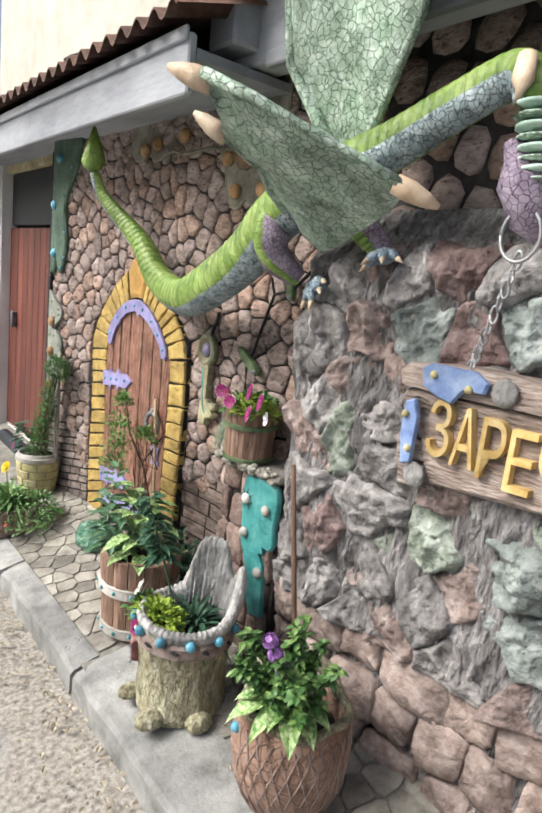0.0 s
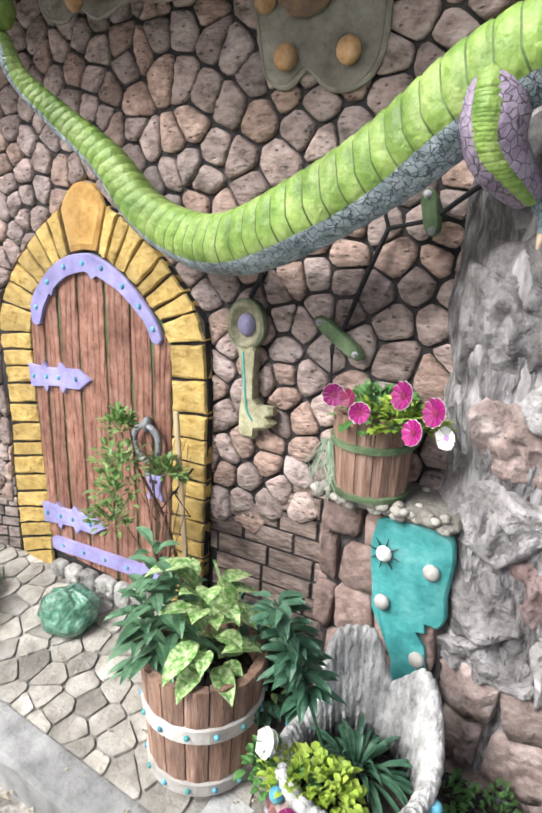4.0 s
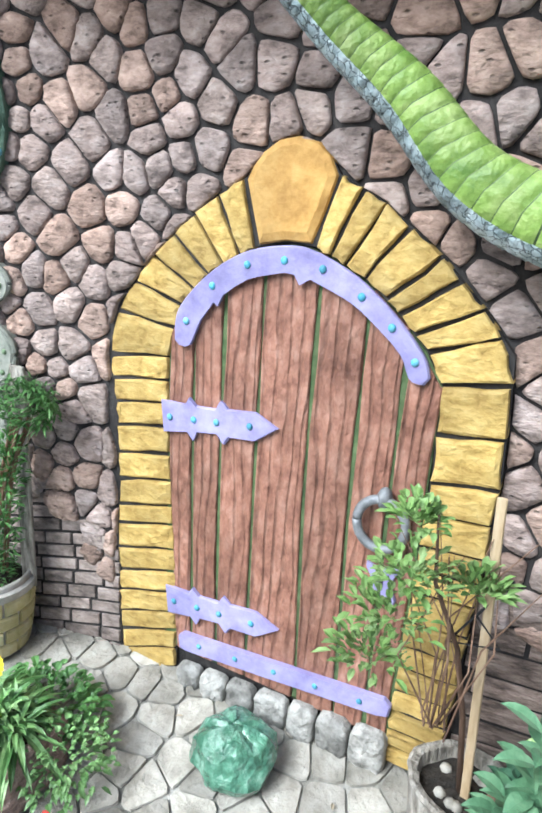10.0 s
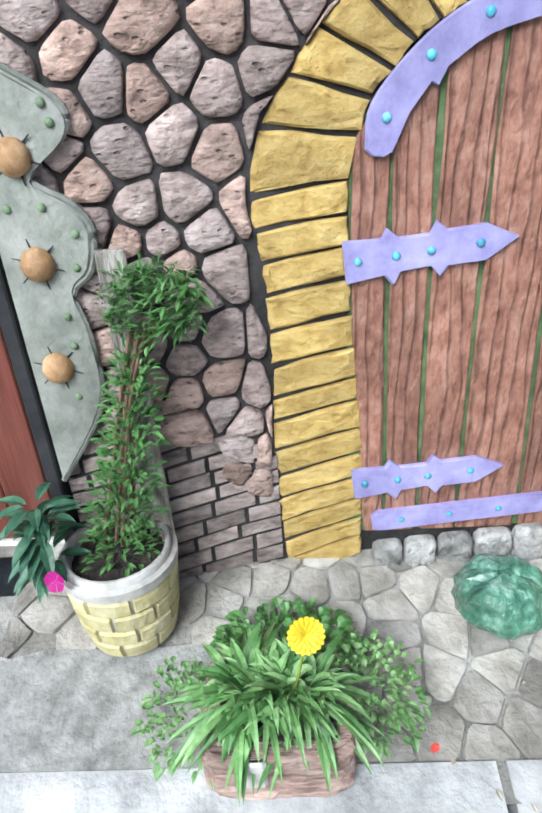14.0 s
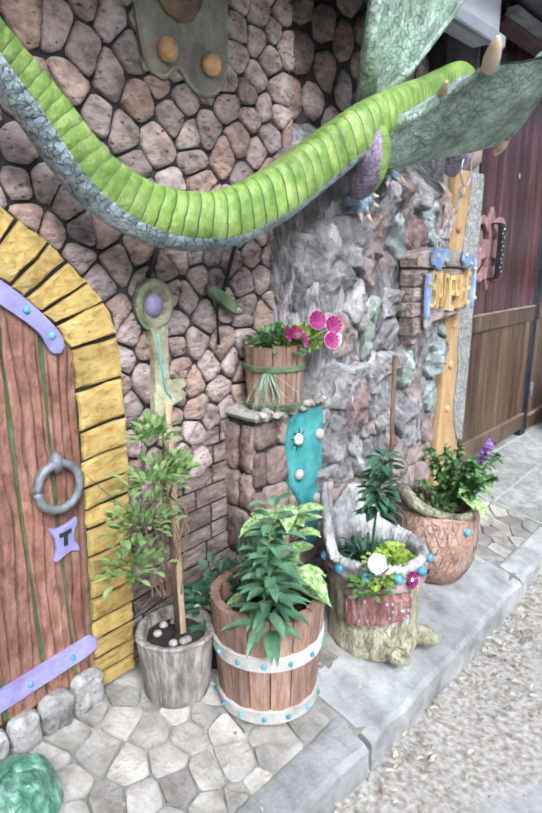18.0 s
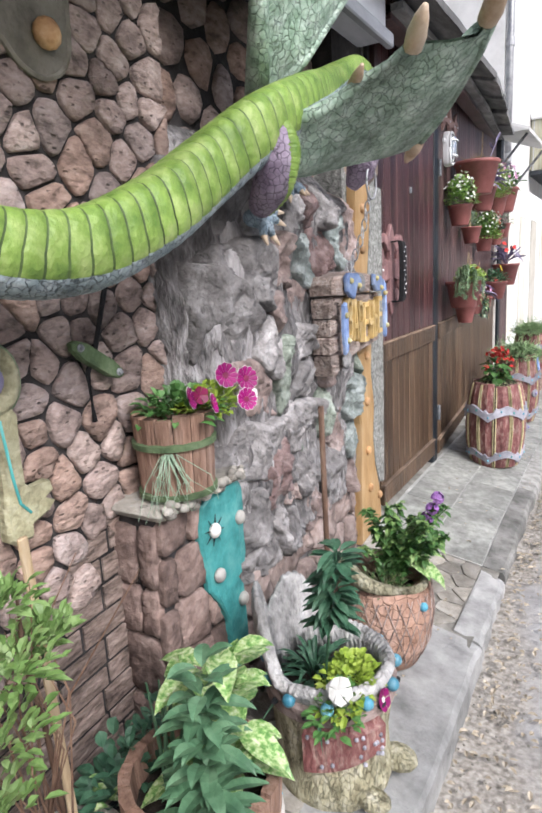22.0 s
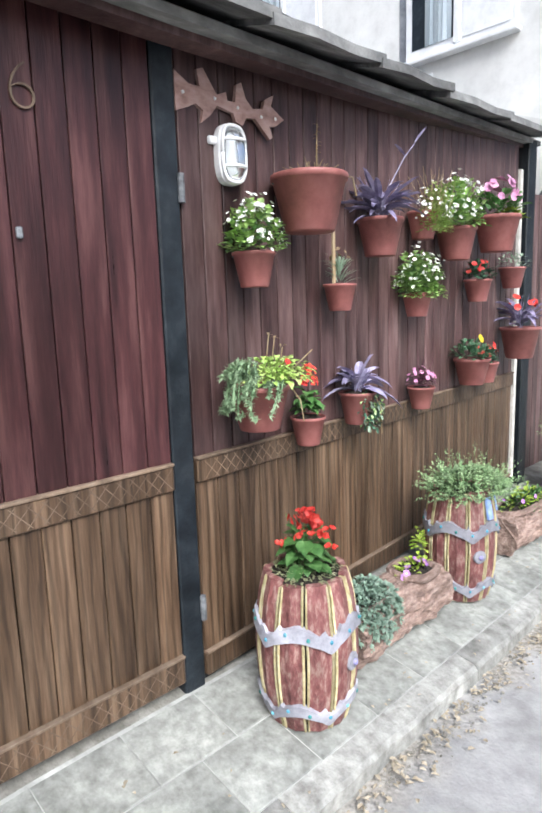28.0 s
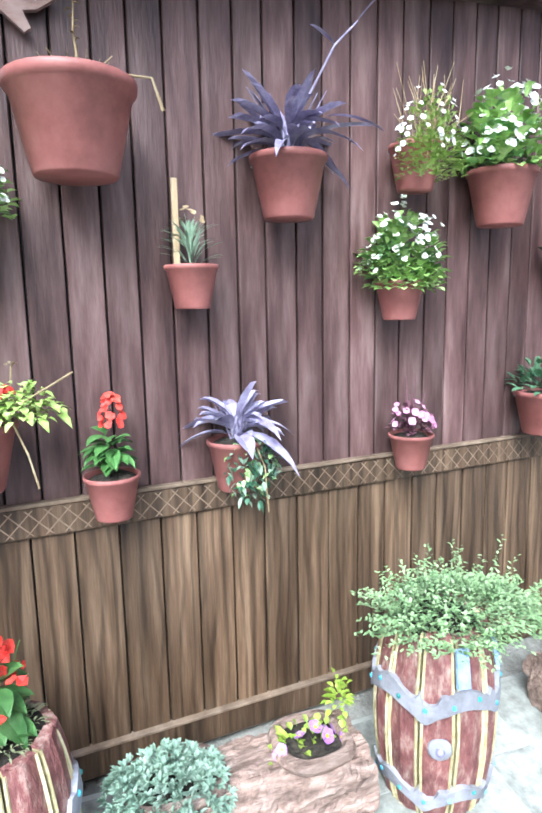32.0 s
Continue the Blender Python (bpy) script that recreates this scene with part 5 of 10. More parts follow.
part("bow_edge", Geo().tube([(1.628, 2.337 + 0.058 * math.cos(a), 1.335 + (0.07 if math.sin(a) > 0 else 0.064) * math.sin(a)) for a in ring + ring[:1]], 0.0045, 6), M_GREENKEY, key_ob, "dull green edge round the bow", smooth=True)
part("inlay", Geo().tube([(1.619, 2.338, 1.265), (1.619, 2.328, 1.15), (1.619, 2.32, 1.1), (1.619, 2.3, 1.075)], 0.003, 6), M_TEAL, key_ob, "thin teal line along the shaft")

# ---- rock outcrop with masonry foot ----
def rock_x(y, z):
    e = 1.615 + 0.03 * noise.noise(Vector((y * 2.3, z * 2.0, 1.0))) + 0.02 * noise.noise(Vector((y * 6, z * 6, 4.0)))
    e += 0.16 * max(0.0, (y - 1.62) / 0.2) ** 2
    e += 0.05 * max(0.0, (0.8 - y) / 0.15)
    e += 0.2 * max(0.0, (z - 1.72) / 0.2)
    e -= 0.04 * math.exp(-((y - 1.5) / 0.16) ** 2)
    return e


def on_rock(u, v, w):
    return rock_x(u, v) - w, u, v


rocks = tagged(new("wall_rock"), "bulging outcrop of cemented grey and reddish boulders", "rock wall", kind="structure")
ny, nz = 170, 240
g = Geo()
ysr = [0.62 + 1.18 * i / ny for i in range(ny + 1)]
zsr = [0.15 + 1.75 * k / nz for k in range(nz + 1)]
g.add([(rock_x(y, z) - (0.042 if z > 0.64 else 0.008) + 0.028 * noise.noise(Vector((y * 7, z * 4, 2))) + 0.026 * abs(noise.noise(Vector((y * 21, z * 9, 5)))) + 0.012 * noise.noise(Vector((y * 52, z * 22, 8))), y, z) for z in zsr for y in ysr],
      [(k * (ny + 1) + i, (k + 1) * (ny + 1) + i, (k + 1) * (ny + 1) + i + 1, k * (ny + 1) + i + 1) for k in range(nz) for i in range(ny)])
part("rock_core", g, M_ROCKCORE, rocks, smooth=True)
part("rock_back", Geo().box(1.78, 0.36, 0.1, 2.0, 1.82, 2.75), M_MORTAR, rocks)
rg = random.Random(14)


def courses(y0, y1, z0, z1, high, wide, jitter):
    """Squared stones laid in uneven courses, as outlines."""
    out, z, row = [], z0, 0
    while z < z1 - high * 0.4:
        h = min(high * rg.uniform(0.75, 1.25), z1 - z)
        y = y0 - (wide * 0.5 if row % 2 else 0.0)
        while y < y1:
            w = wide * rg.uniform(0.7, 1.35)
            a, b = max(y, y0), min(y + w, y1)
            if b - a > wide * 0.3:
                e = [rg.uniform(-jitter, jitter) for _ in range(8)]
                out.append([(a + e[0], z + e[1]), (b + e[2], z + e[3]), (b + e[4], z + h + e[5]), (a + e[6], z + h + e[7])])
            y += w
        z += h
        row += 1
    return out


def jag(poly, amount):
    """A rough outline: extra corners pushed in and out."""
    out, c = [], centroid(poly)
    for i in range(len(poly)):
        (ax, ay), (bx, by) = poly[i], poly[(i + 1) % len(poly)]
        out.append((ax, ay))
        k = rg.uniform(-amount, amount)
        mx, my = (ax + bx) / 2, (ay + by) / 2
        out.append((mx + (mx - c[0]) * k, my + (my - c[1]) * k))
    return out


def boulder(poly, h, mat):
    """A weathered boulder: a dense dome over its cell, pushed in and out by noise, with broken flats."""
    c, o = outline(jag(poly, 0.2), 0.001, 60, 1, 0.06)
    streak = min(max((c[0] - 1.36) / 0.14, 0.0), 1.0)
    mid = Vector(on_rock(c[0], c[1], 0.0))
    size = math.sqrt(max(1e-4, sum((p[0] - c[0]) ** 2 + (p[1] - c[1]) ** 2 for p in o) / len(o)))
    seed, tx, ty = rg.uniform(0, 50), rg.uniform(-0.25, 0.25), rg.uniform(-0.25, 0.25)
    rings = [(1.08, -0.8), (1.05, 0.0), (1.0, 0.6), (0.965, 0.84), (0.91, 0.95)] + [(0.84 - 0.075 * i, 1.0) for i in range(11)]
    vs = []
    for s_, w in rings:
        for u, v in o:
            pu, pv = c[0] + (u - c[0]) * s_, c[1] + (v - c[1]) * s_
            k = noise.noise(Vector((pu * 8, pv * 8 - 3 * streak * pv, seed))) * 0.7 + (0.3 - abs(noise.noise(Vector((pu * 17, pv * (13 - 5 * streak), seed))))) * (0.7 + 0.3 * streak) + (0.25 - abs(noise.noise(Vector((pu * 38, pv * (34 - 16 * streak), seed))))) * 0.34 + noise.noise(Vector((pu * 80, pv * 60, seed))) * 0.1
            edge = 1.0 + 0.16 * noise.noise(Vector((pu * 22, pv * 14, seed + 9)))
            lift = h * w * (1 + k) + ((pu - c[0]) * tx + (pv - c[1]) * ty) * (1 if w > 0.3 else 0)
            vs.append(Vector(on_rock(c[0] + (pu - c[0]) * edge, c[1] + (pv - c[1]) * edge, lift)) - mid)
    vs.append(Vector(on_rock(c[0], c[1], h)) - mid)
    n = len(o)
    fs = [(a * n + i, a * n + (i + 1) % n, (a + 1) * n + (i + 1) % n, (a + 1) * n + i) for a in range(len(rings) - 1) for i in range(n)]
    fs += [((len(rings) - 1) * n + i, (len(rings) - 1) * n + (i + 1) % n, len(rings) * n) for i in range(n)]
    part("boulder", Geo().add(vs, fs), mat, rocks, at=mid, smooth=True)


# boulders that stand out, by place, then smaller ones between them
BIG = [(1.38, 1.535, "tan"), (1.21, 1.555, "teal"), (1.04, 1.55, "red"), (0.91, 1.615, "teal"), (0.79, 1.61, "tan"), (1.11, 1.745, "red"), (1.385, 1.375, "tan"), (1.4, 1.23, "green"), (1.5, 1.28, "grey"),
       (1.572, 1.183, "tan"), (1.617, 1.364, "grey"), (1.02, 1.2, "tan"), (1.03, 1.0, "green"), (0.845, 1.03, "teal"), (1.27, 1.02, "grey"), (1.465, 0.876, "red"), (1.41, 0.73, "grey"), (1.085, 0.8, "grey"),
       (0.8, 0.82, "teal"), (1.24, 0.84, "grey"), (1.28, 1.3, "grey"), (1.52, 1.5, "grey"), (1.6, 1.02, "grey"), (1.62, 0.8, "grey"), (1.29, 1.68, "grey"), (0.96, 1.72, "grey"), (1.48, 1.66, "grey"), (0.75, 1.36, "grey"), (0.74, 1.2, "green"), (0.75, 0.68, "tan"), (0.95, 0.66, "grey"), (1.19, 0.69, "tan"),
       (1.33, 0.655, "grey"), (1.56, 0.67, "grey")]
TONE = {"tan": M_ROCKTAN, "teal": M_ROCKTEAL, "red": M_ROCKRED, "green": M_ROCKGREEN, "grey": M_ROCK}
sites = [(y, z) for y, z, _ in BIG]
for _ in range(400):
    p = (rg.uniform(0.68, 1.74), rg.uniform(0.64, 1.78))
    if len(sites) < 48 and all(math.dist(p, q) > 0.085 for q in sites):
        sites.append(p)
for i, poly in enumerate(cells(sites, 0.67, 0.62, 1.75, 1.8, 0)):
    boulder(poly, rg.uniform(0.042, 0.06) if i < len(BIG) else rg.uniform(0.024, 0.042), TONE[BIG[i][2]] if i < len(BIG) else rg.choice([M_ROCK, M_ROCK, M_ROCKTAN, M_ROCKGREEN]))
for poly in courses(0.64, 1.76, 0.2, 0.68, 0.15, 0.185, 0.02):
    c, gs = stone(poly, on_rock, rg, rg.uniform(0.03, 0.042), 0.005, 20, 0.9, [(1.0, -0.6), (1.0, 0.6), (0.95, 0.93), (0.5, 1.0)], rough=0.25, tilt=0.06, soft=0.06)
    part("masonry_stone", gs, M_MASON, rocks, at=c, smooth=True)
# cement that ran down over the boulders in long veils
for line, r in (([(1.6, 1.61, 1.68), (1.565, 1.585, 1.55), (1.56, 1.565, 1.42), (1.565, 1.555, 1.28), (1.57, 1.545, 1.12), (1.585, 1.535, 0.98)], 0.062), ([(1.6, 1.68, 1.5), (1.585, 1.65, 1.28), (1.58, 1.63, 1.02), (1.585, 1.61, 0.8), (1.6, 1.6, 0.66)], 0.055),
                ([(1.595, 1.5, 1.1), (1.58, 1.52, 0.96), (1.58, 1.5, 0.8), (1.6, 1.48, 0.68)], 0.045), ([(1.6, 1.46, 1.62), (1.575, 1.45, 1.48), (1.575, 1.465, 1.34), (1.6, 1.46, 1.2)], 0.042), ([(1.6, 1.3, 1.66), (1.59, 1.29, 1.46), (1.61, 1.31, 1.3)], 0.035), ([(1.6, 1.13, 0.96), (1.585, 1.15, 0.82), (1.6, 1.13, 0.68)], 0.04)):
    q = spline(line, 16)
    n = len(q)
    rings = []
    for i, p in enumerate(q):
        f = i / (n - 1)
        wide = r * (0.35 + 0.65 * math.sin(math.pi * min(max(f, 0.04), 0.96)) ** 0.5)
        ring = []
        for k in range(15):
            u = -1 + 2 * k / 14
            yy = p.y + u * wide * (1 + 0.25 * noise.noise(Vector((u, p.z * 14, r * 90)))) + 0.012 * noise.noise(Vector((p.z * 9, r * 50, 0)))
            fold = 0.011 * noise.noise(Vector((yy * 55, p.z * 7, 3))) + 0.006 * noise.noise(Vector((yy * 110, p.z * 20, 6)))
            ring.append((p.x - 0.5 * r * max(0.0, 1 - u * u) ** 0.8 + 0.004 + 0.7 * fold, yy, p.z))
        ring += [(p.x + 0.05, p.y + wide, p.z), (p.x + 0.05, p.y - wide, p.z)]
        rings.append(ring)
    part("cement_flow", Geo().loft(rings), M_FLOW, rocks, smooth=True)
# dark stones of the wall above the rocks
rg = random.Random(15)
for poly in cells(scatter(rg, 0.62, 1.7, 1.8, 2.7, lambda y, z: 0.15), 0.62, 1.7, 1.8, 2.7, 1):
    c, gs = stone(poly, lambda u, v, w: (1.78 - w, u, v), rg, 0.02, 0.01, 9)
    part("stone", gs, M_STONE, rocks, at=c, smooth=True)

# ---- stone post with ledge and teal panel ----
ledge = thing("ledge_post", (0, 0, 0), "short stone post with a pebbled ledge and teal metal panel", "post", kind="structure")
part("post_core", Geo().box(1.572, 1.68, 0.15, 1.75, 2.01, 0.96), M_MORTAR, ledge)
rg = random.Random(17)
for poly in courses(1.69, 2.02, 0.2, 0.955, 0.125, 0.14, 0.01):
    c, gs = stone(poly, lambda u, v, w: (1.567 - w, u, v), rg, 0.018, 0.005, 18, 0.8, [(1.0, -0.4), (1.0, 0.65), (0.95, 0.95), (0.6, 1.05)], rough=0.2, tilt=0.05, soft=0.05)
    part("stone", gs, M_POSTSTONE, ledge, at=c, smooth=True)
z = 0.2
for hh in (0.17, 0.11, 0.17, 0.13, 0.165):
    x = 1.562
    for ww in ((0.13, 0.07) if rg.random() < 0.5 else (0.06, 0.14)):
        e = [rg.uniform(-0.006, 0.006) for _ in range(8)]
        poly = [(x + 0.004 + e[0], z + 0.004 + e[1]), (x + ww - 0.004 + e[2], z + 0.004 + e[3]), (x + ww - 0.004 + e[4], z + hh - 0.004 + e[5]), (x + 0.004 + e[6], z + hh - 0.004 + e[7])]
        c, gs = stone(poly, lambda u, v, w: (u, 2.008 + w, v), rg, 0.018, 0.001, 18, 0.8, [(1.0, -0.4), (1.0, 0.6), (0.95, 0.95), (0.6, 1.05)], rough=0.25, tilt=0.04, soft=0.04)
        gs.f = [f[::-1] for f in gs.f]
        part("stone", gs, M_POSTSTONE, ledge, at=c, smooth=True)
        x += ww
    z += hh
part("ledge", Geo().box(1.522, 1.67, 0.962, 1.75, 2.035, 0.989, 0.012), M_FLAG, ledge)
for i in range(70):
    a = rg.uniform(1.69, 2.02)
    part("pebble", Geo().ball((rg.choice((1.515, 1.525, rg.uniform(1.515, 1.72))), a, 0.985 + rg.uniform(-0.018, 0.012)), rg.uniform(0.008, 0.016), 7, 5, squash=(1, 1.2, 0.8)), M_FLAG, ledge, smooth=True)
teal = thing("teal_panel", (0, 0, 0), "dented turquoise metal panel with pale nail heads, leaning on the post", "panel")
sheet_edge = [(p.x, p.y) for p in spline([Vector((y, z, 0)) for y, z in ((1.862, 0.94), (1.83, 0.956), (1.77, 0.96), (1.71, 0.957), (1.682, 0.94), (1.674, 0.88), (1.68, 0.8), (1.676, 0.74), (1.69, 0.71))], 4)]
sheet_edge += [(1.72, 0.715), (1.715, 0.69), (1.738, 0.685), (1.712, 0.65), (1.704, 0.58), (1.7, 0.45), (1.755, 0.44), (1.785, 0.5), (1.79, 0.58), (1.822, 0.65), (1.858, 0.7), (1.862, 0.76), (1.872, 0.82), (1.876, 0.88)]
part("sheet", Geo().prism(sheet_edge, lambda u, v, w: (1.55 - w + 0.012 * max(0.0, abs(u - 1.775) - 0.05) / 0.05, u, v), 0.02, 0.006), M_TEAL, teal, smooth=False)
for y, z in ((1.833, 0.866), (1.717, 0.858), (1.826, 0.738), (1.726, 0.62)):
    part("nail_head", Geo().ball((1.527, y, z), 0.02, 12, 7, squash=(0.7, 1, 1)), M_BAND, teal, "pale pebble nail head", smooth=True)
g = Geo()
for k in range(8):
    a = 2 * math.pi * k / 8 + 0.2
    g.tube([(1.528, 1.833 + 0.02 * math.cos(a), 0.866 + 0.02 * math.sin(a)), (1.529, 1.833 + 0.042 * math.cos(a), 0.866 + 0.042 * math.sin(a))], [0.0022, 0.0008], 5)
part("thorn_ring", g, M_POST, teal, "thin dark thorns round a nail head")

# ---- pillar between rocks and gate ----
pillar = tagged(new("pillar"), "plaster pillar with an orange board, pebble strip and nail heads", "pillar", kind="structure")
part("core", Geo().box(1.637, 0.34, 0.15, 1.95, 0.7, 1.9), M_PEBBLE, pillar)
# narrower core in the dark joint colour, only to keep it inconspicuous
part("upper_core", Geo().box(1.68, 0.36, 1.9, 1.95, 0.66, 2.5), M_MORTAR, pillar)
part("orange_board", Geo().prism([(0.66, 0.3), (0.42, 0.32), (0.44, 0.5), (0.49, 0.62), (0.51, 0.75), (0.49, 0.9), (0.52, 1.05), (0.5, 1.2), (0.5, 1.35), (0.545, 1.48), (0.52, 1.62), (0.5, 1.75), (0.5, 1.84), (0.655, 1.84), (0.665, 1.7), (0.69, 1.6),
                                  (0.705, 1.48), (0.67, 1.3), (0.665, 1.0), (0.64, 0.85), (0.66, 0.6)],
                                 lambda u, v, w: (1.635 - w, u, v), 0.035, 0.01), M_ORANGE, pillar, "orange painted wavy board")
part("pebble_strip", Geo().prism([(0.42, 0.52), (0.36, 0.5), (0.345, 1.0), (0.345, 1.84), (0.48, 1.84), (0.48, 1.75), (0.5, 1.62), (0.525, 1.48), (0.48, 1.35), (0.48, 1.2), (0.5, 1.05), (0.47, 0.9), (0.49, 0.75), (0.47, 0.62)],
                                 lambda u, v, w: (1.635 - w, u, v), 0.03, 0.008), M_PEBBLE, pillar, "grey strip of pebbled plaster")
for y, z in ((0.575, 1.14), (0.58, 0.94), (0.58, 0.72), (0.56, 0.54), (0.45, 0.47), (0.6, 1.58), (0.59, 1.74)):
    part("nail_head", Geo().ball((1.597, y, z), 0.02, 10, 6, squash=(0.7, 1, 1)), M_NAIL, pillar, smooth=True)
part("capital", Geo().box(1.585, 0.385, 1.835, 1.72, 0.675, 2.02, 0.05), M_PEACH, pillar, "rounded peach plaster capital", smooth=True)
part("blue_nail", Geo().ball((1.6, 0.36, 2.07), 0.035, 12, 7, squash=(0.8, 1, 1)), M_GREENPLASTER, pillar, smooth=True)

# ---- gates ----
GX = 1.636


def board(y0, y1, z0, z1, mat, parent, name="board", x=GX, depth=0.022):
    g = Geo()
    c = 0.0022
    sec = [(x + depth, y0), (x + c, y0), (x, y0 + c), (x, y1 - c), (x + c, y1), (x + depth, y1)]
    cy, cz = (y0 + y1) / 2, (z0 + z1) / 2
    g.loft([[(a - x, b - cy, z - cz) for a, b in sec] for z in (z0, z1)])
    return part(name, g, mat, parent, at=(x, cy, cz))


def rail(y0, y1, z0, z1, mat, parent, lattice=True, name="rail"):
    r = part(name, Geo().box(GX - 0.014, y0, z0, GX + 0.01, y1, z1, 0.004), mat, parent)
    if lattice:
        h = z1 - z0
        step = h * 0.55
        y = y0 + 0.01
        g = Geo()
        while y + h * 0.8 < y1:
            for a, b in ((y, y + h * 0.75), (y + h * 0.75, y)):
                g.add([(GX - 0.0165, a - 0.0022, z0 + 0.008), (GX - 0.0165, a + 0.0022, z0 + 0.008), (GX - 0.0165, b + 0.0022, z1 - 0.008), (GX - 0.0165, b - 0.0022, z1 - 0.008)], [(0, 1, 2, 3)])
            y += step
        part("lattice", g, M_LATTICE, r, "pale crossed lines scratched into the rail")
    part("rail_lip", Geo().box(GX - 0.02, y0, z1, GX + 0.01, y1, z1 + 0.01, 0.002), M_LATTICE, r)
    return r


rg = random.Random(40)
gate = tagged(new("gate_1"), "tall dark-stained plank gate with a lattice rail and carved handle, closed", "gate", kind="structure")
cuts = np.linspace(0.315, -0.6, 11)
for a, b in zip(cuts, cuts[1:]):
    board(b + 0.002, a - 0.002, 1.15, 2.5, M_GATERED, gate)
    board(b + 0.002, a - 0.002, 0.44, 1.07, M_GATELOW, gate)
rail(-0.598, 0.313, 1.062, 1.148, M_GATELOW, gate)
rail(-0.598, 0.313, 0.355, 0.45, M_GATELOW, gate)
# near-black sheet stands for the shade in the board joints
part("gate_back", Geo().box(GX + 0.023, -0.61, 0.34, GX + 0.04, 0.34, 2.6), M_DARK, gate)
six = text_geo("6", 0.19, 0.006, 0.006)
part("number", six, M_LATTICE, gate, "gold house number 6", at=(GX - 0.006, -0.2, 2.245), rot=(90, 0, -90))
part("door_bell", Geo().box(GX - 0.012, -0.168, 1.862, GX, -0.15, 1.892, 0.003), M_IRON, gate)
FY, FZ = 0.165, 1.49


def petal(pts, x, depth):
    """A flat carved leaf with softened edges, given about the middle of the plate."""
    q = [(p.x, p.y) for p in spline([Vector((u, v, 0)) for u, v in pts + pts[:1]], 4)][:-1]
    return Geo().prism([(FY + u, FZ + v) for u, v in q], lambda u, v, w: (x - w, u, v), depth, 0.005)


plate = part("handle_plate", petal([(0.05, 0.12), (0.028, 0.07), (0.03, 0.04), (0.09, 0.05), (0.14, 0.03), (0.18, 0.0), (0.14, -0.03), (0.09, -0.05), (0.03, -0.04), (0.028, -0.07), (0.05, -0.12), (0.03, -0.165), (0.0, -0.21), (-0.03, -0.165),
                                    (-0.05, -0.12), (-0.028, -0.07), (-0.03, -0.04), (-0.09, -0.05), (-0.14, -0.03), (-0.18, 0.0), (-0.14, 0.03), (-0.09, 0.05), (-0.03, 0.04), (-0.028, 0.07), (-0.05, 0.12), (-0.03, 0.165), (0.0, 0.21), (0.03, 0.165)], GX, 0.016),
             M_ROSEWOOD, gate, "pink-brown flower-shaped carved plate")
for sy in (1, -1):
    for sz in (1, -1):
        part("leaf_lobe", petal([(sy * u, sz * v) for u, v in ((0.03, 0.115), (0.06, 0.15), (0.11, 0.165), (0.15, 0.15), (0.165, 0.115), (0.13, 0.125), (0.09, 0.115), (0.06, 0.085))][::sy * sz], GX - 0.002, 0.018), M_ROSEWOOD, plate)
        part("leaf_lobe", petal([(sy * u, sz * v) for u, v in ((0.06, 0.03), (0.1, 0.045), (0.115, 0.085), (0.15, 0.1), (0.162, 0.07), (0.15, 0.03), (0.12, 0.015))][::sy * sz], GX - 0.002, 0.0165), M_ROSEWOOD, plate)
    part("screw", Geo().ball((GX - 0.017, FY + 0.13 * sy, FZ), 0.006, 6, 4), M_PVC, plate)
arc = spline([Vector((GX - 0.014, FY, FZ + 0.125)), Vector((GX - 0.05, FY, FZ + 0.13)), Vector((GX - 0.066, FY, FZ + 0.09)), Vector((GX - 0.066, FY, FZ - 0.11)), Vector((GX - 0.05, FY, FZ - 0.15)), Vector((GX - 0.014, FY, FZ - 0.145))], 8)
grip = part("handle", Geo().loft([[p + Vector((-0.011, -0.02, 0)), p + Vector((-0.011, 0.02, 0)), p + Vector((0.011, 0.02, 0)), p + Vector((0.011, -0.02, 0))] for p in arc]), M_DARK, plate, "dark square upright grip with pale studs")
for k in range(11):
    z = FZ + 0.1 - 0.021 * k
    part("stud", Geo().ball((GX - 0.078, FY + (0.009 if k % 2 else -0.009), z), 0.004, 6, 4), M_PVC, grip)
    part("stud", Geo().ball((GX - 0.066, FY - 0.02, z), 0.004, 6, 4), M_PVC, grip)

post = tagged(make("gate_post", Geo().box(GX - 0.005, -0.69, 0.2, GX + 0.09, -0.603, 2.6, 0.006), M_POST), "slim blue-black post between the gates", "post", kind="structure")
for z in (0.56, 2.0):
    part("hinge_pin", Geo().lathe([(0.012, 0), (0.012, 0.09)], 10, (GX - 0.012, -0.69, z)), M_IRON, post)

gate2 = tagged(new("gate_2"), "long dark-stained plank fence with lattice rail, hung with pots", "plank fence", kind="structure")
gate2.matrix_world = Matrix.Translation((GX, -0.695, 0)) @ Matrix.Rotation(radians(4.0), 4, "Z") @ Matrix.Diagonal((1, 1.04, 1, 1)) @ Matrix.Translation((-GX, 0.695, 0))


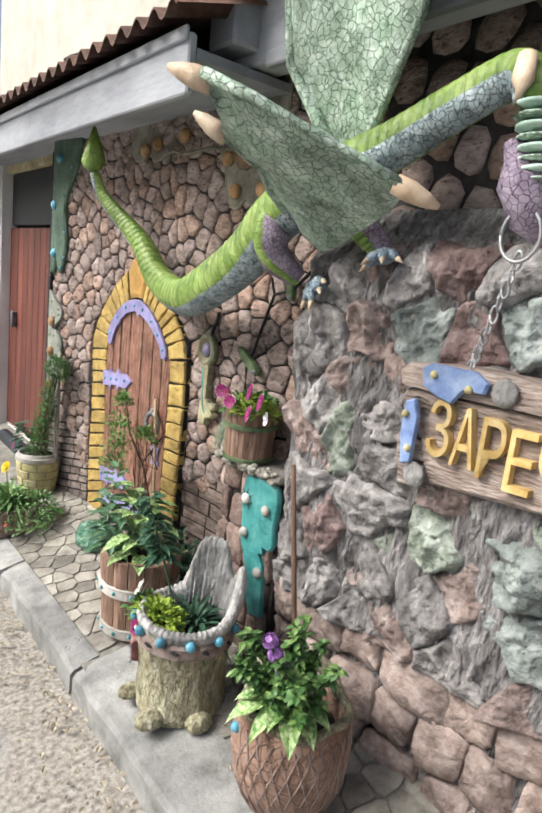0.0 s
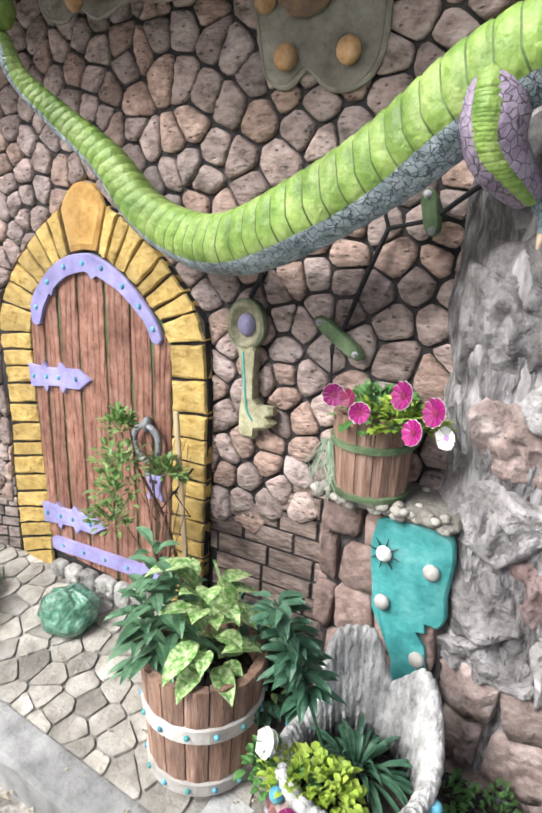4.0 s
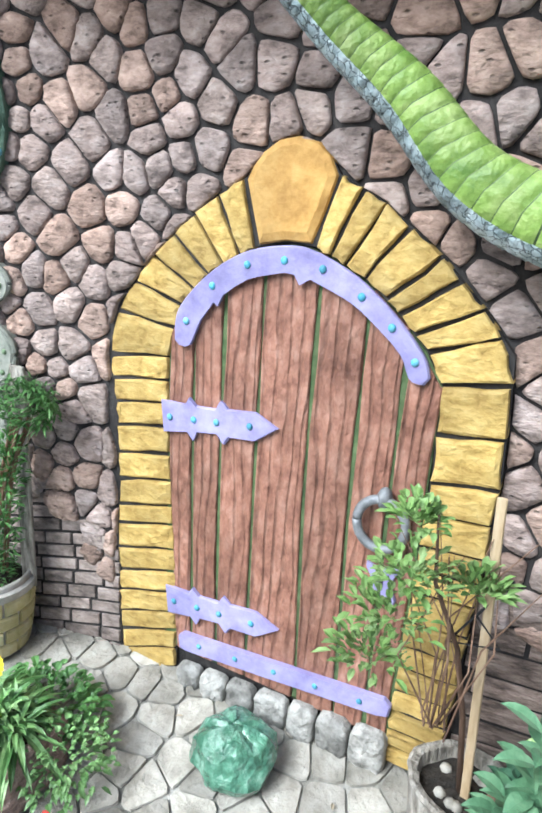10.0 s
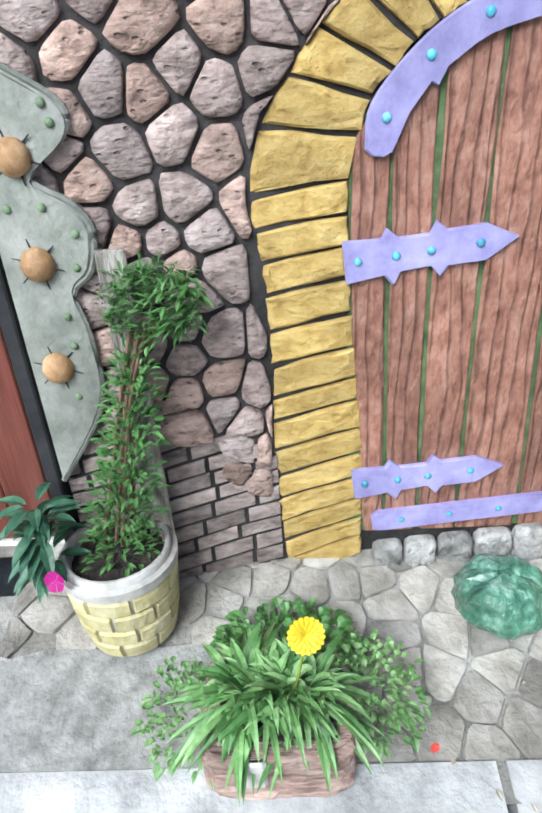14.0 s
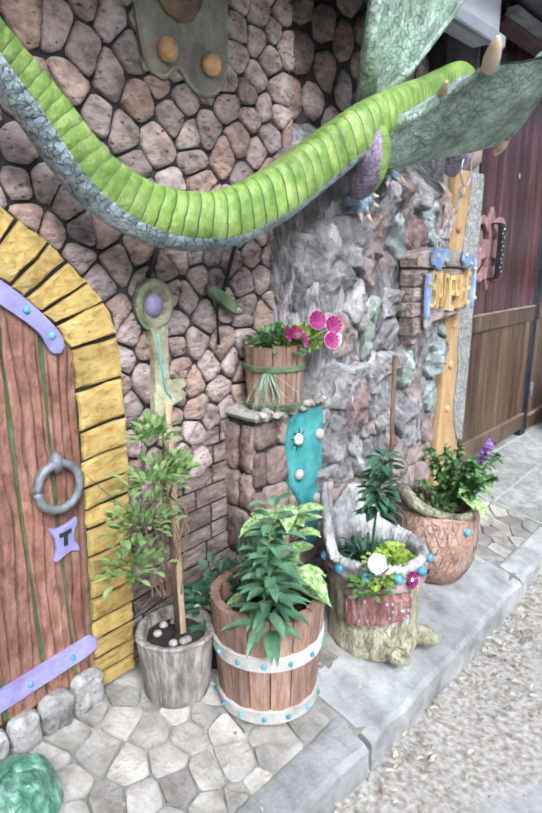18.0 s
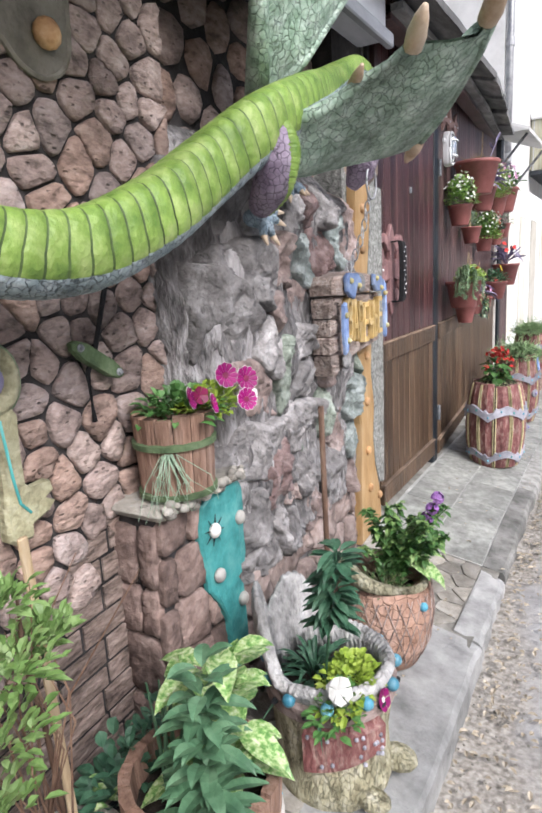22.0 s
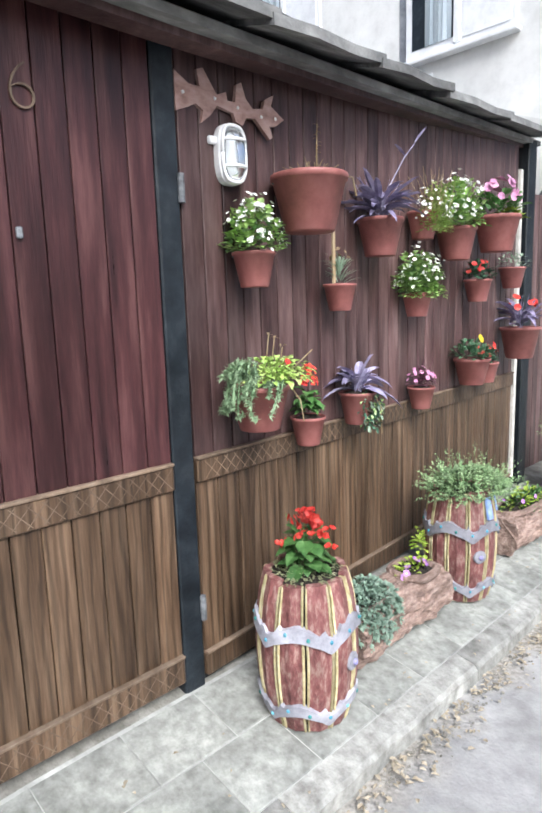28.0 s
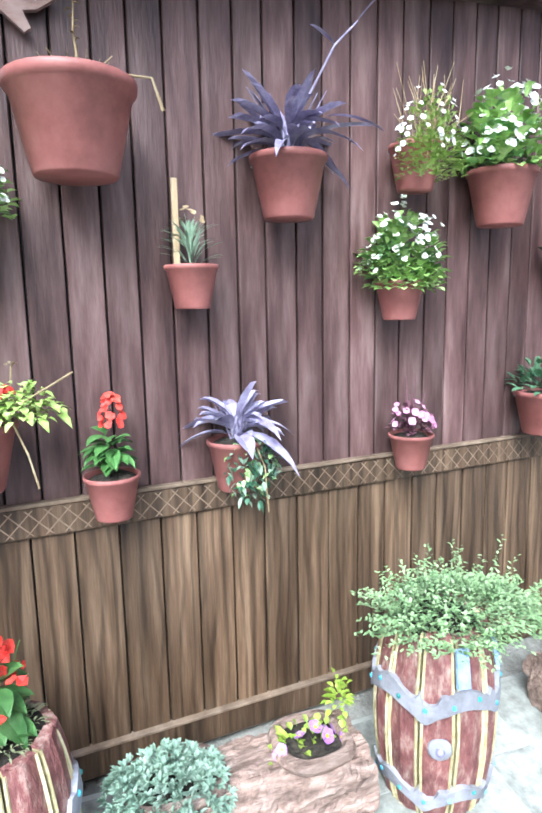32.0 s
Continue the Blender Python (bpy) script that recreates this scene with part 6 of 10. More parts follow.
y = -0.695
while y > -3.48:
    w = rg.uniform(0.082, 0.094)
    b = max(y - w, -3.49)
    board(b + 0.003, y - 0.003, 1.15, 2.72, M_GATE, gate2)
    y = b
y = -0.695
while y > -3.48:
    w = rg.uniform(0.098, 0.112)
    b = max(y - w, -3.49)
    board(b + 0.0025, y - 0.0025, 0.43, 1.07, M_GATELOW, gate2)
    y = b
rail(-3.49, -0.695, 1.065, 1.148, M_GATELOW, gate2)
rail(-3.49, -0.695, 0.335, 0.42, M_GATELOW, gate2, lattice=False)
# shade between the fence boards, coloured onto a near-black backing
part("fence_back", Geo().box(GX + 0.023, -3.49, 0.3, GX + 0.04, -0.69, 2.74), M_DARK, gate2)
part("end_strip", Geo().box(GX - 0.02, -3.53, 0.4, GX + 0.05, -3.492, 2.5, 0.004), M_BAND, gate2, "pale end strip")
tagged(make("gate_post", Geo().box(GX + 0.17, -3.8, 0.2, GX + 0.27, -3.68, 2.7, 0.006), M_POST), "slim blue-black post at the end of the fence", "post", kind="structure")
gate3 = tagged(new("gate_3"), "dark brown plank gate of the next yard, closed", "gate", kind="structure")
for i in range(14):
    board(-4.9 + 0.085 * i, -4.9 + 0.085 * i + 0.081, 0.35, 2.4, M_GATE, gate3, x=GX + 0.28)

# ---- roofs ----
eave = tagged(new("roof_gate"), "weathered grey roof sheets and beam above the gates", "roof", kind="structure")
rg = random.Random(50)
def eave_at(y):
    f = max(0.0, (-0.9 - y) / 3.1)
    return 1.36 + 0.39 * f, 2.485 + 0.24 * f


for y0, y1, dx, z0, z1, mat, nm in ((0.5, -3.9, 0.14, -0.05, 0.03, M_GATE, "beam"), (0.5, -3.9, 0.09, -0.028, 0.0, M_GREYROOF, "beam_front")):
    rings = []
    for y in np.linspace(y0, y1, 5):
        ex, ez = eave_at(y)
        rings.append([(ex + dx, y, ez + z0), (ex + dx, y, ez + z1), (ex + dx + 0.08, y, ez + z1), (ex + dx + 0.08, y, ez + z0)])
    part(nm, Geo().loft(rings), mat, eave)
y = 0.55
while y > -3.5:
    w = rg.uniform(0.62, 0.85)
    d, dz = rg.uniform(-0.02, 0.02), rg.uniform(-0.006, 0.006)
    rings = []
    for s_ in (0.0, 0.35, 0.7, 1.06):
        yy = max(y - w * s_, -4.02 - 0.01 * s_)
        ex, ez = eave_at(yy)
        sag = 0.006 * math.sin(s_ * 9 + y)
        rings.append([(ex + d, yy, ez + dz + sag + s_ * 0.012), (ex + d, yy, ez + 0.035 + dz + sag + s_ * 0.012), (2.6, yy, 2.88 + dz), (2.6, yy, 2.85 + dz)])
    part("roof_sheet", Geo().loft(rings), M_GREYROOF, eave)
    y -= w
roof = tagged(new("roof_main"), "rusty corrugated roof with a pale painted fascia over the stone wall", "roof", kind="structure")
part("fascia", Geo().box(1.25, 2.0, 2.19, 1.28, 7.0, 2.37, 0.006), M_ROOFWHITE, roof)
part("fascia_lip", Geo().box(1.235, 2.0, 2.345, 1.25, 7.0, 2.385, 0.004), M_ROOFWHITE, roof)
part("soffit", Geo().box(1.28, 2.0, 2.3, 1.75, 7.0, 2.33), M_ROOFWHITE, roof)
g = Geo()
prof = []
yy = 1.95
while yy < 7.0:
    prof.append(yy)
    yy += 0.0145
lo = [(1.17, y, 2.41 + 0.022 * math.sin((y - 1.95) * 2 * math.pi / 0.116)) for y in prof]
hi = [(2.9, y, 2.95 + 0.022 * math.sin((y - 1.95) * 2 * math.pi / 0.116)) for y in prof]
g.add(lo + hi + [(x, y, z - 0.007) for x, y, z in lo], [(i, i + 1, len(prof) + i + 1, len(prof) + i) for i in range(len(prof) - 1)] + [(2 * len(prof) + i, 2 * len(prof) + i + 1, i + 1, i) for i in range(len(prof) - 1)])
part("corrugated_sheet", g, M_RUST, roof, smooth=True)
gut = tagged(new("roof_gutter"), "pale boxed gutter and eaves above the rocks", "gutter", kind="structure")
part("gutter_box", Geo().box(1.5, 0.55, 2.34, 1.62, 2.12, 2.56, 0.01), M_ROOFWHITE, gut)
part("gutter_lip", Geo().box(1.47, 0.55, 2.31, 1.5, 1.9, 2.36, 0.006), M_ROOFWHITE, gut)
part("gutter_end", Geo().box(1.4, 1.98, 2.38, 1.6, 2.14, 2.56, 0.012), M_ROOFWHITE, gut)
part("eaves_sheet", Geo().box(1.26, 0.5, 2.6, 2.6, 2.2, 2.63, 0.004), M_GREYROOF, gut)

# ---- houses beyond ----
house = tagged(new("house_behind"), "white rendered house with a plastic window behind the gates", "house", kind="structure")
part("house_wall", Geo().box(2.2, -10.5, 0, 8, -6.0, 9), M_HOUSE, house)
part("yard_wall", Geo().box(2.9, -6.0, 0, 3.1, 1.2, 3.2), M_HOUSE, house)
part("house_wall", Geo().box(3.4, 1.2, 0, 8, 12, 7), M_CREAM, house)
part("cornice", Geo().box(3.35, 5.6, 3.9, 3.4, 12, 3.97, 0.01), M_PVC, house)


def window(x0, x1, z0, z1, y, parent):
    w = part("window", Geo().box(x0, y - 0.05, z0, x1, y + 0.03, z1, 0.01), M_PVC, parent, "white plastic window with a drawn curtain")
    mid = (x0 + x1) / 2 - 0.02
    part("reveal", Geo().box(x1, y - 0.05, z0, x1 + 0.1, y + 0.005, z1), M_PIPE, w)
    part("glass_shade", Geo().box(mid + 0.07, y + 0.031, z0 + 0.12, x1 - 0.09, y + 0.034, z1 - 0.08), M_POST, w)
    n = int((x1 - mid - 0.3) / 0.055)
    for k in range(n):
        xx = mid + 0.09 + k * 0.055
        part("curtain", Geo().box(xx, y + 0.036, z0 + 0.12, xx + 0.05, y + 0.042 + 0.006 * (k % 2), z1 - 0.08), M_CURTAIN, w)
    part("sash", Geo().box(x0 + 0.06, y + 0.03, z0 + 0.08, mid - 0.04, y + 0.042, z1 - 0.05, 0.004), M_PVC, w)
    part("mullion", Geo().box(mid - 0.02, y + 0.02, z0 + 0.05, mid + 0.06, y + 0.06, z1 - 0.04, 0.008), M_PVC, w)
    part("sill", Geo().box(x0 - 0.04, y, z0 - 0.05, x1 + 0.04, y + 0.12, z0, 0.01), M_PVC, w)


window(2.98, 4.3, 4.37, 6.0, -6.0, house)
window(5.6, 6.9, 4.37, 6.0, -6.0, house)
notice = part("notice_board", Geo().box(3.95, -6.0, 4.05, 4.25, -5.97, 4.2, 0.004), M_PVC, house, "small white notice board")
for zz in (4.09, 4.14):
    part("notice_line", Geo().box(4.0, -5.969, zz, 4.18, -5.966, zz + 0.02), M_REDSTAVE, notice)
dp = thing("drain_pipe", (2.14, -6.05, 0.3), "white plastic drain pipe on the house corner", "pipe")
part("pipe", Geo().lathe([(0.045, 0), (0.045, 8)], 12), M_PIPE, dp, smooth=True)
for z in (2.5, 3.9, 5.4):
    part("pipe_collar", Geo().lathe([(0.056, 0), (0.056, 0.1)], 12, (0, 0, z)), M_PIPE, dp)
house2 = tagged(new("house_down_lane"), "long cream house down the lane with a glazed balcony", "house", kind="structure")
part("house_wall", Geo().box(2.2, -30, 0, 9, -10.52, 6.9), M_HOUSE, house2)
part("eave", Geo().box(1.75, -30, 6.85, 2.4, -10.52, 6.98, 0.02), M_GREYROOF, house2)
part("gutter", Geo().tube([(1.72, -30, 6.84), (1.72, -10.5, 6.84)], 0.06, 8), M_POST, house2)
for k in range(4):
    w = part("window", Geo().box(2.15, -15.6 - 3.2 * k, 4.0, 2.22, -14.4 - 3.2 * k, 5.6, 0.02), M_PVC, house2)
    part("pane", Geo().box(2.14, -15.5 - 3.2 * k, 4.1, 2.149, -14.5 - 3.2 * k, 5.5), M_DARK, w)
    w = part("window", Geo().box(2.15, -15.6 - 3.2 * k, 1.0, 2.22, -14.6 - 3.2 * k, 2.3, 0.02), M_CREAM, house2)
    part("pane", Geo().box(2.14, -15.5 - 3.2 * k, 1.1, 2.149, -14.7 - 3.2 * k, 2.2), M_CURTAIN, w)
bal = part("balcony", Geo().box(1.45, -10.5, 2.95, 2.19, -8.5, 3.75, 0.02), M_BALCONY, house2, "olive cream boarded balcony")
part("balcony_rail", Geo().box(1.4, -10.5, 3.75, 2.19, -8.44, 3.87, 0.02), M_PVC, bal)
part("balcony_base", Geo().box(1.42, -10.5, 2.88, 2.19, -8.46, 2.95, 0.01), M_POST, bal)
for k in range(5):
    part("balcony_bar", Geo().box(1.45 + 0.17 * k, -8.5, 2.95, 1.465 + 0.17 * k, -8.488, 3.75), M_PIPE, bal)
part("balcony_post", Geo().box(1.43, -8.52, 2.0, 1.47, -8.48, 5.2, 0.005), M_POST, bal)
aw = tagged(new("awning"), "white sheet awning above the next gate", "awning", kind="structure")
part("sheet", Geo().loft([[(1.62, -5.7, 2.82), (1.62, -5.7, 2.86), (2.8, -5.7, 3.3), (2.8, -5.7, 3.26)], [(1.62, -4.15, 2.8), (1.62, -4.15, 2.84), (2.8, -4.15, 3.28), (2.8, -4.15, 3.24)]]), M_HOUSE, aw)
part("side_sheet", Geo().prism([(1.62, 2.81), (2.8, 2.81), (2.8, 3.26)], lambda u, v, w: (u, -4.15 + w, v), 0.02), M_HOUSE, aw)
for y in (-5.6, -4.3):
    part("strut", Geo().tube([(2.0, y, 2.4), (1.66, y, 2.81)], 0.015, 6), M_IRON, aw)
ac = thing("air_conditioner", (2.15, -12.6, 5.6), "white air conditioner unit on the house wall", "air conditioner")
part("case", Geo().box(-0.3, -0.45, 0, 0.05, 0.45, 0.6, 0.03), M_PVC, ac)
part("grille", Geo().box(-0.31, -0.1, 0.08, -0.3, 0.38, 0.52), M_DARK, ac)
for k in range(6):
    part("slat", Geo().box(-0.32, -0.1, 0.1 + 0.07 * k, -0.31, 0.38, 0.13 + 0.07 * k), M_PVC, ac)
arb = thing("iron_arch", (2.1, -8.2, 0.2), "bent black iron arch trellis over the pavement", "trellis")
for d in (0.0, 0.5, 1.0):
    part("bow", Geo().tube([(0.75 - 0.75 * math.cos(t), -d, 1.7 + 0.7 * math.sin(t)) for t in np.linspace(0, math.pi, 13)], 0.015, 6), M_IRON, arb)
    part("leg", Geo().tube([(1.5, -d, 0), (1.5, -d, 1.7)], 0.015, 6), M_IRON, arb)
for t in np.linspace(0.3, 2.8, 6):
    part("cross_bar", Geo().tube([(0.75 - 0.75 * math.cos(t), 0, 1.7 + 0.7 * math.sin(t)), (0.75 - 0.75 * math.cos(t), -1.0, 1.7 + 0.7 * math.sin(t))], 0.01, 5), M_IRON, arb)
wl = tagged(make("wall_lane", Geo().box(2.0, -10.5, 0.1, 2.19, -4.95, 2.5, 0.02), M_HOUSE), "low white rendered wall beside the pavement", "wall", kind="structure")
for k in range(5):
    part("recess", Geo().box(1.985, -10.2 + 1.1 * k, 0.5, 2.0, -9.6 + 1.1 * k, 2.1, 0.01), M_CREAM, wl)
trees = thing("lane_tree", (2.2, -44, 0), "dark leafy tree at the end of the lane", "tree")
part("trunk", Geo().tube([(0, 0, 0), (0.1, 0, 2), (0.0, 0.2, 4.5)], [0.3, 0.22, 0.1], 9), M_STICK, trees)
rg = random.Random(77)
g = Geo()
for _ in range(1500):
    a, e, k = rg.uniform(0, 6.28), rg.uniform(-0.6, 1.5), rg.uniform(0.4, 1.0)
    p = Vector((3.2 * k * math.cos(a) * math.cos(e), 3.2 * k * math.sin(a) * math.cos(e), 5.0 + 3.2 * k * math.sin(e)))
    g.leaf(p, (rg.uniform(-1, 1), rg.uniform(-1, 1), rg.uniform(-0.3, 0.8)), rg.uniform(0.4, 0.8), 0.35, 0.3)
part("crown", g, M_LEAFDARK, trees)
far_house = tagged(new("house_far"), "pale house closing the far end of the lane", "house", kind="structure")
part("house_wall", Geo().box(-6, -50, 0, 2.0, -46, 7.5), M_CREAM, far_house)
for k in range(4):
    w = part("window", Geo().box(-5 + 1.7 * k, -46.0, 3.6, -4.1 + 1.7 * k, -45.95, 5.2, 0.02), M_PVC, far_house)
    part("pane", Geo().box(-4.93 + 1.7 * k, -45.95, 3.7, -4.17 + 1.7 * k, -45.94, 5.1), M_POST, w)
# unseen wall, added to close the lane and shape bounced light
tagged(make("wall_opposite", Geo().box(-4.4, -14, 0, -4.1, 12, 2.2), M_CREAM), "unseen plain cream wall added across the lane for bounced light", "wall", kind="structure")

# ---- dragon statue: one mesh ----
def dragon():
    g = Geo()
    LIME, JOINT, BELLY, WING, CLAW, MAUVE, PAW, MINT = range(8)
    line = [(1.351, 2.925, 2.038), (1.388, 2.906, 1.943), (1.441, 2.819, 1.851), (1.487, 2.691, 1.746), (1.501, 2.562, 1.62), (1.503, 2.408, 1.557), (1.477, 2.235, 1.552), (1.461, 2.045, 1.621), (1.457, 1.866, 1.718),
            (1.421, 1.686, 1.832), (1.416, 1.489, 1.923), (1.444, 1.286, 2.001), (1.455, 1.111, 2.077), (1.463, 0.994, 2.12), (1.45, 0.94, 2.1), (1.44, 0.92, 2.04)]
    rad = [0.02, 0.028, 0.038, 0.05, 0.06, 0.069, 0.073, 0.075, 0.075, 0.073, 0.066, 0.056, 0.048, 0.046, 0.045, 0.042]
    pts = spline(line, 10)
    rr = [float(np.interp(i / 10, range(len(rad)), rad)) for i in range(len(pts))]
    # plates: cut the line evenly, each plate flares and ends in a dark groove
    arc = [0.0]
    for a, b in zip(pts, pts[1:]):
        arc.append(arc[-1] + (b - a).length)
    seg, s, rings, slots = 32, 0.0, [], []
    k = 0
    while s < arc[-1] - 0.005:
        r0 = float(np.interp(s, arc, rr))
        step = max(0.018, r0 * 0.56)
        cut = 0.07 if r0 < 0.066 else 0.11
        for f, grow, groove in ((0.0, 0.955, 1), (cut, 0.985, 0), (cut + 0.04, 1.004, 0), (0.5, 1.028, 0), (0.92, 1.035, 0)):
            ss = min(s + step * f, arc[-1])
            p = Vector([float(np.interp(ss, arc, [q[i] for q in pts])) for i in range(3)])
            q = Vector([float(np.interp(min(ss + 0.01, arc[-1]), arc, [w[i] for w in pts])) for i in range(3)])
            q0 = Vector([float(np.interp(max(ss - 0.01, 0), arc, [w[i] for w in pts])) for i in range(3)])
            d = (q - q0).normalized()
            side = d.cross(Vector((0, 0, 1))).normalized()
            up = side.cross(d)
            r = float(np.interp(ss, arc, rr))
            ring = []
            for a in range(seg):
                t = 2 * math.pi * a / seg
                ridge = 0.97 + 0.17 * max(0.0, math.cos(t - 0.9)) ** 10
                gr = 1.0 + (grow - 1.0) * (0.35 if p.y > 2.25 else 0.8)
                lag = -0.28 * r * max(0.0, math.sin(t))
                ring.append(p + (side * math.cos(t) + up * math.sin(t)) * (r * gr * ridge) - d * lag)
            rings.append(ring)
            slots.append(JOINT if groove else LIME)
        s += step
    base = len(g.v)
    g.v += [tuple(v) for ring in rings for v in ring]
    for i in range(len(rings) - 1):
        for a in range(seg):
            b = (a + 1) % seg
            deg = 360 * (a + 0.5) / seg
            deg = deg - 360 if deg > 180 else deg
            lowend, highend = (-105, -4) if rings[i][0].y < 1.6 else (-160, -34)
            g.f.append((base + i * seg + a, base + i * seg + b, base + (i + 1) * seg + b, base + (i + 1) * seg + a))
            g.m.append(BELLY if lowend < deg < highend else slots[i])
    # spade at the end of the tail
    spade = [(0, 0), (0.032, 0.02), (0.042, 0.05), (0.026, 0.11), (0.004, 0.195), (-0.004, 0.195), (-0.03, 0.11), (-0.042, 0.055), (-0.03, 0.02)]
    ring_a = [(1.345 - u * 1.05, 2.925 + u * 0.7, 2.03 + v) for u, v in spade]
    front = [(1.334 - u * 0.6, 2.91 + u * 0.38, 2.04 + v * 0.93) for u, v in spade]
    backr = [(1.356 - u * 0.6, 2.94 + u * 0.38, 2.04 + v * 0.93) for u, v in spade]
    g.loft([backr, ring_a, front], LIME)

    def membrane(edge, mid, thick, sub=5):
        """A skin from a rim of points to an inner point, with folds, two sided."""
        edge = [Vector(p) for p in edge]
        rim = []
        for i in range(len(edge)):
            a, b = edge[i], edge[(i + 1) % len(edge)]
            for k in range(4):
                rim.append(a.lerp(b, k / 4))
        mid = Vector(mid)
        n = (rim[0] - mid).cross(rim[len(rim) // 3] - mid).normalized()
        for sgn in (1, -1):
            vs, fs = [], []
            for j in range(sub):
                f = 1 - j / sub
                for i, p in enumerate(rim):
                    q = mid.lerp(p, f)
                    q = q + n * (sgn * thick * (0.35 if j == 0 else 1.0) + 0.012 * noise.noise(q * 9) * (1 if 0 < f < 1 else 0))
                    vs.append(q)
            vs.append(mid + n * (sgn * thick))
            m = len(rim)
            for j in range(sub - 1):
                for i in range(m):
                    fs.append((j * m + i, j * m + (i + 1) % m, (j + 1) * m + (i + 1) % m, (j + 1) * m + i))
            for i in range(m):
                fs.append(((sub - 1) * m + i, (sub - 1) * m + (i + 1) % m, len(vs) - 1))
            g.add(vs, fs, WING)
        return rim

    wing = [(0.945, 1.4, 2.055), (1.0, 1.3, 2.01), (1.08, 1.2, 1.95), (1.15, 1.12, 1.905), (1.24, 1.05, 1.855), (1.3, 1.14, 1.825), (1.37, 1.29, 1.79), (1.43, 1.43, 1.755), (1.47, 1.53, 1.745), (1.45, 1.6, 1.79),
            (1.4, 1.6, 1.84), (1.29, 1.56, 1.885), (1.22, 1.53, 1.93), (1.15, 1.53, 1.955), (1.095, 1.535, 1.985), (1.04, 1.46, 1.995), (0.985, 1.41, 2.01)]
    membrane(wing, (1.22, 1.36, 1.88), 0.011, 6)
    g.tube([wing[0], wing[1], wing[2], wing[3], wing[4]], [0.015, 0.012, 0.011, 0.011, 0.014], 8, WING)
    g.tube([wing[10], wing[11], wing[12], wing[13], wing[14]], [0.022, 0.018, 0.014, 0.012, 0.014], 8, WING)

    def thorn(a, b, r):
        a, b = Vector(a), Vector(b)
        g.tube([a, a.lerp(b, 0.35), a.lerp(b, 0.7), b], [r, r * 1.1, r * 0.8, r * 0.3], 10, CLAW)
    thorn((0.965, 1.4, 2.04), (0.91, 1.49, 2.075), 0.024)
    thorn((1.1, 1.53, 1.975), (1.05, 1.6, 2.03), 0.022)
    thorn((1.225, 1.075, 1.865), (1.285, 1.0, 1.825), 0.021)
    thorn((1.27, 1.49, 1.915), (1.2, 1.58, 1.95), 0.016)
    wing2 = [(1.52, 1.5, 1.97), (1.45, 1.37, 2.06), (1.38, 1.2, 2.27), (1.33, 1.13, 2.42), (1.3, 1.1, 2.7), (1.28, 1.4, 2.75), (1.28, 1.72, 2.7), (1.35, 1.66, 2.45), (1.39, 1.66, 2.25), (1.45, 1.6, 2.13)]
    membrane(wing2, (1.37, 1.4, 2.35), 0.012)
    g.tube([(1.53, 1.5, 1.93), wing2[9], wing2[8], wing2[7], wing2[6]], [0.035, 0.025, 0.018, 0.014, 0.012], 8, WING)
    g.tube([(1.53, 1.48, 1.95), wing2[1], wing2[2], wing2[3], wing2[4]], [0.02, 0.014, 0.012, 0.012, 0.01], 8, WING)

    def leg(pts_, r, paw, toes):
        q = spline(pts_, 6)
        n = len(q)
        for i in range(n - 1):
            f = i / (n - 1)
            rad_ = r * (1 - 0.45 * f)
            g.tube([q[i], q[i].lerp(q[i + 1], 0.8)], [rad_ * 0.96, rad_ * 1.05], 12, LIME)
            g.tube([q[i].lerp(q[i + 1], 0.75), q[i + 1]], [rad_ * 0.97, rad_ * 0.97], 12, JOINT)
        g.tube([Vector(p) + Vector((0.012, -0.02, 0)) for p in pts_], [r * 0.9, r * 0.85, r * 0.6], 10, MAUVE)
        paw = Vector(paw)
        g.ball(paw, 0.032, 12, 8, PAW, (1, 1.1, 0.8))
        for t in toes:
            t = Vector(t)
            e = paw + t * 0.062
            g.tube([paw, paw + t * 0.045 + Vector((0, 0, 0.006)), e], [0.02, 0.015, 0.01], 8, PAW)
            g.tube([e, e + t * 0.022 - Vector((0, 0, 0.008))], [0.009, 0.002], 6, CLAW)
    # thick pebbled leg with a bright ribbed strip down its front
    limb = spline([Vector((1.4, 1.672, 1.83)), Vector((1.385, 1.668, 1.79)), Vector((1.4, 1.66, 1.722)), Vector((1.47, 1.618, 1.66))], 7)
    fat = [float(np.interp(i / (len(limb) - 1), [0, 0.4, 0.75, 1], [0.045, 0.056, 0.047, 0.028])) for i in range(len(limb))]
    g.tube(limb, fat, 16, MAUVE)
    for i in range(len(limb) - 1):
        for f in (0.0, 0.5):
            run = (limb[i + 1] - limb[i]).normalized()
            out = (Vector((-1, 0, -0.1)) - run * run.dot(Vector((-1, 0, -0.1)))).normalized()
            c = limb[i].lerp(limb[i + 1], f) + out * (0.72 * fat[i])
            g.ball(c, fat[i] * 0.55, 10, 6, LIME, (0.75, 0.85, 0.42))
    paw = Vector((1.51, 1.58, 1.645))
    g.ball(paw, 0.03, 12, 8, PAW, (0.9, 1.3, 0.8))
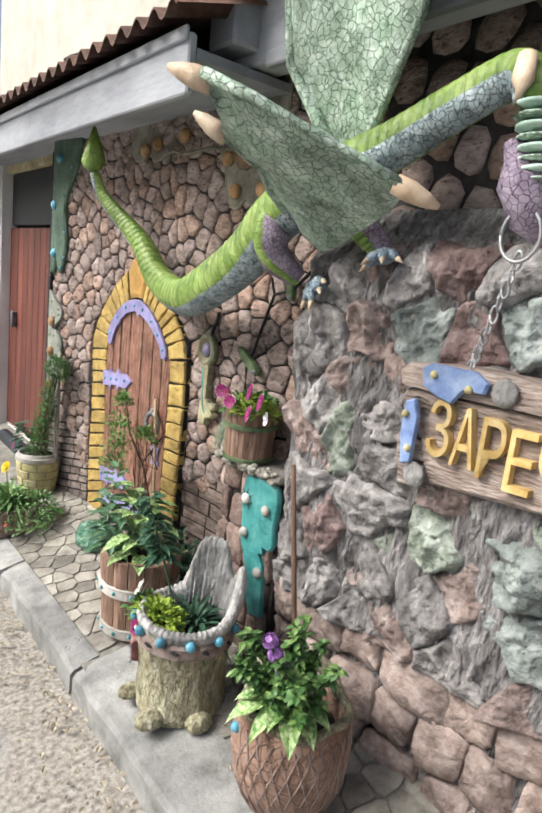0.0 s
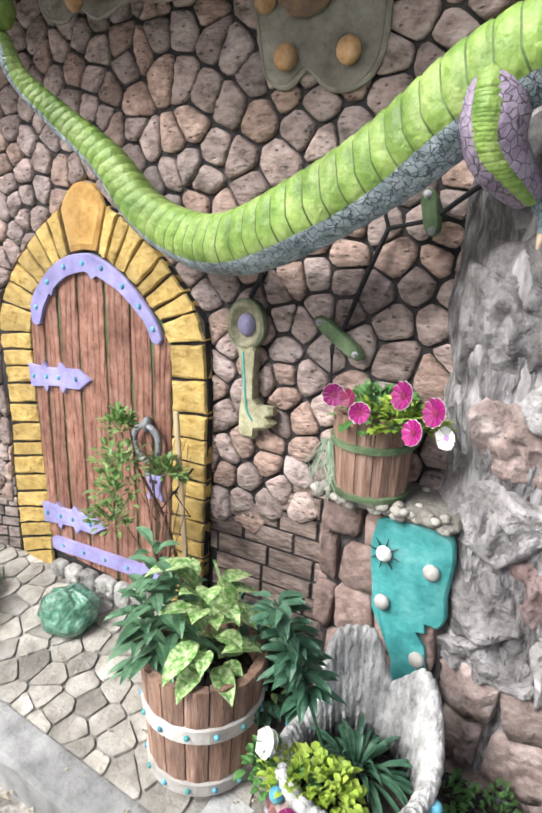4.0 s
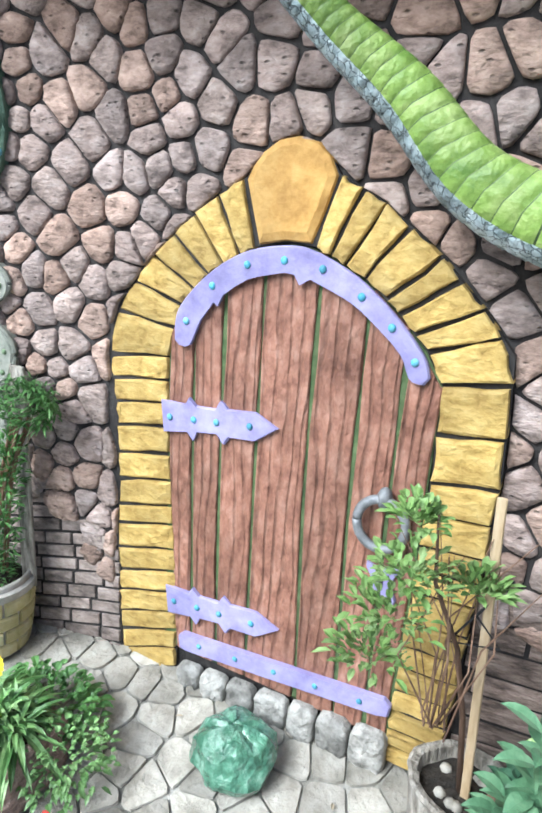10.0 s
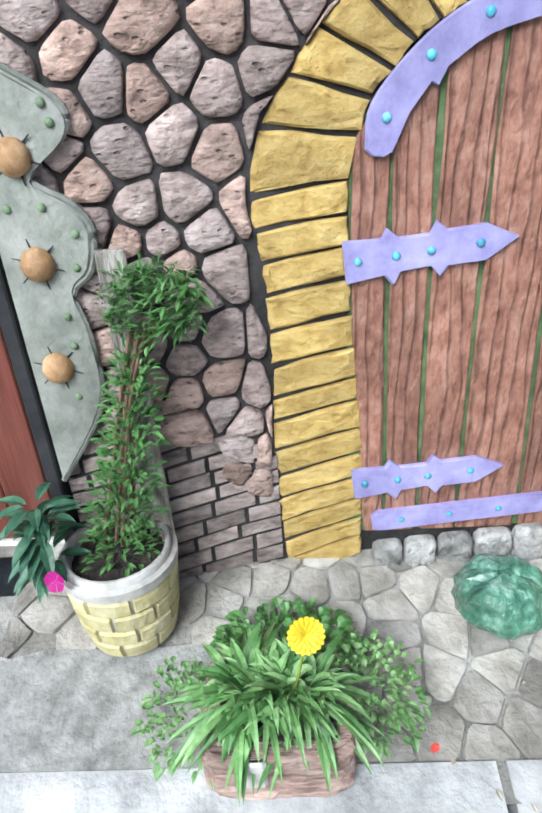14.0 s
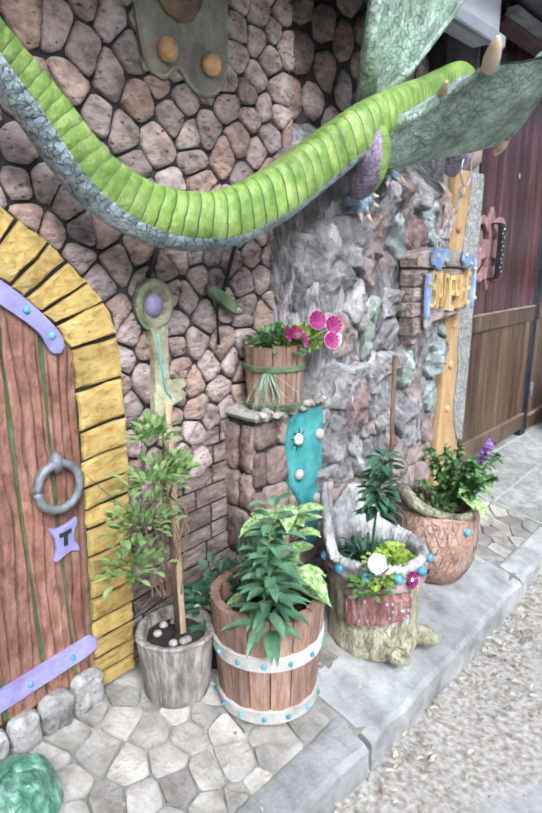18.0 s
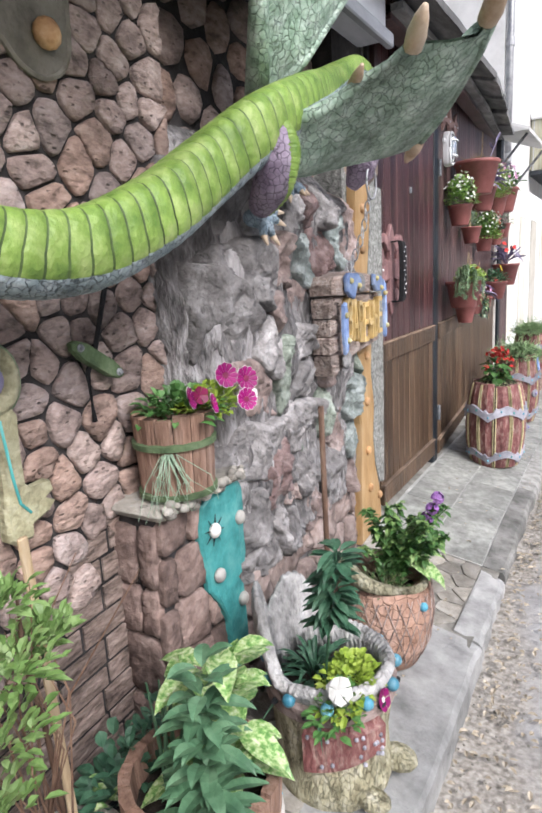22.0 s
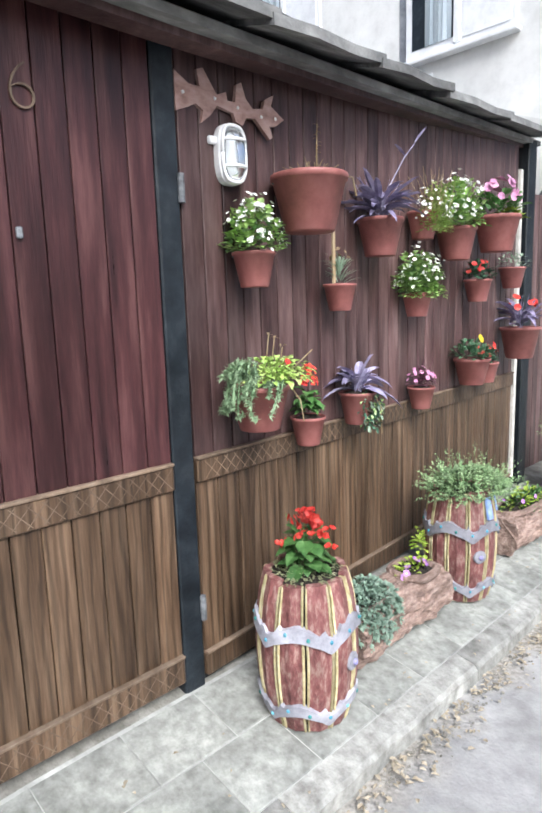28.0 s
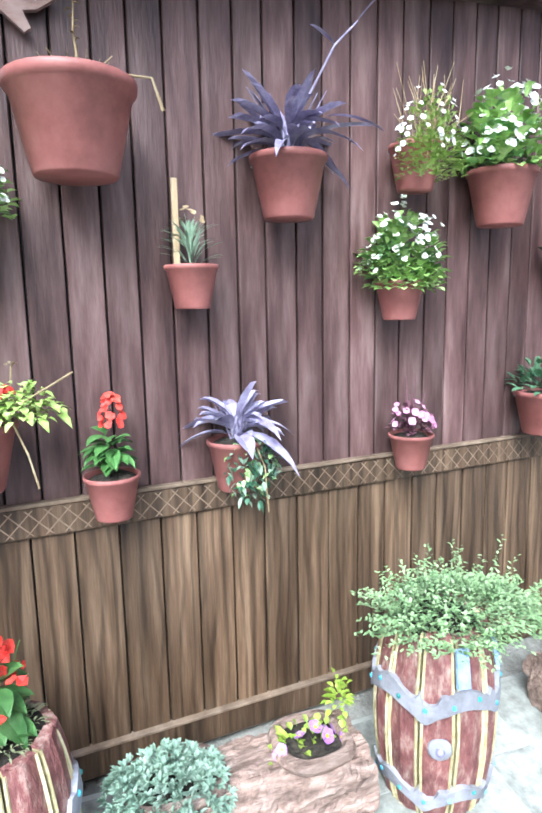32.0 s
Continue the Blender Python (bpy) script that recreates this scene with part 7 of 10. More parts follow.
    for t in (Vector((-0.5, -1.0, 0.25)), Vector((-0.6, -0.9, -0.15)), Vector((-0.6, -0.45, -0.75)), Vector((-0.5, 0.1, -0.75))):
        e = paw + t * 0.062
        g.tube([paw, paw + t * 0.04 + Vector((-0.01, 0, 0.006)), e], [0.022, 0.015, 0.01], 8, PAW)
        g.tube([e, e + t * 0.024 - Vector((0, 0, 0.008))], [0.01, 0.003], 6, CLAW)
    leg([(1.49, 1.385, 1.9), (1.47, 1.4, 1.82), (1.53, 1.37, 1.76)], 0.042, (1.53, 1.345, 1.745), [Vector((-0.6, -0.5, -0.2)), Vector((-0.8, 0.2, -0.3)), Vector((-0.1, -0.9, -0.1)), Vector((-0.4, 0.6, -0.5))])
    # throat with dark folds, cream arm and hanging mauve frill
    for i in range(8):
        z = 2.04 - 0.02 * i
        g.ball((1.43 + 0.003 * i, 0.9 - 0.003 * i, z), 0.062 - 0.0015 * i, 16, 6, MINT if i % 2 == 0 else WING, (0.95, 0.9, 0.2 if i % 2 == 0 else 0.12))
    g.tube([(1.4, 0.93, 2.13), (1.38, 0.92, 2.08), (1.39, 0.93, 2.02)], [0.02, 0.022, 0.016], 10, CLAW)
    g.tube([(1.46, 0.93, 1.98), (1.455, 0.915, 1.9), (1.48, 0.9, 1.83), (1.52, 0.88, 1.79)], [0.05, 0.062, 0.05, 0.025], 14, MAUVE)
    mats = [M_SCALE, M_SCALEDARK, M_BELLY, M_WING, M_CLAW, M_MAUVE, M_SKYBLUE, M_MINT]
    ob = make("dragon_statue", g, mats, smooth=True)
    return tagged(ob, "green cement dragon statue with spread grey wings on the rocks", "statue")


dragon()

# ---- plants ----
def bush(rg, n, c, r, size, width, droop=0.35, flat=1.0, inner=0.25, slot=0, g=None, lift=0.35):
    """Many leaves that point outwards from a loose clump."""
    g = g or Geo()
    c = Vector(c)
    for _ in range(n):
        d = Vector((rg.gauss(0, 1), rg.gauss(0, 1), abs(rg.gauss(0, 1)) * flat)).normalized()
        k = inner + (1 - inner) * rg.random() ** 0.6
        p = c + Vector((d.x * r[0], d.y * r[1], d.z * r[2])) * k
        d2 = (d + Vector((rg.uniform(-0.6, 0.6), rg.uniform(-0.6, 0.6), lift + rg.uniform(-0.4, 0.4)))).normalized()
        s = size * rg.uniform(0.6, 1.2)
        g.leaf(p, d2, s, width * rg.uniform(0.7, 1.2), droop, 0.15, slot)
    return g


def blooms(rg, n, c, r, size, petals=5, g=None, slot=0, core=None, flat=0.6, face=(-1, 0, 0.3)):
    g = g or Geo()
    c, face = Vector(c), Vector(face)
    for _ in range(n):
        d = Vector((rg.gauss(0, 1), rg.gauss(0, 1), abs(rg.gauss(0, 1)) * flat + 0.1)).normalized()
        p = c + Vector((d.x * r[0], d.y * r[1], d.z * r[2])) * rg.uniform(0.85, 1.1)
        g.flower(p, d + face * 0.7, size * rg.uniform(0.7, 1.2), petals, slot, core)
    return g


def stems(rg, n, c, spread, height, r=0.0025, bend=0.2):
    g = Geo()
    c = Vector(c)
    for _ in range(n):
        d = Vector((rg.gauss(0, spread), rg.gauss(0, spread), height * rg.uniform(0.6, 1.1)))
        g.tube([c + Vector((d.x * 0.2, d.y * 0.2, 0)), c + d * 0.5 + Vector((rg.uniform(-bend, bend) * height * 0.3, rg.uniform(-bend, bend) * height * 0.3, 0)), c + d], [r, r * 0.8, r * 0.4], 5)
    return g


def soil(r, z, parent, seed=0):
    g = Geo()
    rg = random.Random(seed)
    n = 18
    for rad_, zz in ((r, z), (r * 0.6, z + 0.012), (r * 0.2, z + 0.016)):
        g.v += [(rad_ * math.cos(2 * math.pi * i / n), rad_ * math.sin(2 * math.pi * i / n), zz + rg.uniform(-0.004, 0.004)) for i in range(n)]
    g.f = [(a * n + i, a * n + (i + 1) % n, (a + 1) * n + (i + 1) % n, (a + 1) * n + i) for a in range(2) for i in range(n)] + [tuple(range(2 * n, 3 * n))]
    g.m = [0] * len(g.f)
    return part("soil", g, M_SOIL, parent)


# ---- flower pots on the fence ----
def wall_pot(y, z, r, label, plant, h=None, seed=0, tilt=0.0):
    h = h or r * 1.5
    fx = GX + 0.07 * max(0.0, -0.695 - y)
    ob = thing("flower_pot", (fx - r * 0.92 - 0.018, y, z), label, "potted plant", "pots on the fence")
    rim = r * 0.16
    prof = [(r * 0.62, -h), (r * 0.65, -h + 0.005), (r * 0.93, -rim - 0.002), (r * 0.99, -rim), (r * 1.0, -rim * 0.5), (r * 1.0, -0.003), (r * 0.97, 0.0), (r * 0.92, -0.002), (r * 0.88, -rim), (r * 0.84, -rim * 1.4)]
    part("pot", Geo().lathe(prof, 28), M_TERRA, ob, smooth=True)
    soil(r * 0.87, -rim * 1.2, ob, seed)
    part("bracket", Geo().tube([(r * 0.92 + 0.016, 0, -rim * 1.3), (r * 0.9, r * 0.2, -rim * 1.3), (r * 0.5, r * 0.82, -rim * 1.3)], 0.003, 5), M_IRON, ob)
    rg = random.Random(seed + 100)
    plant(ob, r, rg)
    return ob


def white_bloom(ob, r, rg):
    part("foliage", bush(rg, 110, (0, 0, 0.0), (r * 1.2, r * 1.25, r * 1.8), r * 0.45, r * 0.4), M_DANDELION, ob)
    part("tip_foliage", bush(rg, 260, (0, 0, 0.0), (r * 1.35, r * 1.4, r * 2.2), r * 0.42, r * 0.38, inner=0.4), M_BEGONIA, ob)
    g = Geo()
    for _ in range(60):
        d = Vector((rg.gauss(0, 1) - 0.3, rg.gauss(0, 1), abs(rg.gauss(0, 1)) * 1.4 + 0.2)).normalized()
        p = Vector((d.x * r * 1.35, d.y * r * 1.4, d.z * r * 2.3)) * rg.uniform(0.75, 1.08)
        for _ in range(rg.choice((1, 2, 3))):
            q = p + Vector((rg.gauss(0, 1), rg.gauss(0, 1), rg.gauss(0, 1))) * r * 0.16
            g.flower(q, d + Vector((rg.uniform(-1.2, 0.3), rg.uniform(-0.8, 0.8), rg.uniform(-0.2, 0.9))), r * rg.uniform(0.08, 0.14), rg.choice((3, 4, 5)), 0, 1, rg.uniform(0.2, 0.7))
    part("blossom", g, [M_WHITEP, M_BEGONIA], ob)


def white_spill(ob, r, rg):
    """A fuller begonia whose leaves hang over the rim."""
    part("hanging_foliage", bush(rg, 260, (-r * 0.4, 0, -r * 0.35), (r * 1.3, r * 1.5, r * 1.2), r * 0.45, r * 0.4), M_BEGONIA, ob)
    white_bloom(ob, r * 1.2, rg)


def purple_blade(ob, r, rg, n=60, mat=None, wide=0.72):
    g = Geo()
    for _ in range(n):
        a, e = rg.uniform(0, 2 * math.pi), rg.uniform(0.15, 1.2)
        d = Vector((math.cos(a) * math.cos(e), math.sin(a) * math.cos(e), math.sin(e)))
        g.leaf(Vector((d.x * r * 0.3, d.y * r * 0.3, rg.uniform(0, r * 0.7))), d, r * rg.uniform(1.1, 2.2), r * rg.uniform(0.36, 0.55) * wide, rg.uniform(0.05, 0.75), 0.22)
    part("foliage", g, mat or M_LEAFPURPLE, ob)
    part("stem_clump", stems(rg, 6, (0, 0, -0.01), r * 0.5, r * 1.6, 0.003), M_LEAFPURPLE, ob)


def purple_tall(ob, r, rg):
    purple_blade(ob, r, rg)
    tip = Vector((-0.06, -0.17, 0.32))
    part("long_shoot", Geo().tube([(0, 0, 0.05), (-0.02, -0.06, 0.16), (-0.05, -0.11, 0.26), tip], [0.004, 0.003, 0.003, 0.002], 6), M_LEAFPURPLE, ob)
    g = Geo()
    g.leaf(tip, (-0.1, -0.5, 0.6), 0.12, 0.022, 0.1)
    g.leaf(Vector((-0.05, -0.11, 0.26)), (0.1, 0.5, 0.5), 0.09, 0.02, 0.2)
    g.leaf(Vector((-0.02, -0.1, 0.1)), (-0.1, -0.9, 0.15), 0.17, 0.02, 0.35)
    part("leaf_clump", g, M_LEAFPURPLE, ob)


def dry(ob, r, rg):
    part("stem_clump", stems(rg, 34, (-r * 0.1, -r * 0.15, -0.03), r * 0.3, r * 0.55, 0.0025, 0.9), M_STRAW, ob)
    g = Geo().tube([(-0.02, -0.02, 0), (-0.03, -0.01, 0.09), (-0.03, -0.015, 0.17)], [0.003, 0.003, 0.002], 5)
    for k in range(10):
        g.leaf((-0.03, -0.012, 0.06 + 0.012 * k), (rg.uniform(-1, 1), rg.uniform(-1, 1), 0.4), 0.022, 0.008, 0.6)
    part("dead_shoot", g, M_STRAW, ob)
    part("hanging_shoot", Geo().tube([(-r * 0.5, -r * 0.8, 0.0), (-r * 0.5, -r * 1.15, 0.0), (-r * 0.5, -r * 1.3, -r * 0.45)], [0.003, 0.003, 0.004], 5), M_STRAW, ob)


def carnation(ob, r, rg):
    g = Geo()
    for _ in range(90):
        a, e = rg.uniform(0, 2 * math.pi), rg.uniform(0.5, 1.45)
        d = Vector((math.cos(a) * math.cos(e), math.sin(a) * math.cos(e), math.sin(e)))
        g.leaf((d.x * r * 0.4, d.y * r * 0.4, rg.uniform(0, r * 1.2)), d, r * rg.uniform(0.7, 1.2), r * 0.09, 0.3)
    part("foliage", g, M_LEAFGREY, ob)
    part("dead_blossom", blooms(rg, 16, (0, 0, r * 1.2), (r * 0.55, r * 0.55, r * 0.8), r * 0.13), M_STRAW, ob)
    part("stake", Geo().box(-0.004, r * 0.4, -0.02, 0.006, r * 0.4 + 0.016, 0.21, 0.002), M_LATH, ob, "pale flat wooden stake")


def yellow_wisp(ob, r, rg):
    part("stem_clump", stems(rg, 30, (-r * 0.6, 0, -r * 0.8), r * 0.8, r * 2.9, 0.0018, 0.5), M_STRAW, ob)
    g = bush(rg, 900, (-r * 0.8, -r * 0.1, -r * 1.3), (r * 1.0, r * 1.25, r * 2.9), r * 0.3, r * 0.17, inner=0.15)
    part("foliage", g, M_YELLOWGREEN, ob)
    part("pale_blossom", blooms(rg, 70, (-r * 0.7, -r * 0.1, -r * 0.6), (r * 1.0, r * 1.3, r * 2.4), r * 0.1), M_WHITEP, ob)


def red_small(ob, r, rg):
    part("foliage", bush(rg, 80, (0, 0, 0), (r * 1.0, r * 1.0, r * 1.1), r * 0.6, r * 0.4), M_LEAFDARK, ob)
    part("blossom", blooms(rg, 16, (0, 0, r * 0.4), (r * 0.9, r * 0.9, r * 1.1), r * 0.22), M_REDP, ob)


def pink_mix(ob, r, rg):
    part("foliage", bush(rg, 90, (0, 0, 0), (r * 1.1, r * 1.1, r * 1.1), r * 0.5, r * 0.3), M_LEAF, ob)
    part("lime_foliage", bush(rg, 70, (-r * 0.1, -r * 0.9, -0.01), (r * 0.6, r * 0.7, r * 0.5), r * 0.4, r * 0.25), M_LEAFLIME, ob)
    part("blossom", blooms(rg, 26, (0, -r * 0.2, r * 0.6), (r * 0.8, r * 0.9, r * 1.2), r * 0.2), M_PINK, ob)


def grey_tuft(ob, r, rg):
    part("foliage", bush(rg, 90, (0, 0, 0), (r * 1.1, r * 1.1, r * 1.1), r * 0.45, r * 0.16), M_LEAFGREY, ob)


def wine_tuft(ob, r, rg):
    part("foliage", bush(rg, 120, (0, 0, r * 0.1), (r * 0.95, r * 0.95, r * 1.2), r * 0.38, r * 0.28), M_LEAFWINE, ob)
    part("blossom", blooms(rg, 30, (0, 0, r * 0.2), (r * 0.95, r * 0.95, r * 1.3), r * 0.16, 4), M_PINK, ob)
    part("stem_clump", stems(rg, 8, (0, 0, 0), r * 0.4, r * 2.6, 0.0018), M_LEAFWINE, ob)


def yellow_red(ob, r, rg):
    part("foliage", bush(rg, 190, (0, 0, 0), (r * 1.1, r * 1.1, r * 0.95), r * 0.45, r * 0.22), M_LANCE, ob)
    part("yellow_flower", Geo().flower((-r * 0.4, -r * 0.1, r * 1.05), (-1, 0, 0.4), r * 0.25, 8), M_YELLOWP, ob)


def aloe_lime(ob, r, rg):
    g = Geo()
    for k in range(16):
        out, side = rg.uniform(0.2, 1.0), rg.uniform(-0.9, 0.25)
        top, low = rg.uniform(0.2, 1.0), rg.uniform(-1.0, 0.6)
        p = [Vector((r * side * 0.3, r * 0.4, 0)), Vector((r * side * 0.7, r * (0.5 + out * 0.4), r * top)), Vector((r * side, r * (0.6 + out * 0.8), r * (top * 0.6 + low * 0.3))),
             Vector((r * side, r * (0.6 + out), r * low)), Vector((r * (side - 0.1), r * (0.6 + out + rg.uniform(-0.5, 0.4)), r * (low + rg.uniform(-0.25, 0.3))))]
        q = spline(p, 12)
        g.tube(q, 0.0035, 5)
        for j, c in enumerate(q[2:]):
            for _ in range(4):
                g.leaf(c, (rg.uniform(-1, 1), rg.uniform(-1, 1), rg.uniform(-0.6, 1)), rg.uniform(0.013, 0.022), 0.006, 0.1)
    part("succulent", g, M_AQUA, ob, "grey-green feathery succulent hanging over the rim")
    g = Geo()
    for k in range(3):
        y0, z1 = rg.uniform(-0.5, 0.6), rg.uniform(-0.9, -0.2)
        q = spline([Vector((-r * 0.6, r * y0, 0)), Vector((-r * 1.05, r * y0, r * 0.12)), Vector((-r * 1.1, r * (y0 + rg.uniform(-0.2, 0.2)), r * z1 * 0.6)), Vector((-r * 1.15, r * (y0 + rg.uniform(-0.5, 0.5)), r * z1))], 8)
        g.tube(q, 0.004, 5)
        for c in q[2:]:
            for _ in range(4):
                g.leaf(c, (rg.uniform(-1, 0.4), rg.uniform(-1, 1), rg.uniform(-0.6, 1)), 0.018, 0.006, 0.1)
    part("trailing_shoot", g, M_AQUA, ob, "pale green shoots trailing down the pot")
    g = bush(rg, 220, (-r * 0.3, -r * 0.05, r * 0.1), (r * 0.8, r * 0.95, r * 0.75), r * 0.32, r * 0.22, 0.6)
    bush(rg, 150, (-r * 0.3, -r * 1.1, r * 0.05), (r * 0.6, r * 0.75, r * 0.75), r * 0.3, r * 0.22, 0.8, g=g)
    part("foliage", g, M_YELLOWGREEN, ob)
    g = Geo()
    for y0, z1 in ((-0.3, 1.5), (-0.55, 1.4), (-0.9, 1.1)):
        g.tube([(0, r * y0 * 0.6, 0), (-r * 0.1, r * y0, r * z1 * 0.6), (-r * 0.15, r * (y0 - 0.05), r * z1)], 0.0022, 5)
        bush(rg, 9, (-r * 0.15, r * (y0 - 0.05), r * z1), (0.008, 0.012, 0.008), 0.012, 0.008, g=g)
    g.tube([(-r * 0.3, -r * 0.4, 0), (-r * 0.4, -r * 1.3, r * 0.5), (-r * 0.4, -r * 2.1, r * 0.95)], 0.0025, 5)
    g.tube([(-r * 0.4, -r * 0.9, 0), (-r * 0.7, -r * 1.15, -r * 0.6), (-r * 0.7, -r * 1.3, -r * 1.3)], 0.0025, 5)
    part("stem_clump", g, M_STRAW, ob)
    part("red_flower", blooms(rg, 5, (-r * 0.5, -r * 0.75, r * 0.55), (0.015, 0.02, 0.02), 0.014), M_REDP, ob)


def salvia(ob, r, rg):
    g = Geo()
    for _ in range(46):
        a, e = rg.uniform(0, 6.28), rg.uniform(-0.1, 0.9)
        d = Vector((math.cos(a) * math.cos(e), math.sin(a) * math.cos(e), math.sin(e)))
        g.leaf((d.x * r * 0.2, d.y * r * 0.2, rg.uniform(r * 0.2, r * 1.4)), d, r * rg.uniform(0.7, 1.0), r * 0.5, 0.45)
    part("foliage", g, M_LEAF, ob)
    part("blossom", blooms(rg, 70, (-r * 0.1, -r * 0.1, r * 1.75), (r * 0.42, r * 0.42, r * 1.05), r * 0.12, 4, flat=1.0), M_REDP, ob)


def purple_drop(ob, r, rg):
    purple_blade(ob, r, rg, 38, M_LILACLEAF, 1.15)
    g = Geo()
    for _ in range(230):
        d = Vector((rg.gauss(0, 1), rg.gauss(0, 1), rg.gauss(0, 1))).normalized() * rg.random() ** 0.4
        g.leaf(Vector((-r * 0.75 + d.x * r * 0.45, -r * 0.25 + d.y * r * 0.95, -r * 0.9 + d.z * r * 1.15)), (rg.uniform(-1, 0.3), rg.uniform(-1, 1), rg.uniform(-0.9, 0.5)), r * rg.uniform(0.18, 0.32), r * 0.17, 0.5, 0.15, rg.choice((0, 0, 1, 2)))
    part("hanging_foliage", g, [M_LEAFDARK, M_LEAFGREY, M_LEAFVAR], ob, "small dark leaves hanging over the rim")
    part("trailing_stem", Geo().tube([(-r * 0.7, -r * 0.4, 0), (-r * 1.1, -r * 0.6, -r * 0.8), (-r * 1.1, -r * 0.7, -r * 2.3)], 0.002, 5), M_STRAW, ob)


def agave_red(ob, r, rg):
    purple_blade(ob, r, rg, 26)
    part("blossom", blooms(rg, 12, (0, -r * 0.2, r * 0.9), (r * 0.8, r * 0.8, r * 0.8), r * 0.18), M_REDP, ob)


T = "terracotta pot on the fence with "
wall_pot(-1.185, 2.125, 0.142, "large " + T + "dried stems", dry, 0.2, 1)
wall_pot(-0.94, 1.85, 0.077, T + "white begonias", white_bloom, 0.12, 2)
wall_pot(-1.455, 1.745, 0.07, T + "a staked carnation", carnation, 0.11, 3)
wall_pot(-1.72, 2.022, 0.103, T + "purple spiderwort", purple_tall, 0.16, 4)
wall_pot(-2.095, 1.705, 0.075, T + "white begonias spilling over", white_spill, 0.115, 5)
wall_pot(-2.14, 2.09, 0.08, T + "wispy yellow stems", yellow_wisp, 0.13, 6)
wall_pot(-2.45, 2.035, 0.108, T + "pale white blossom", white_bloom, 0.165, 7)
wall_pot(-2.79, 1.775, 0.08, T + "small red flowers", red_small, 0.125, 8)
wall_pot(-2.93, 2.13, 0.132, "wide " + T + "pink snapdragons", pink_mix, 0.2, 9)
wall_pot(-3.3, 1.855, 0.083, T + "a grey-green tuft", grey_tuft, 0.13, 10)
wall_pot(-3.36, 1.48, 0.128, T + "dark spiky leaves and red flowers", agave_red, 0.2, 11)
wall_pot(-2.69, 1.335, 0.104, T + "grey leaves and a yellow flower", yellow_red, 0.15, 12)
wall_pot(-2.93, 1.29, 0.08, T + "small red flowers", red_small, 0.12, 13)
wall_pot(-2.15, 1.235, 0.072, T + "wine-leaved pink begonia", wine_tuft, 0.112, 14)
wall_pot(-1.56, 1.285, 0.082, T + "purple spiderwort and hanging leaves", purple_drop, 0.14, 15)
wall_pot(-1.225, 1.228, 0.072, T + "red salvia", salvia, 0.115, 16)
wall_pot(-0.91, 1.395, 0.112, "wide " + T + "trailing succulent and lime leaves", aloe_lime, 0.16, 17)

# ---- fish board and bulkhead lamp on the fence ----
fish = [(-0.69, 2.4), (-0.745, 2.37), (-0.79, 2.37), (-0.78, 2.42), (-0.805, 2.43), (-0.84, 2.385), (-0.86, 2.36), (-0.9, 2.375), (-0.905, 2.35), (-0.94, 2.35), (-0.95, 2.41), (-0.97, 2.42), (-0.99, 2.37), (-1.02, 2.345), (-1.05, 2.35), (-1.07, 2.35),
        (-1.08, 2.385), (-1.125, 2.41), (-1.11, 2.37), (-1.175, 2.335), (-1.13, 2.305), (-1.1, 2.3), (-1.115, 2.265), (-1.1, 2.255), (-1.06, 2.29), (-1.03, 2.315), (-0.99, 2.31), (-0.97, 2.28), (-0.94, 2.29), (-0.93, 2.315), (-0.89, 2.32),
        (-0.86, 2.325), (-0.83, 2.29), (-0.79, 2.26), (-0.8, 2.3), (-0.77, 2.315), (-0.74, 2.3), (-0.69, 2.28)]
fb = thing("fish_bone_board", (0.014, 0, 0), "pink-brown board cut like a fish skeleton on the fence", "wall decoration")
part("board", Geo().prism(fish, lambda u, v, w: (GX - 0.003 - w, u, v), 0.016), M_FISH, fb)
for y, z in ((-0.72, 2.34), (-0.85, 2.345), (-0.95, 2.335), (-1.06, 2.325), (-1.13, 2.33)):
    part("screw", Geo().ball((GX - 0.02, y, z), 0.006, 6, 4), M_PVC, fb)
lamp = thing("bulkhead_lamp", (GX + 0.012, -0.907, 2.175), "white oval bulkhead lamp with a guard, unlit", "wall lamp")
lamp.scale = (0.9, 0.86, 0.95)


def oval(w, h, n=24, p=3.0):
    return [(w * math.copysign(abs(math.cos(a)) ** (2 / p), math.cos(a)), h * math.copysign(abs(math.sin(a)) ** (2 / p), math.sin(a))) for a in [2 * math.pi * i / n for i in range(n)]]


part("base", Geo().loft([[(-w, u, v) for u, v in oval(a, b)] for w, a, b in ((0.0, 0.068, 0.104), (0.03, 0.068, 0.104), (0.038, 0.062, 0.098))]), M_PVC, lamp, smooth=False)
part("glass", Geo().loft([[(-w, u, v) for u, v in oval(a, b)] for w, a, b in ((0.036, 0.052, 0.088), (0.055, 0.048, 0.082), (0.07, 0.034, 0.064))]), M_GLASS, lamp, "clear ribbed glass", smooth=True)
g = Geo()
g.tube([(-0.045, u, v) for u, v in oval(0.06, 0.096) + oval(0.06, 0.096)[:1]], 0.007, 6)
for z in (0.045, -0.045):
    g.tube([(-0.04, -0.058, z), (-0.074, -0.03, z), (-0.08, 0, z), (-0.074, 0.03, z), (-0.04, 0.058, z)], 0.006, 6)
part("guard", g, M_PVC, lamp, smooth=True)
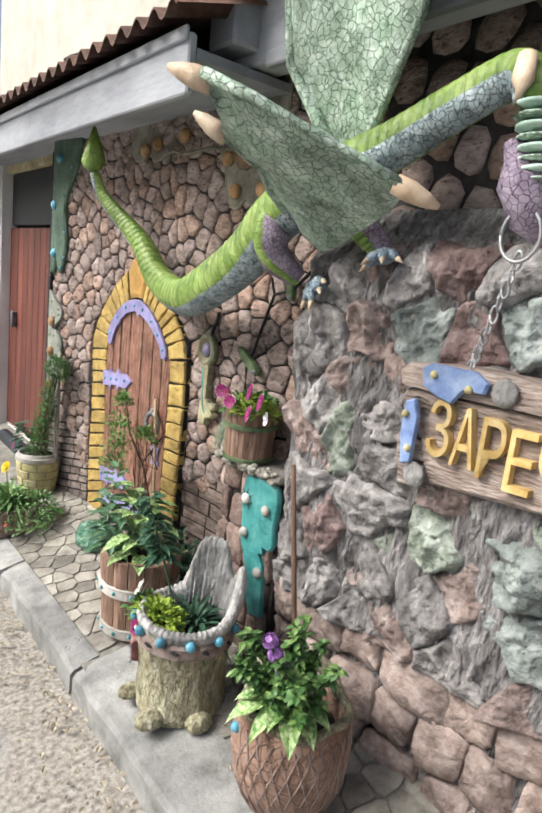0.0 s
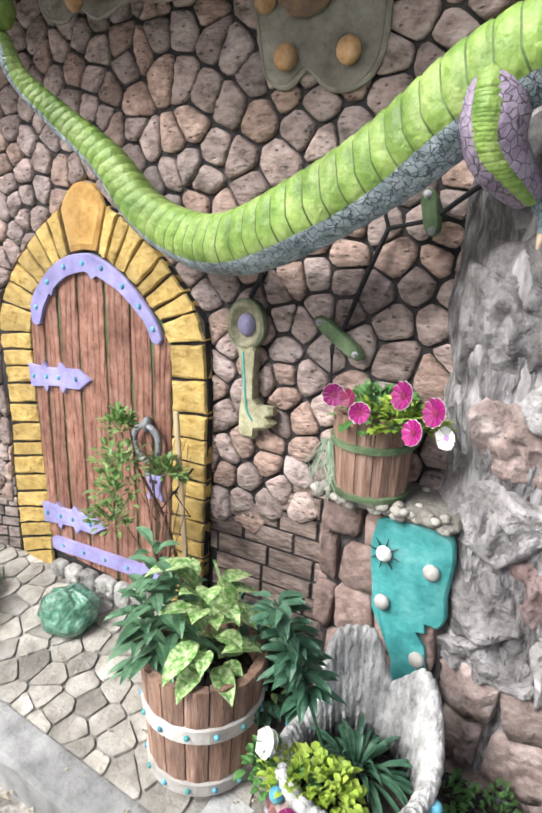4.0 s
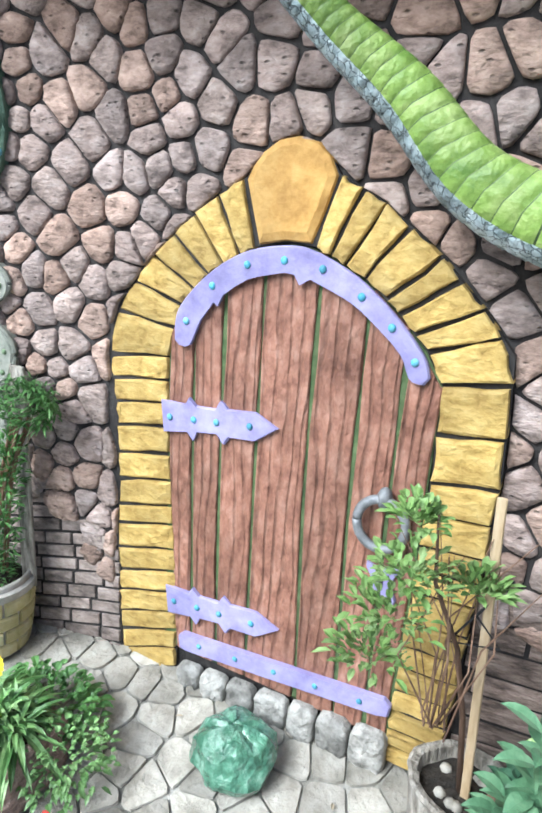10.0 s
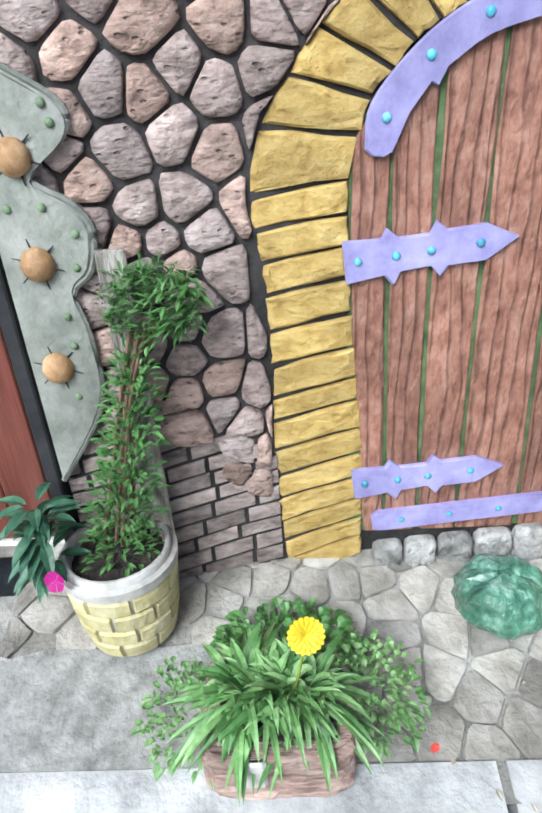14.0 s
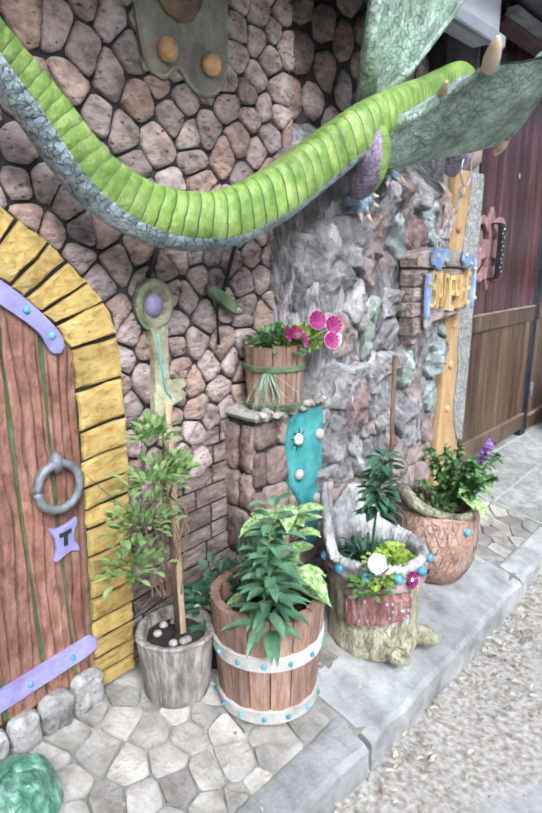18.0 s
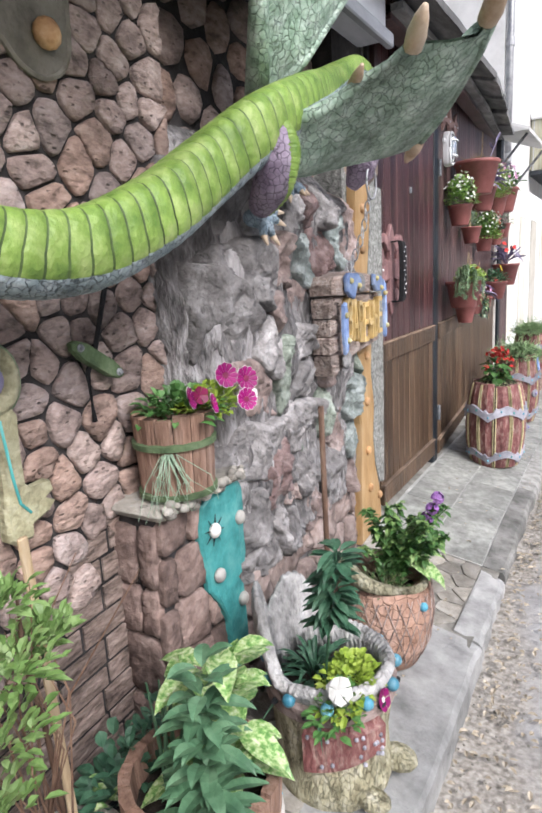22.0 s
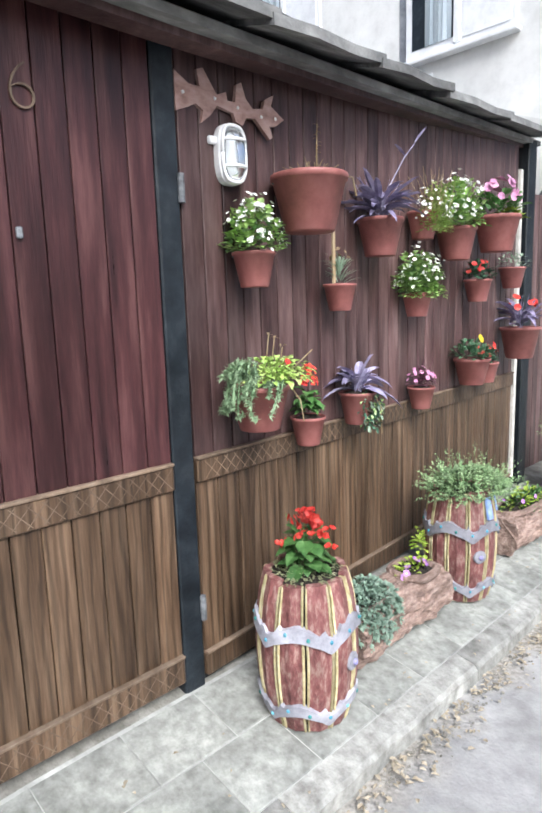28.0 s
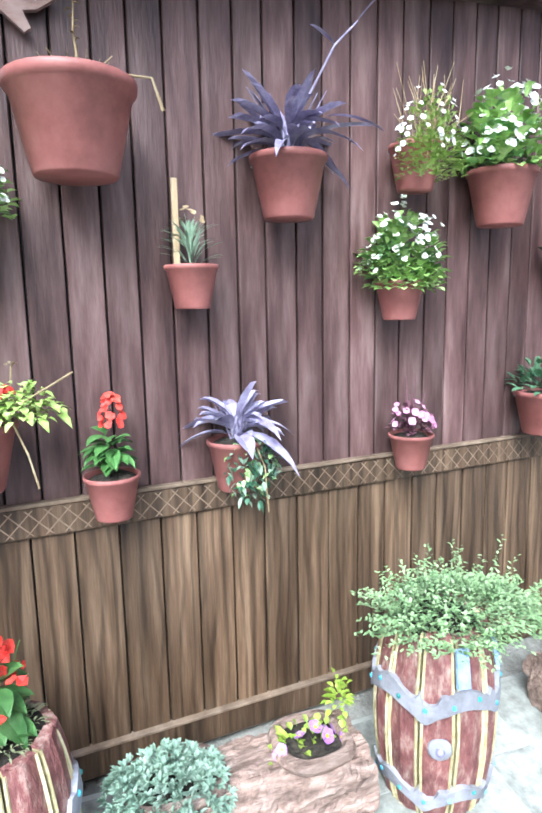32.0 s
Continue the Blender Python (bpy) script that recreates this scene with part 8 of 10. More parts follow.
part("lug", Geo().box(-0.02, 0.06, 0.03, 0, 0.1, 0.055, 0.004), M_PVC, lamp)

# ---- red barrels ----
def barrel(at, r, h, label, group, top_plant, blue_latch=False, tap_at=-100, seed=0):
    ob = thing("barrel_planter", at, label, "planter", group)
    rg = random.Random(seed)
    n = 11

    def rad_at(f):
        return r * (0.8 + 0.2 * math.sin(math.pi * min(max(f, 0), 1)) ** 0.8)
    fs = [0.0, 0.12, 0.3, 0.5, 0.7, 0.88, 1.0]
    part("liner", Geo().lathe([(rad_at(f) - 0.02, f * h * 0.97 + 0.01) for f in fs], 28), M_SOIL, ob, smooth=True)
    for i in range(n):
        a0, a1 = 2 * math.pi * i / n + 0.035, 2 * math.pi * (i + 1) / n - 0.035
        dz = rg.uniform(-0.012, 0.014)
        rings = []
        for f in fs:
            R = rad_at(f)
            z = f * (h + dz)
            rings.append([((R - 0.02) * math.cos(a0), (R - 0.02) * math.sin(a0), z), (R * math.cos(a0), R * math.sin(a0), z), ((R + 0.006) * math.cos((a0 + a1) / 2), (R + 0.006) * math.sin((a0 + a1) / 2), z),
                          (R * math.cos(a1), R * math.sin(a1), z), ((R - 0.02) * math.cos(a1), (R - 0.02) * math.sin(a1), z)])
        part("stave", Geo().loft(rings), M_REDSTAVE, ob)
        am = 2 * math.pi * i / n
        for side in (-1, 1):
            rings = []
            for j in range(13):
                f = j / 12
                R = rad_at(f) + 0.003
                z = f * (h + dz) * 0.99
                mid = am + side * (0.042 + 0.012 * noise.noise(Vector((f * 5, side, i + seed * 7)))) + 0.02 * noise.noise(Vector((f * 3, i, seed)))
                k = 0.024 + 0.008 * noise.noise(Vector((f * 9, i * 2 + side, seed)))
                rings.append([((R - 0.02) * math.cos(mid - k), (R - 0.02) * math.sin(mid - k), z), (R * math.cos(mid - k), R * math.sin(mid - k), z), ((R + 0.003) * math.cos(mid), (R + 0.003) * math.sin(mid), z),
                              (R * math.cos(mid + k), R * math.sin(mid + k), z), ((R - 0.02) * math.cos(mid + k), (R - 0.02) * math.sin(mid + k), z)])
            part("stripe", Geo().loft(rings), M_STRIPE, ob)
    for f0, f1, name in ((0.66, 0.77, "hoop"), (0.13, 0.23, "hoop")):
        seg = 96
        rings = []
        for i in range(seg):
            a = 2 * math.pi * i / seg
            ph = (a * 5 / (2 * math.pi) + 0.3 * seed) % 1.0
            dip = 0.5 - 0.5 * math.cos(2 * math.pi * ph)
            point = max(0.0, 1 - abs(ph - 0.5) * 7)
            thorn = max(0.0, 1 - abs(ph - 0.42) * 14) + 0.8 * max(0.0, 1 - abs(ph - 0.7) * 14)
            lo, hi = f0 - 0.055 * dip - 0.035 * point, f1 - 0.085 * dip + 0.05 * thorn
            R0, R1 = rad_at(lo) + 0.006, rad_at(hi) + 0.006
            rings.append([((R0 - 0.01) * math.cos(a), (R0 - 0.01) * math.sin(a), lo * h), ((R0 + 0.008) * math.cos(a), (R0 + 0.008) * math.sin(a), lo * h + 0.004), ((R1 + 0.008) * math.cos(a), (R1 + 0.008) * math.sin(a), hi * h - 0.004),
                          ((R1 - 0.01) * math.cos(a), (R1 - 0.01) * math.sin(a), hi * h)])
        g = Geo().loft(rings + [rings[0]], caps=False)
        hoop = part(name, g, M_WHITE, ob, "white wavy hoop with blue-grey studs")
        for k in range(15):
            a = 2 * math.pi * (k + 0.5) / 15 - 2 * math.pi * 0.06 * seed
            dip = 0.5 - 0.5 * math.cos(2 * math.pi * ((a * 5 / (2 * math.pi) + 0.3 * seed) % 1.0))
            f = (f0 + f1) / 2 - 0.07 * dip + (0.012 if k % 2 else -0.012)
            R = rad_at(f) + 0.013
            part("stud", Geo().ball((R * math.cos(a), R * math.sin(a), f * h), 0.008, 8, 4, squash=(0.9, 0.9, 1)), M_CYAN if k % 3 else M_TEAL, hoop)
    ta = radians(tap_at)
    R = rad_at(0.45)
    tap = part("tap", Geo().loft([[(math.cos(ta) * (R + d) - math.sin(ta) * q * math.cos(u), math.sin(ta) * (R + d) + math.cos(ta) * q * math.cos(u), 0.45 * h + q * math.sin(u))
               for u in [2 * math.pi * i / 14 for i in range(14)]] for d, q in ((-0.01, 0.03), (0.006, 0.032), (0.012, 0.026), (0.008, 0.018), (0.016, 0.01))]), M_WHITE, ob, "white bung", smooth=True)
    part("bung_core", Geo().ball((math.cos(ta) * (R + 0.014), math.sin(ta) * (R + 0.014), 0.45 * h), 0.012, 8, 6), M_LILAC, tap, smooth=True)
    if blue_latch:
        for a in (radians(-135), radians(170)):
            R = rad_at(0.9) + 0.012
            g = Geo()
            rings = []
            for f in (0.78, 0.97):
                q = rad_at(f) + 0.01
                rings.append([(q * math.cos(a - 0.12), q * math.sin(a - 0.12), f * h), ((q + 0.008) * math.cos(a - 0.1), (q + 0.008) * math.sin(a - 0.1), f * h), ((q + 0.008) * math.cos(a + 0.1), (q + 0.008) * math.sin(a + 0.1), f * h), (q * math.cos(a + 0.12), q * math.sin(a + 0.12), f * h)])
            part("latch", g.loft(rings), M_BLUEPAINT, ob, "pale blue strap")
    soil(r * 0.76, h * 0.94, ob, seed)
    top_plant(ob, r, h, rg)
    return ob


def scarlet(ob, r, h, rg):
    g = Geo()
    for k in range(40):
        a, e = 2.4 * k, rg.uniform(-0.2, 1.0)
        d = Vector((math.cos(a) * math.cos(e), math.sin(a) * math.cos(e), math.sin(e)))
        g.leaf((d.x * 0.035, d.y * 0.035, h + 0.01 + 0.003 * k), d, rg.uniform(0.06, 0.085), rg.uniform(0.05, 0.064), rg.uniform(0.2, 0.8), 0.1)
    part("foliage", g, M_LEAF, ob, "round glossy green leaves")
    part("stem_clump", stems(rg, 12, (0, 0, h - 0.03), 0.04, 0.2, 0.003), M_LEAF, ob)
    part("grass", bush(rg, 420, (0, 0, h - 0.01), (0.125, 0.125, 0.03), 0.03, 0.006, 0.5, inner=0.45), M_STRAWGREEN, ob, "dry green wisps on the soil")
    g = Geo()
    for _ in range(24):
        a, q = rg.uniform(0, 6.28), rg.uniform(0.015, 0.1)
        c = Vector((q * math.cos(a), q * math.sin(a), h + 0.215 - q + rg.uniform(-0.035, 0.03)))
        for _ in range(rg.choice((2, 3, 4))):
            g.flower(c + Vector((rg.gauss(0, 1), rg.gauss(0, 1), rg.gauss(0, 1))) * 0.009, (rg.uniform(-1.2, 0.4), rg.uniform(-0.8, 0.8), rg.uniform(0, 1)), rg.uniform(0.01, 0.016), rg.choice((2, 3, 4)), 0, None, 0.5)
    part("blossom", g, M_REDP, ob)


def cushion(ob, r, h, rg):
    part("foliage", bush(rg, 3000, (0, -0.07, h * 0.96), (0.17, 0.24, 0.1), 0.022, 0.011, 0.4, inner=0.5), M_THYME, ob)
    g = Geo()
    for _ in range(260):
        d = Vector((rg.gauss(0, 1), rg.gauss(0, 1), abs(rg.gauss(0, 1)) * 0.9 - 0.25)).normalized()
        c = Vector((d.x * 0.14, d.y * 0.19 - 0.07 - (0.05 if d.y < -0.5 else 0.0), h * 0.96 + d.z * 0.08 - (0.05 if d.y < -0.6 else 0.0)))
        e = c + Vector((d.x * 0.06, d.y * 0.09, d.z * 0.06 + rg.uniform(-0.01, 0.04))) * rg.uniform(0.6, 1.6)
        for j in range(13):
            q = c.lerp(e, j / 12)
            g.leaf(q, (rg.uniform(-1, 1), rg.uniform(-1, 1), rg.uniform(0, 1)), rg.uniform(0.012, 0.02), 0.008, 0.2)
    part("shoot_foliage", g, M_THYME, ob)


barrel((1.325, -0.91, pave_z(1.325, -0.91) + 0.004), 0.175, 0.515, "red and yellow striped barrel planter with scarlet begonias", "barrels", scarlet, tap_at=190, seed=1)
barrel((1.37, -2.055, pave_z(1.37, -2.055) + 0.004), 0.165, 0.52, "red striped barrel planter overgrown with silvery thyme", "barrels", cushion, True, 150, seed=2)


def log_trough(x, y0, y1, r, label, fill, seed=0):
    ob = thing("log_trough", (x, (y0 + y1) / 2, pave_z(x, (y0 + y1) / 2)), label, "planter", "log troughs")
    rg = random.Random(seed)
    L = abs(y1 - y0) / 2
    rings = []
    n = 56
    for j in range(57):
        yy = -L + 2 * L * j / 56
        ring = []
        for i in range(n):
            a = 2 * math.pi * i / n
            ca, sa = math.cos(a), math.sin(a)
            k = 1.0 / (abs(ca) ** 3.4 + abs(sa) ** 3.4) ** (1 / 3.4)
            bark = 0.16 * noise.noise(Vector((ca * 2.2, yy * 9, sa * 2.2 + seed))) + 0.15 * (abs(noise.noise(Vector((ca * 5.5, yy * 16 + sa * 3, sa * 5.5 + seed)))) - 0.25) + 0.06 * noise.noise(Vector((ca * 11, yy * 50, sa * 11 + seed)))
            q = r * k * (0.92 + bark)
            taper = 0.8 + 0.2 * min(1.0, max(0.0, sa + 1.0))
            ring.append((q * ca * taper, yy * (1 + 0.03 * noise.noise(Vector((ca * 3, sa * 3, seed)))), max(0.0, r * 0.84 + q * sa * 0.84)))
        rings.append(ring)
    part("log", Geo().loft(rings), M_BARKRED, ob, "pink-brown sculpted bark")
    for a, b in fill:
        hole = part("hollow", Geo().prism([(u * r * 0.6, (a + b) / 2 + v * abs(b - a) / 2) for u, v in oval(1, 1, 14)], lambda u, v, w: (u, v, r * 1.6 + w), 0.012), M_SOIL, ob)
        edge = oval(1, 1, 22)
        part("hollow_rim", Geo().tube([(u * r * 0.66 * (1 + 0.08 * noise.noise(Vector((u * 3, v * 3, seed)))), (a + b) / 2 + v * abs(b - a) * 0.54, r * (1.64 + 0.05 * noise.noise(Vector((u * 2, v * 2, seed + 4))))) for u, v in edge + edge[:1]], 0.02, 7), M_BARKRED, ob)
    return ob, rg, r


ob, rg, r = log_trough(1.39, -1.17, -1.82, 0.135, "low log-shaped trough with silver foliage and violets", ((0.3, 0.08), (-0.1, -0.27)), 3)
g = Geo()
for _ in range(760):
    d = Vector((rg.gauss(0, 1), rg.gauss(0, 1), rg.gauss(0, 1) + 0.35)).normalized()
    k = rg.uniform(0.55, 1.05)
    c = Vector((-0.03 + d.x * 0.125 * k, 0.21 + d.y * 0.16 * k, 0.185 + d.z * 0.125 * k))
    for _ in range(8):
        e = (d + Vector((rg.uniform(-1, 1), rg.uniform(-1, 1), rg.uniform(-0.6, 1)))).normalized()
        g.leaf(c, e, rg.uniform(0.018, 0.028), 0.01, 0.2)
part("foliage", g, M_SILVER, ob, "dense silvery cushion spilling over the end")
part("lime_foliage", bush(rg, 90, (0, -0.18, 0.19), (0.06, 0.13, 0.08), 0.035, 0.02), M_LEAFLIME, ob)
part("blossom", blooms(rg, 9, (-0.02, -0.17, 0.22), (0.04, 0.09, 0.05), 0.018, 5, core=1), [M_VIOLET, M_YELLOWP], ob)
part("tall_shoot", bush(rg, 60, (0.03, -0.28, 0.28), (0.025, 0.03, 0.12), 0.025, 0.016), M_LEAFLIME, ob)
ob, rg, r = log_trough(1.42, -2.55, -3.25, 0.135, "low log-shaped trough with mixed green plants", ((0.28, -0.25),), 4)
part("foliage", bush(rg, 260, (0, 0, 0.18), (0.1, 0.28, 0.1), 0.05, 0.02), M_LEAF, ob)
part("lime_foliage", bush(rg, 120, (0, 0.05, 0.22), (0.08, 0.25, 0.1), 0.04, 0.02), M_LEAFLIME, ob)
part("blossom", blooms(rg, 6, (0, 0, 0.26), (0.08, 0.25, 0.08), 0.012), M_VIOLET, ob)
barrel((1.5, -3.8, pave_z(1.5, -3.8) + 0.004), 0.16, 0.5, "red striped barrel planter with a leafy shrub", "barrels", cushion, False, -125, seed=4)


# ---- wooden tubs ----
def tub(name, at, r0, r1, h, label, bands, wood, band_mat, n=16, rivets=True, seed=0, rim=0.0):
    ob = thing(name, at, label, "planter")
    rg = random.Random(seed)
    R = lambda f: r0 + (r1 - r0) * f
    part("liner", Geo().lathe([(R(f) - 0.015, f * h * 0.93 + 0.005) for f in (0, 0.4, 0.8)], 24), M_SOIL, ob, smooth=True)
    for i in range(n):
        a0, a1 = 2 * math.pi * i / n + 0.012, 2 * math.pi * (i + 1) / n - 0.012
        dz = rg.uniform(-0.006, 0.006)
        rings = []
        for f in (0, 0.3, 0.65, 1.0):
            q = R(f)
            rings.append([((q - 0.022) * math.cos(a0), (q - 0.022) * math.sin(a0), f * (h + dz)), (q * math.cos(a0), q * math.sin(a0), f * (h + dz)), ((q + 0.003) * math.cos((a0 + a1) / 2), (q + 0.003) * math.sin((a0 + a1) / 2), f * (h + dz)),
                          (q * math.cos(a1), q * math.sin(a1), f * (h + dz)), ((q - 0.022) * math.cos(a1), (q - 0.022) * math.sin(a1), f * (h + dz))])
        part("stave", Geo().loft(rings), wood, ob)
    for f0, f1 in bands:
        b = part("hoop", Geo().lathe([(R(f0) - 0.004, f0 * h), (R(f0) + 0.009, f0 * h + 0.003), (R(f1) + 0.009, f1 * h - 0.003), (R(f1) - 0.004, f1 * h)], 32, caps=False), band_mat, ob, smooth=False)
        if rivets:
            for k in range(14):
                a = 2 * math.pi * k / 14
                q = R((f0 + f1) / 2) + 0.01
                part("rivet", Geo().ball((q * math.cos(a), q * math.sin(a), (f0 + f1) / 2 * h), 0.008, 8, 4), M_CYAN if k % 2 else M_TEAL, b)
    soil(r1 * 0.9, h * 0.8, ob, seed)
    return ob, rg


# large tub with variegated leaves
ob, rg = tub("wooden_tub", (1.325, 2.21, pave_z(1.325, 2.21) + 0.004), 0.138, 0.16, 0.33, "wooden half barrel with pale riveted hoops and leafy plants", ((0.02, 0.15), (0.54, 0.68)), M_TUB, M_BAND, seed=5)
g = Geo()
for k in range(36):
    a, e = 2.4 * k, rg.uniform(0.0, 1.0)
    d = Vector((math.cos(a) * math.cos(e), math.sin(a) * math.cos(e), math.sin(e)))
    g.leaf((d.x * 0.04 - 0.03, d.y * 0.04 - 0.04, 0.31 + 0.0085 * k * rg.uniform(0.5, 1.0)), d, rg.uniform(0.085, 0.14), rg.uniform(0.045, 0.065), 0.5, 0.12)
for dx, dy in ((0.03, -0.06), (-0.01, -0.1), (0.05, -0.02)):
    g.leaf((dx, dy, 0.46), (rg.uniform(-0.4, 0.1), rg.uniform(-0.5, 0.3), 1.0), 0.13, 0.06, 0.1, 0.12)
part("broad_foliage", g, M_LEAFVAR, ob)
g = Geo()
for cx, cy, hh in ((-0.09, 0.08, 0.35), (-0.1, 0.11, 0.22), (-0.05, 0.05, 0.26)):
    for k in range(34):
        a, z = 2.4 * k, k / 33
        d = Vector((math.cos(a), math.sin(a), rg.uniform(-0.2, 0.4) + 0.7 * z))
        g.leaf((cx + 0.01 * d.x, cy + 0.01 * d.y, 0.3 + hh * z), d, rg.uniform(0.075, 0.12) * (1.1 - 0.4 * z), 0.03, 0.45, 0.12)
part("lance_foliage", g, M_LANCE, ob, "narrow mid-green leaves in whorls")
part("stem_clump", stems(rg, 6, (0.03, 0.06, 0.3), 0.03, 0.28, 0.005, 0.1), M_LANCE, ob)

# grey bark pot with a thin shrub and lath
ob = thing("bark_pot", (1.5, 2.405, pave_z(1.5, 2.405)), "grey bark-textured pot with a thin shrub tied to a lath", "potted plant")
rg = random.Random(9)
prof = [(0.085, 0), (0.092, 0.02), (0.1, 0.12), (0.108, 0.19), (0.112, 0.2), (0.105, 0.205), (0.09, 0.2), (0.085, 0.17)]
part("pot", Geo().lathe(prof, 30, wobble=0.05, seed=4), M_BARK, ob)
soil(0.086, 0.172, ob, 2)
g = Geo()
for i in range(7):
    a = rg.uniform(0, 6.28)
    g.ball((0.05 * math.cos(a), 0.05 * math.sin(a), 0.185), 0.014, 7, 5, squash=(1, 1, 0.7))
part("pebble_fill", g, M_FLAG, ob, smooth=True)
part("lath", Geo().box(-0.02, -0.03, 0.17, -0.012, -0.012, 0.86, 0.002), M_LATH, ob, "pale wooden lath", rot=(-3, -1.5, 0))
trunk = [(-0.01, 0.0, 0.17), (-0.03, 0.02, 0.38), (-0.06, 0.05, 0.55), (-0.11, 0.1, 0.7), (-0.13, 0.11, 0.84)]
part("stem", Geo().tube(trunk, [0.007, 0.006, 0.005, 0.004, 0.002], 7), M_STICK, ob, smooth=True)
g = Geo()
for px, py, pz, rr in ((-0.12, 0.17, 0.6, 0.085), (-0.12, 0.2, 0.5, 0.08), (-0.13, 0.14, 0.7, 0.08), (-0.13, 0.14, 0.81, 0.05), (-0.07, 0.03, 0.68, 0.05)):
    bush(rg, 120, (px, py, pz), (rr * 0.75, rr * 1.05, rr * 1.05), 0.034, 0.015, 0.3, flat=1.0, inner=0.1, g=g)
part("foliage", g, M_SHRUB, ob)
part("twig_clump", stems(rg, 16, (-0.06, 0.07, 0.36), 0.07, 0.42, 0.0022, 0.6), M_STICK, ob)
part("wire_tie", Geo().tube([(-0.02, -0.02, 0.7), (-0.06, 0.07, 0.56), (-0.03, -0.02, 0.56), (-0.04, 0.03, 0.62), (-0.02, -0.02, 0.7)], 0.003, 5), M_DARK, ob)

# tub on the ledge with petunias
ob, rg = tub("ledge_tub", (1.572, 1.905, 0.995), 0.086, 0.095, 0.2, "small wooden tub with mossy hoops and magenta petunias on a ledge", ((0.0, 0.09), (0.6, 0.7)), M_TUB, M_GREENBAND, 14, False, 6)
part("foliage", bush(rg, 170, (-0.01, -0.02, 0.18), (0.1, 0.11, 0.07), 0.04, 0.024), M_LEAF, ob)
part("trailing_foliage", bush(rg, 220, (-0.05, -0.08, 0.185), (0.07, 0.11, 0.06), 0.032, 0.018), M_LEAFLIME, ob)
part("dry_moss", stems(rg, 40, (-0.05, 0.09, 0.12), 0.035, -0.14, 0.0012, 0.8), M_LEAFGREY, ob)
for x, y, z, s in ((-0.1, 0.06, 0.245, 0.026), (-0.11, -0.01, 0.22, 0.024), (-0.09, -0.1, 0.27, 0.031), (-0.1, -0.175, 0.25, 0.031), (-0.12, -0.14, 0.205, 0.028)):
    n_ = Vector((-1, 0.5 if y < -0.05 else -0.4, 0.3)).normalized()
    part("petunia", Geo().flower(Vector((x, y, z)) - n_ * 0.002, n_, s * 1.05, 11, 2, None, 0.35).flower((x, y, z), n_, s, 11, 0, 1, 0.35), [M_MAGENTA, M_DARKRED, M_WHITEP], ob, "magenta petunia with a thin white edge")
part("petunia_stem", Geo().tube([(-0.06, -0.06, 0.2), (-0.08, -0.11, 0.22), (-0.09, -0.17, 0.24)], 0.002, 5), M_LEAFLIME, ob)
part("wine_petunia", Geo().flower((-0.1, 0.02, 0.245), (-1, 0.3, 0.2), 0.022, 5, 0, None, 0.4), M_DARKRED, ob)
part("pale_petunia", Geo().flower((-0.09, -0.2, 0.2), (-1, 0.4, 0.1), 0.026, 5, 0, 1, 0.35), [M_WHITEP, M_VIOLET], ob)

# ---- boot-shaped planter ----
ob = thing("boot_planter", (1.258, 1.748, pave_z(1.24, 1.748) + 0.003), "cement tree-stump planter with a raised back, blue beads and yellow flowers", "planter")
rg = random.Random(22)
n = 36
rings = []
for f, rr in ((0, 0.15), (0.08, 0.155), (0.25, 0.15), (0.45, 0.147), (0.7, 0.153), (0.9, 0.158), (1.0, 0.158)):
    ring = []
    for i in range(n):
        a = 2 * math.pi * i / n
        q = rr * (1 + 0.05 * noise.noise(Vector((math.cos(a) * 6, math.sin(a) * 6, f * 2.0))))
        ring.append((q * math.cos(a), q * math.sin(a), 0.31 * f))
    rings.append(ring)
part("stump", Geo().loft(rings, caps=False), M_STUMP, ob, "yellow-green sculpted bark")


def back_h(a):
    """The wall of the planter rises towards the house."""
    d = math.degrees(math.atan2(math.sin(a), math.cos(a)))
    return 0.03 + 0.19 * math.exp(-((d - 30) / 27) ** 4) + 0.15 * math.exp(-((d + 30) / 30) ** 2) * min(1.0, max(0.25, (6 - d) / 12))


rings = []
n = 168
for i in range(n + 1):
    a = 2 * math.pi * i / n
    hh = back_h(a)
    lean = 0.03 * max(0.0, math.cos(a))
    c, s = math.cos(a), math.sin(a)
    rib = (0.0018 if i % 3 else -0.0022) + 0.003 * noise.noise(Vector((c * 7, s * 7, 2)))
    th = 0.68 - 0.25 * math.exp(-((math.degrees(math.atan2(s, c)) - 30) / 27) ** 4)
    sec = [(0.158, 0.3), (0.163 + lean, 0.3 + hh * 0.55), (0.165 + lean + rib, 0.3 + hh * 0.8), (0.164 + lean, 0.3 + hh * 0.95 + rib), (0.16 + lean - 0.004 * th, 0.308 + hh + rib * 1.5), (0.16 + lean - 0.018 * th, 0.31 + hh + rib * 1.5), (0.16 + lean - 0.032 * th, 0.304 + hh + rib), (0.158 + lean - 0.04 * th - rib, 0.3 + hh * 0.86), (0.155 + lean * 0.8 - 0.042 * th - rib, 0.3 + hh * 0.4), (0.118, 0.22)]
    rings.append([(q * c, q * s, z) for q, z in sec])
part("collar", Geo().loft(rings, caps=False), M_RAIN, ob, "whitish ribbed collar with a raised back", smooth=True)
n = 36
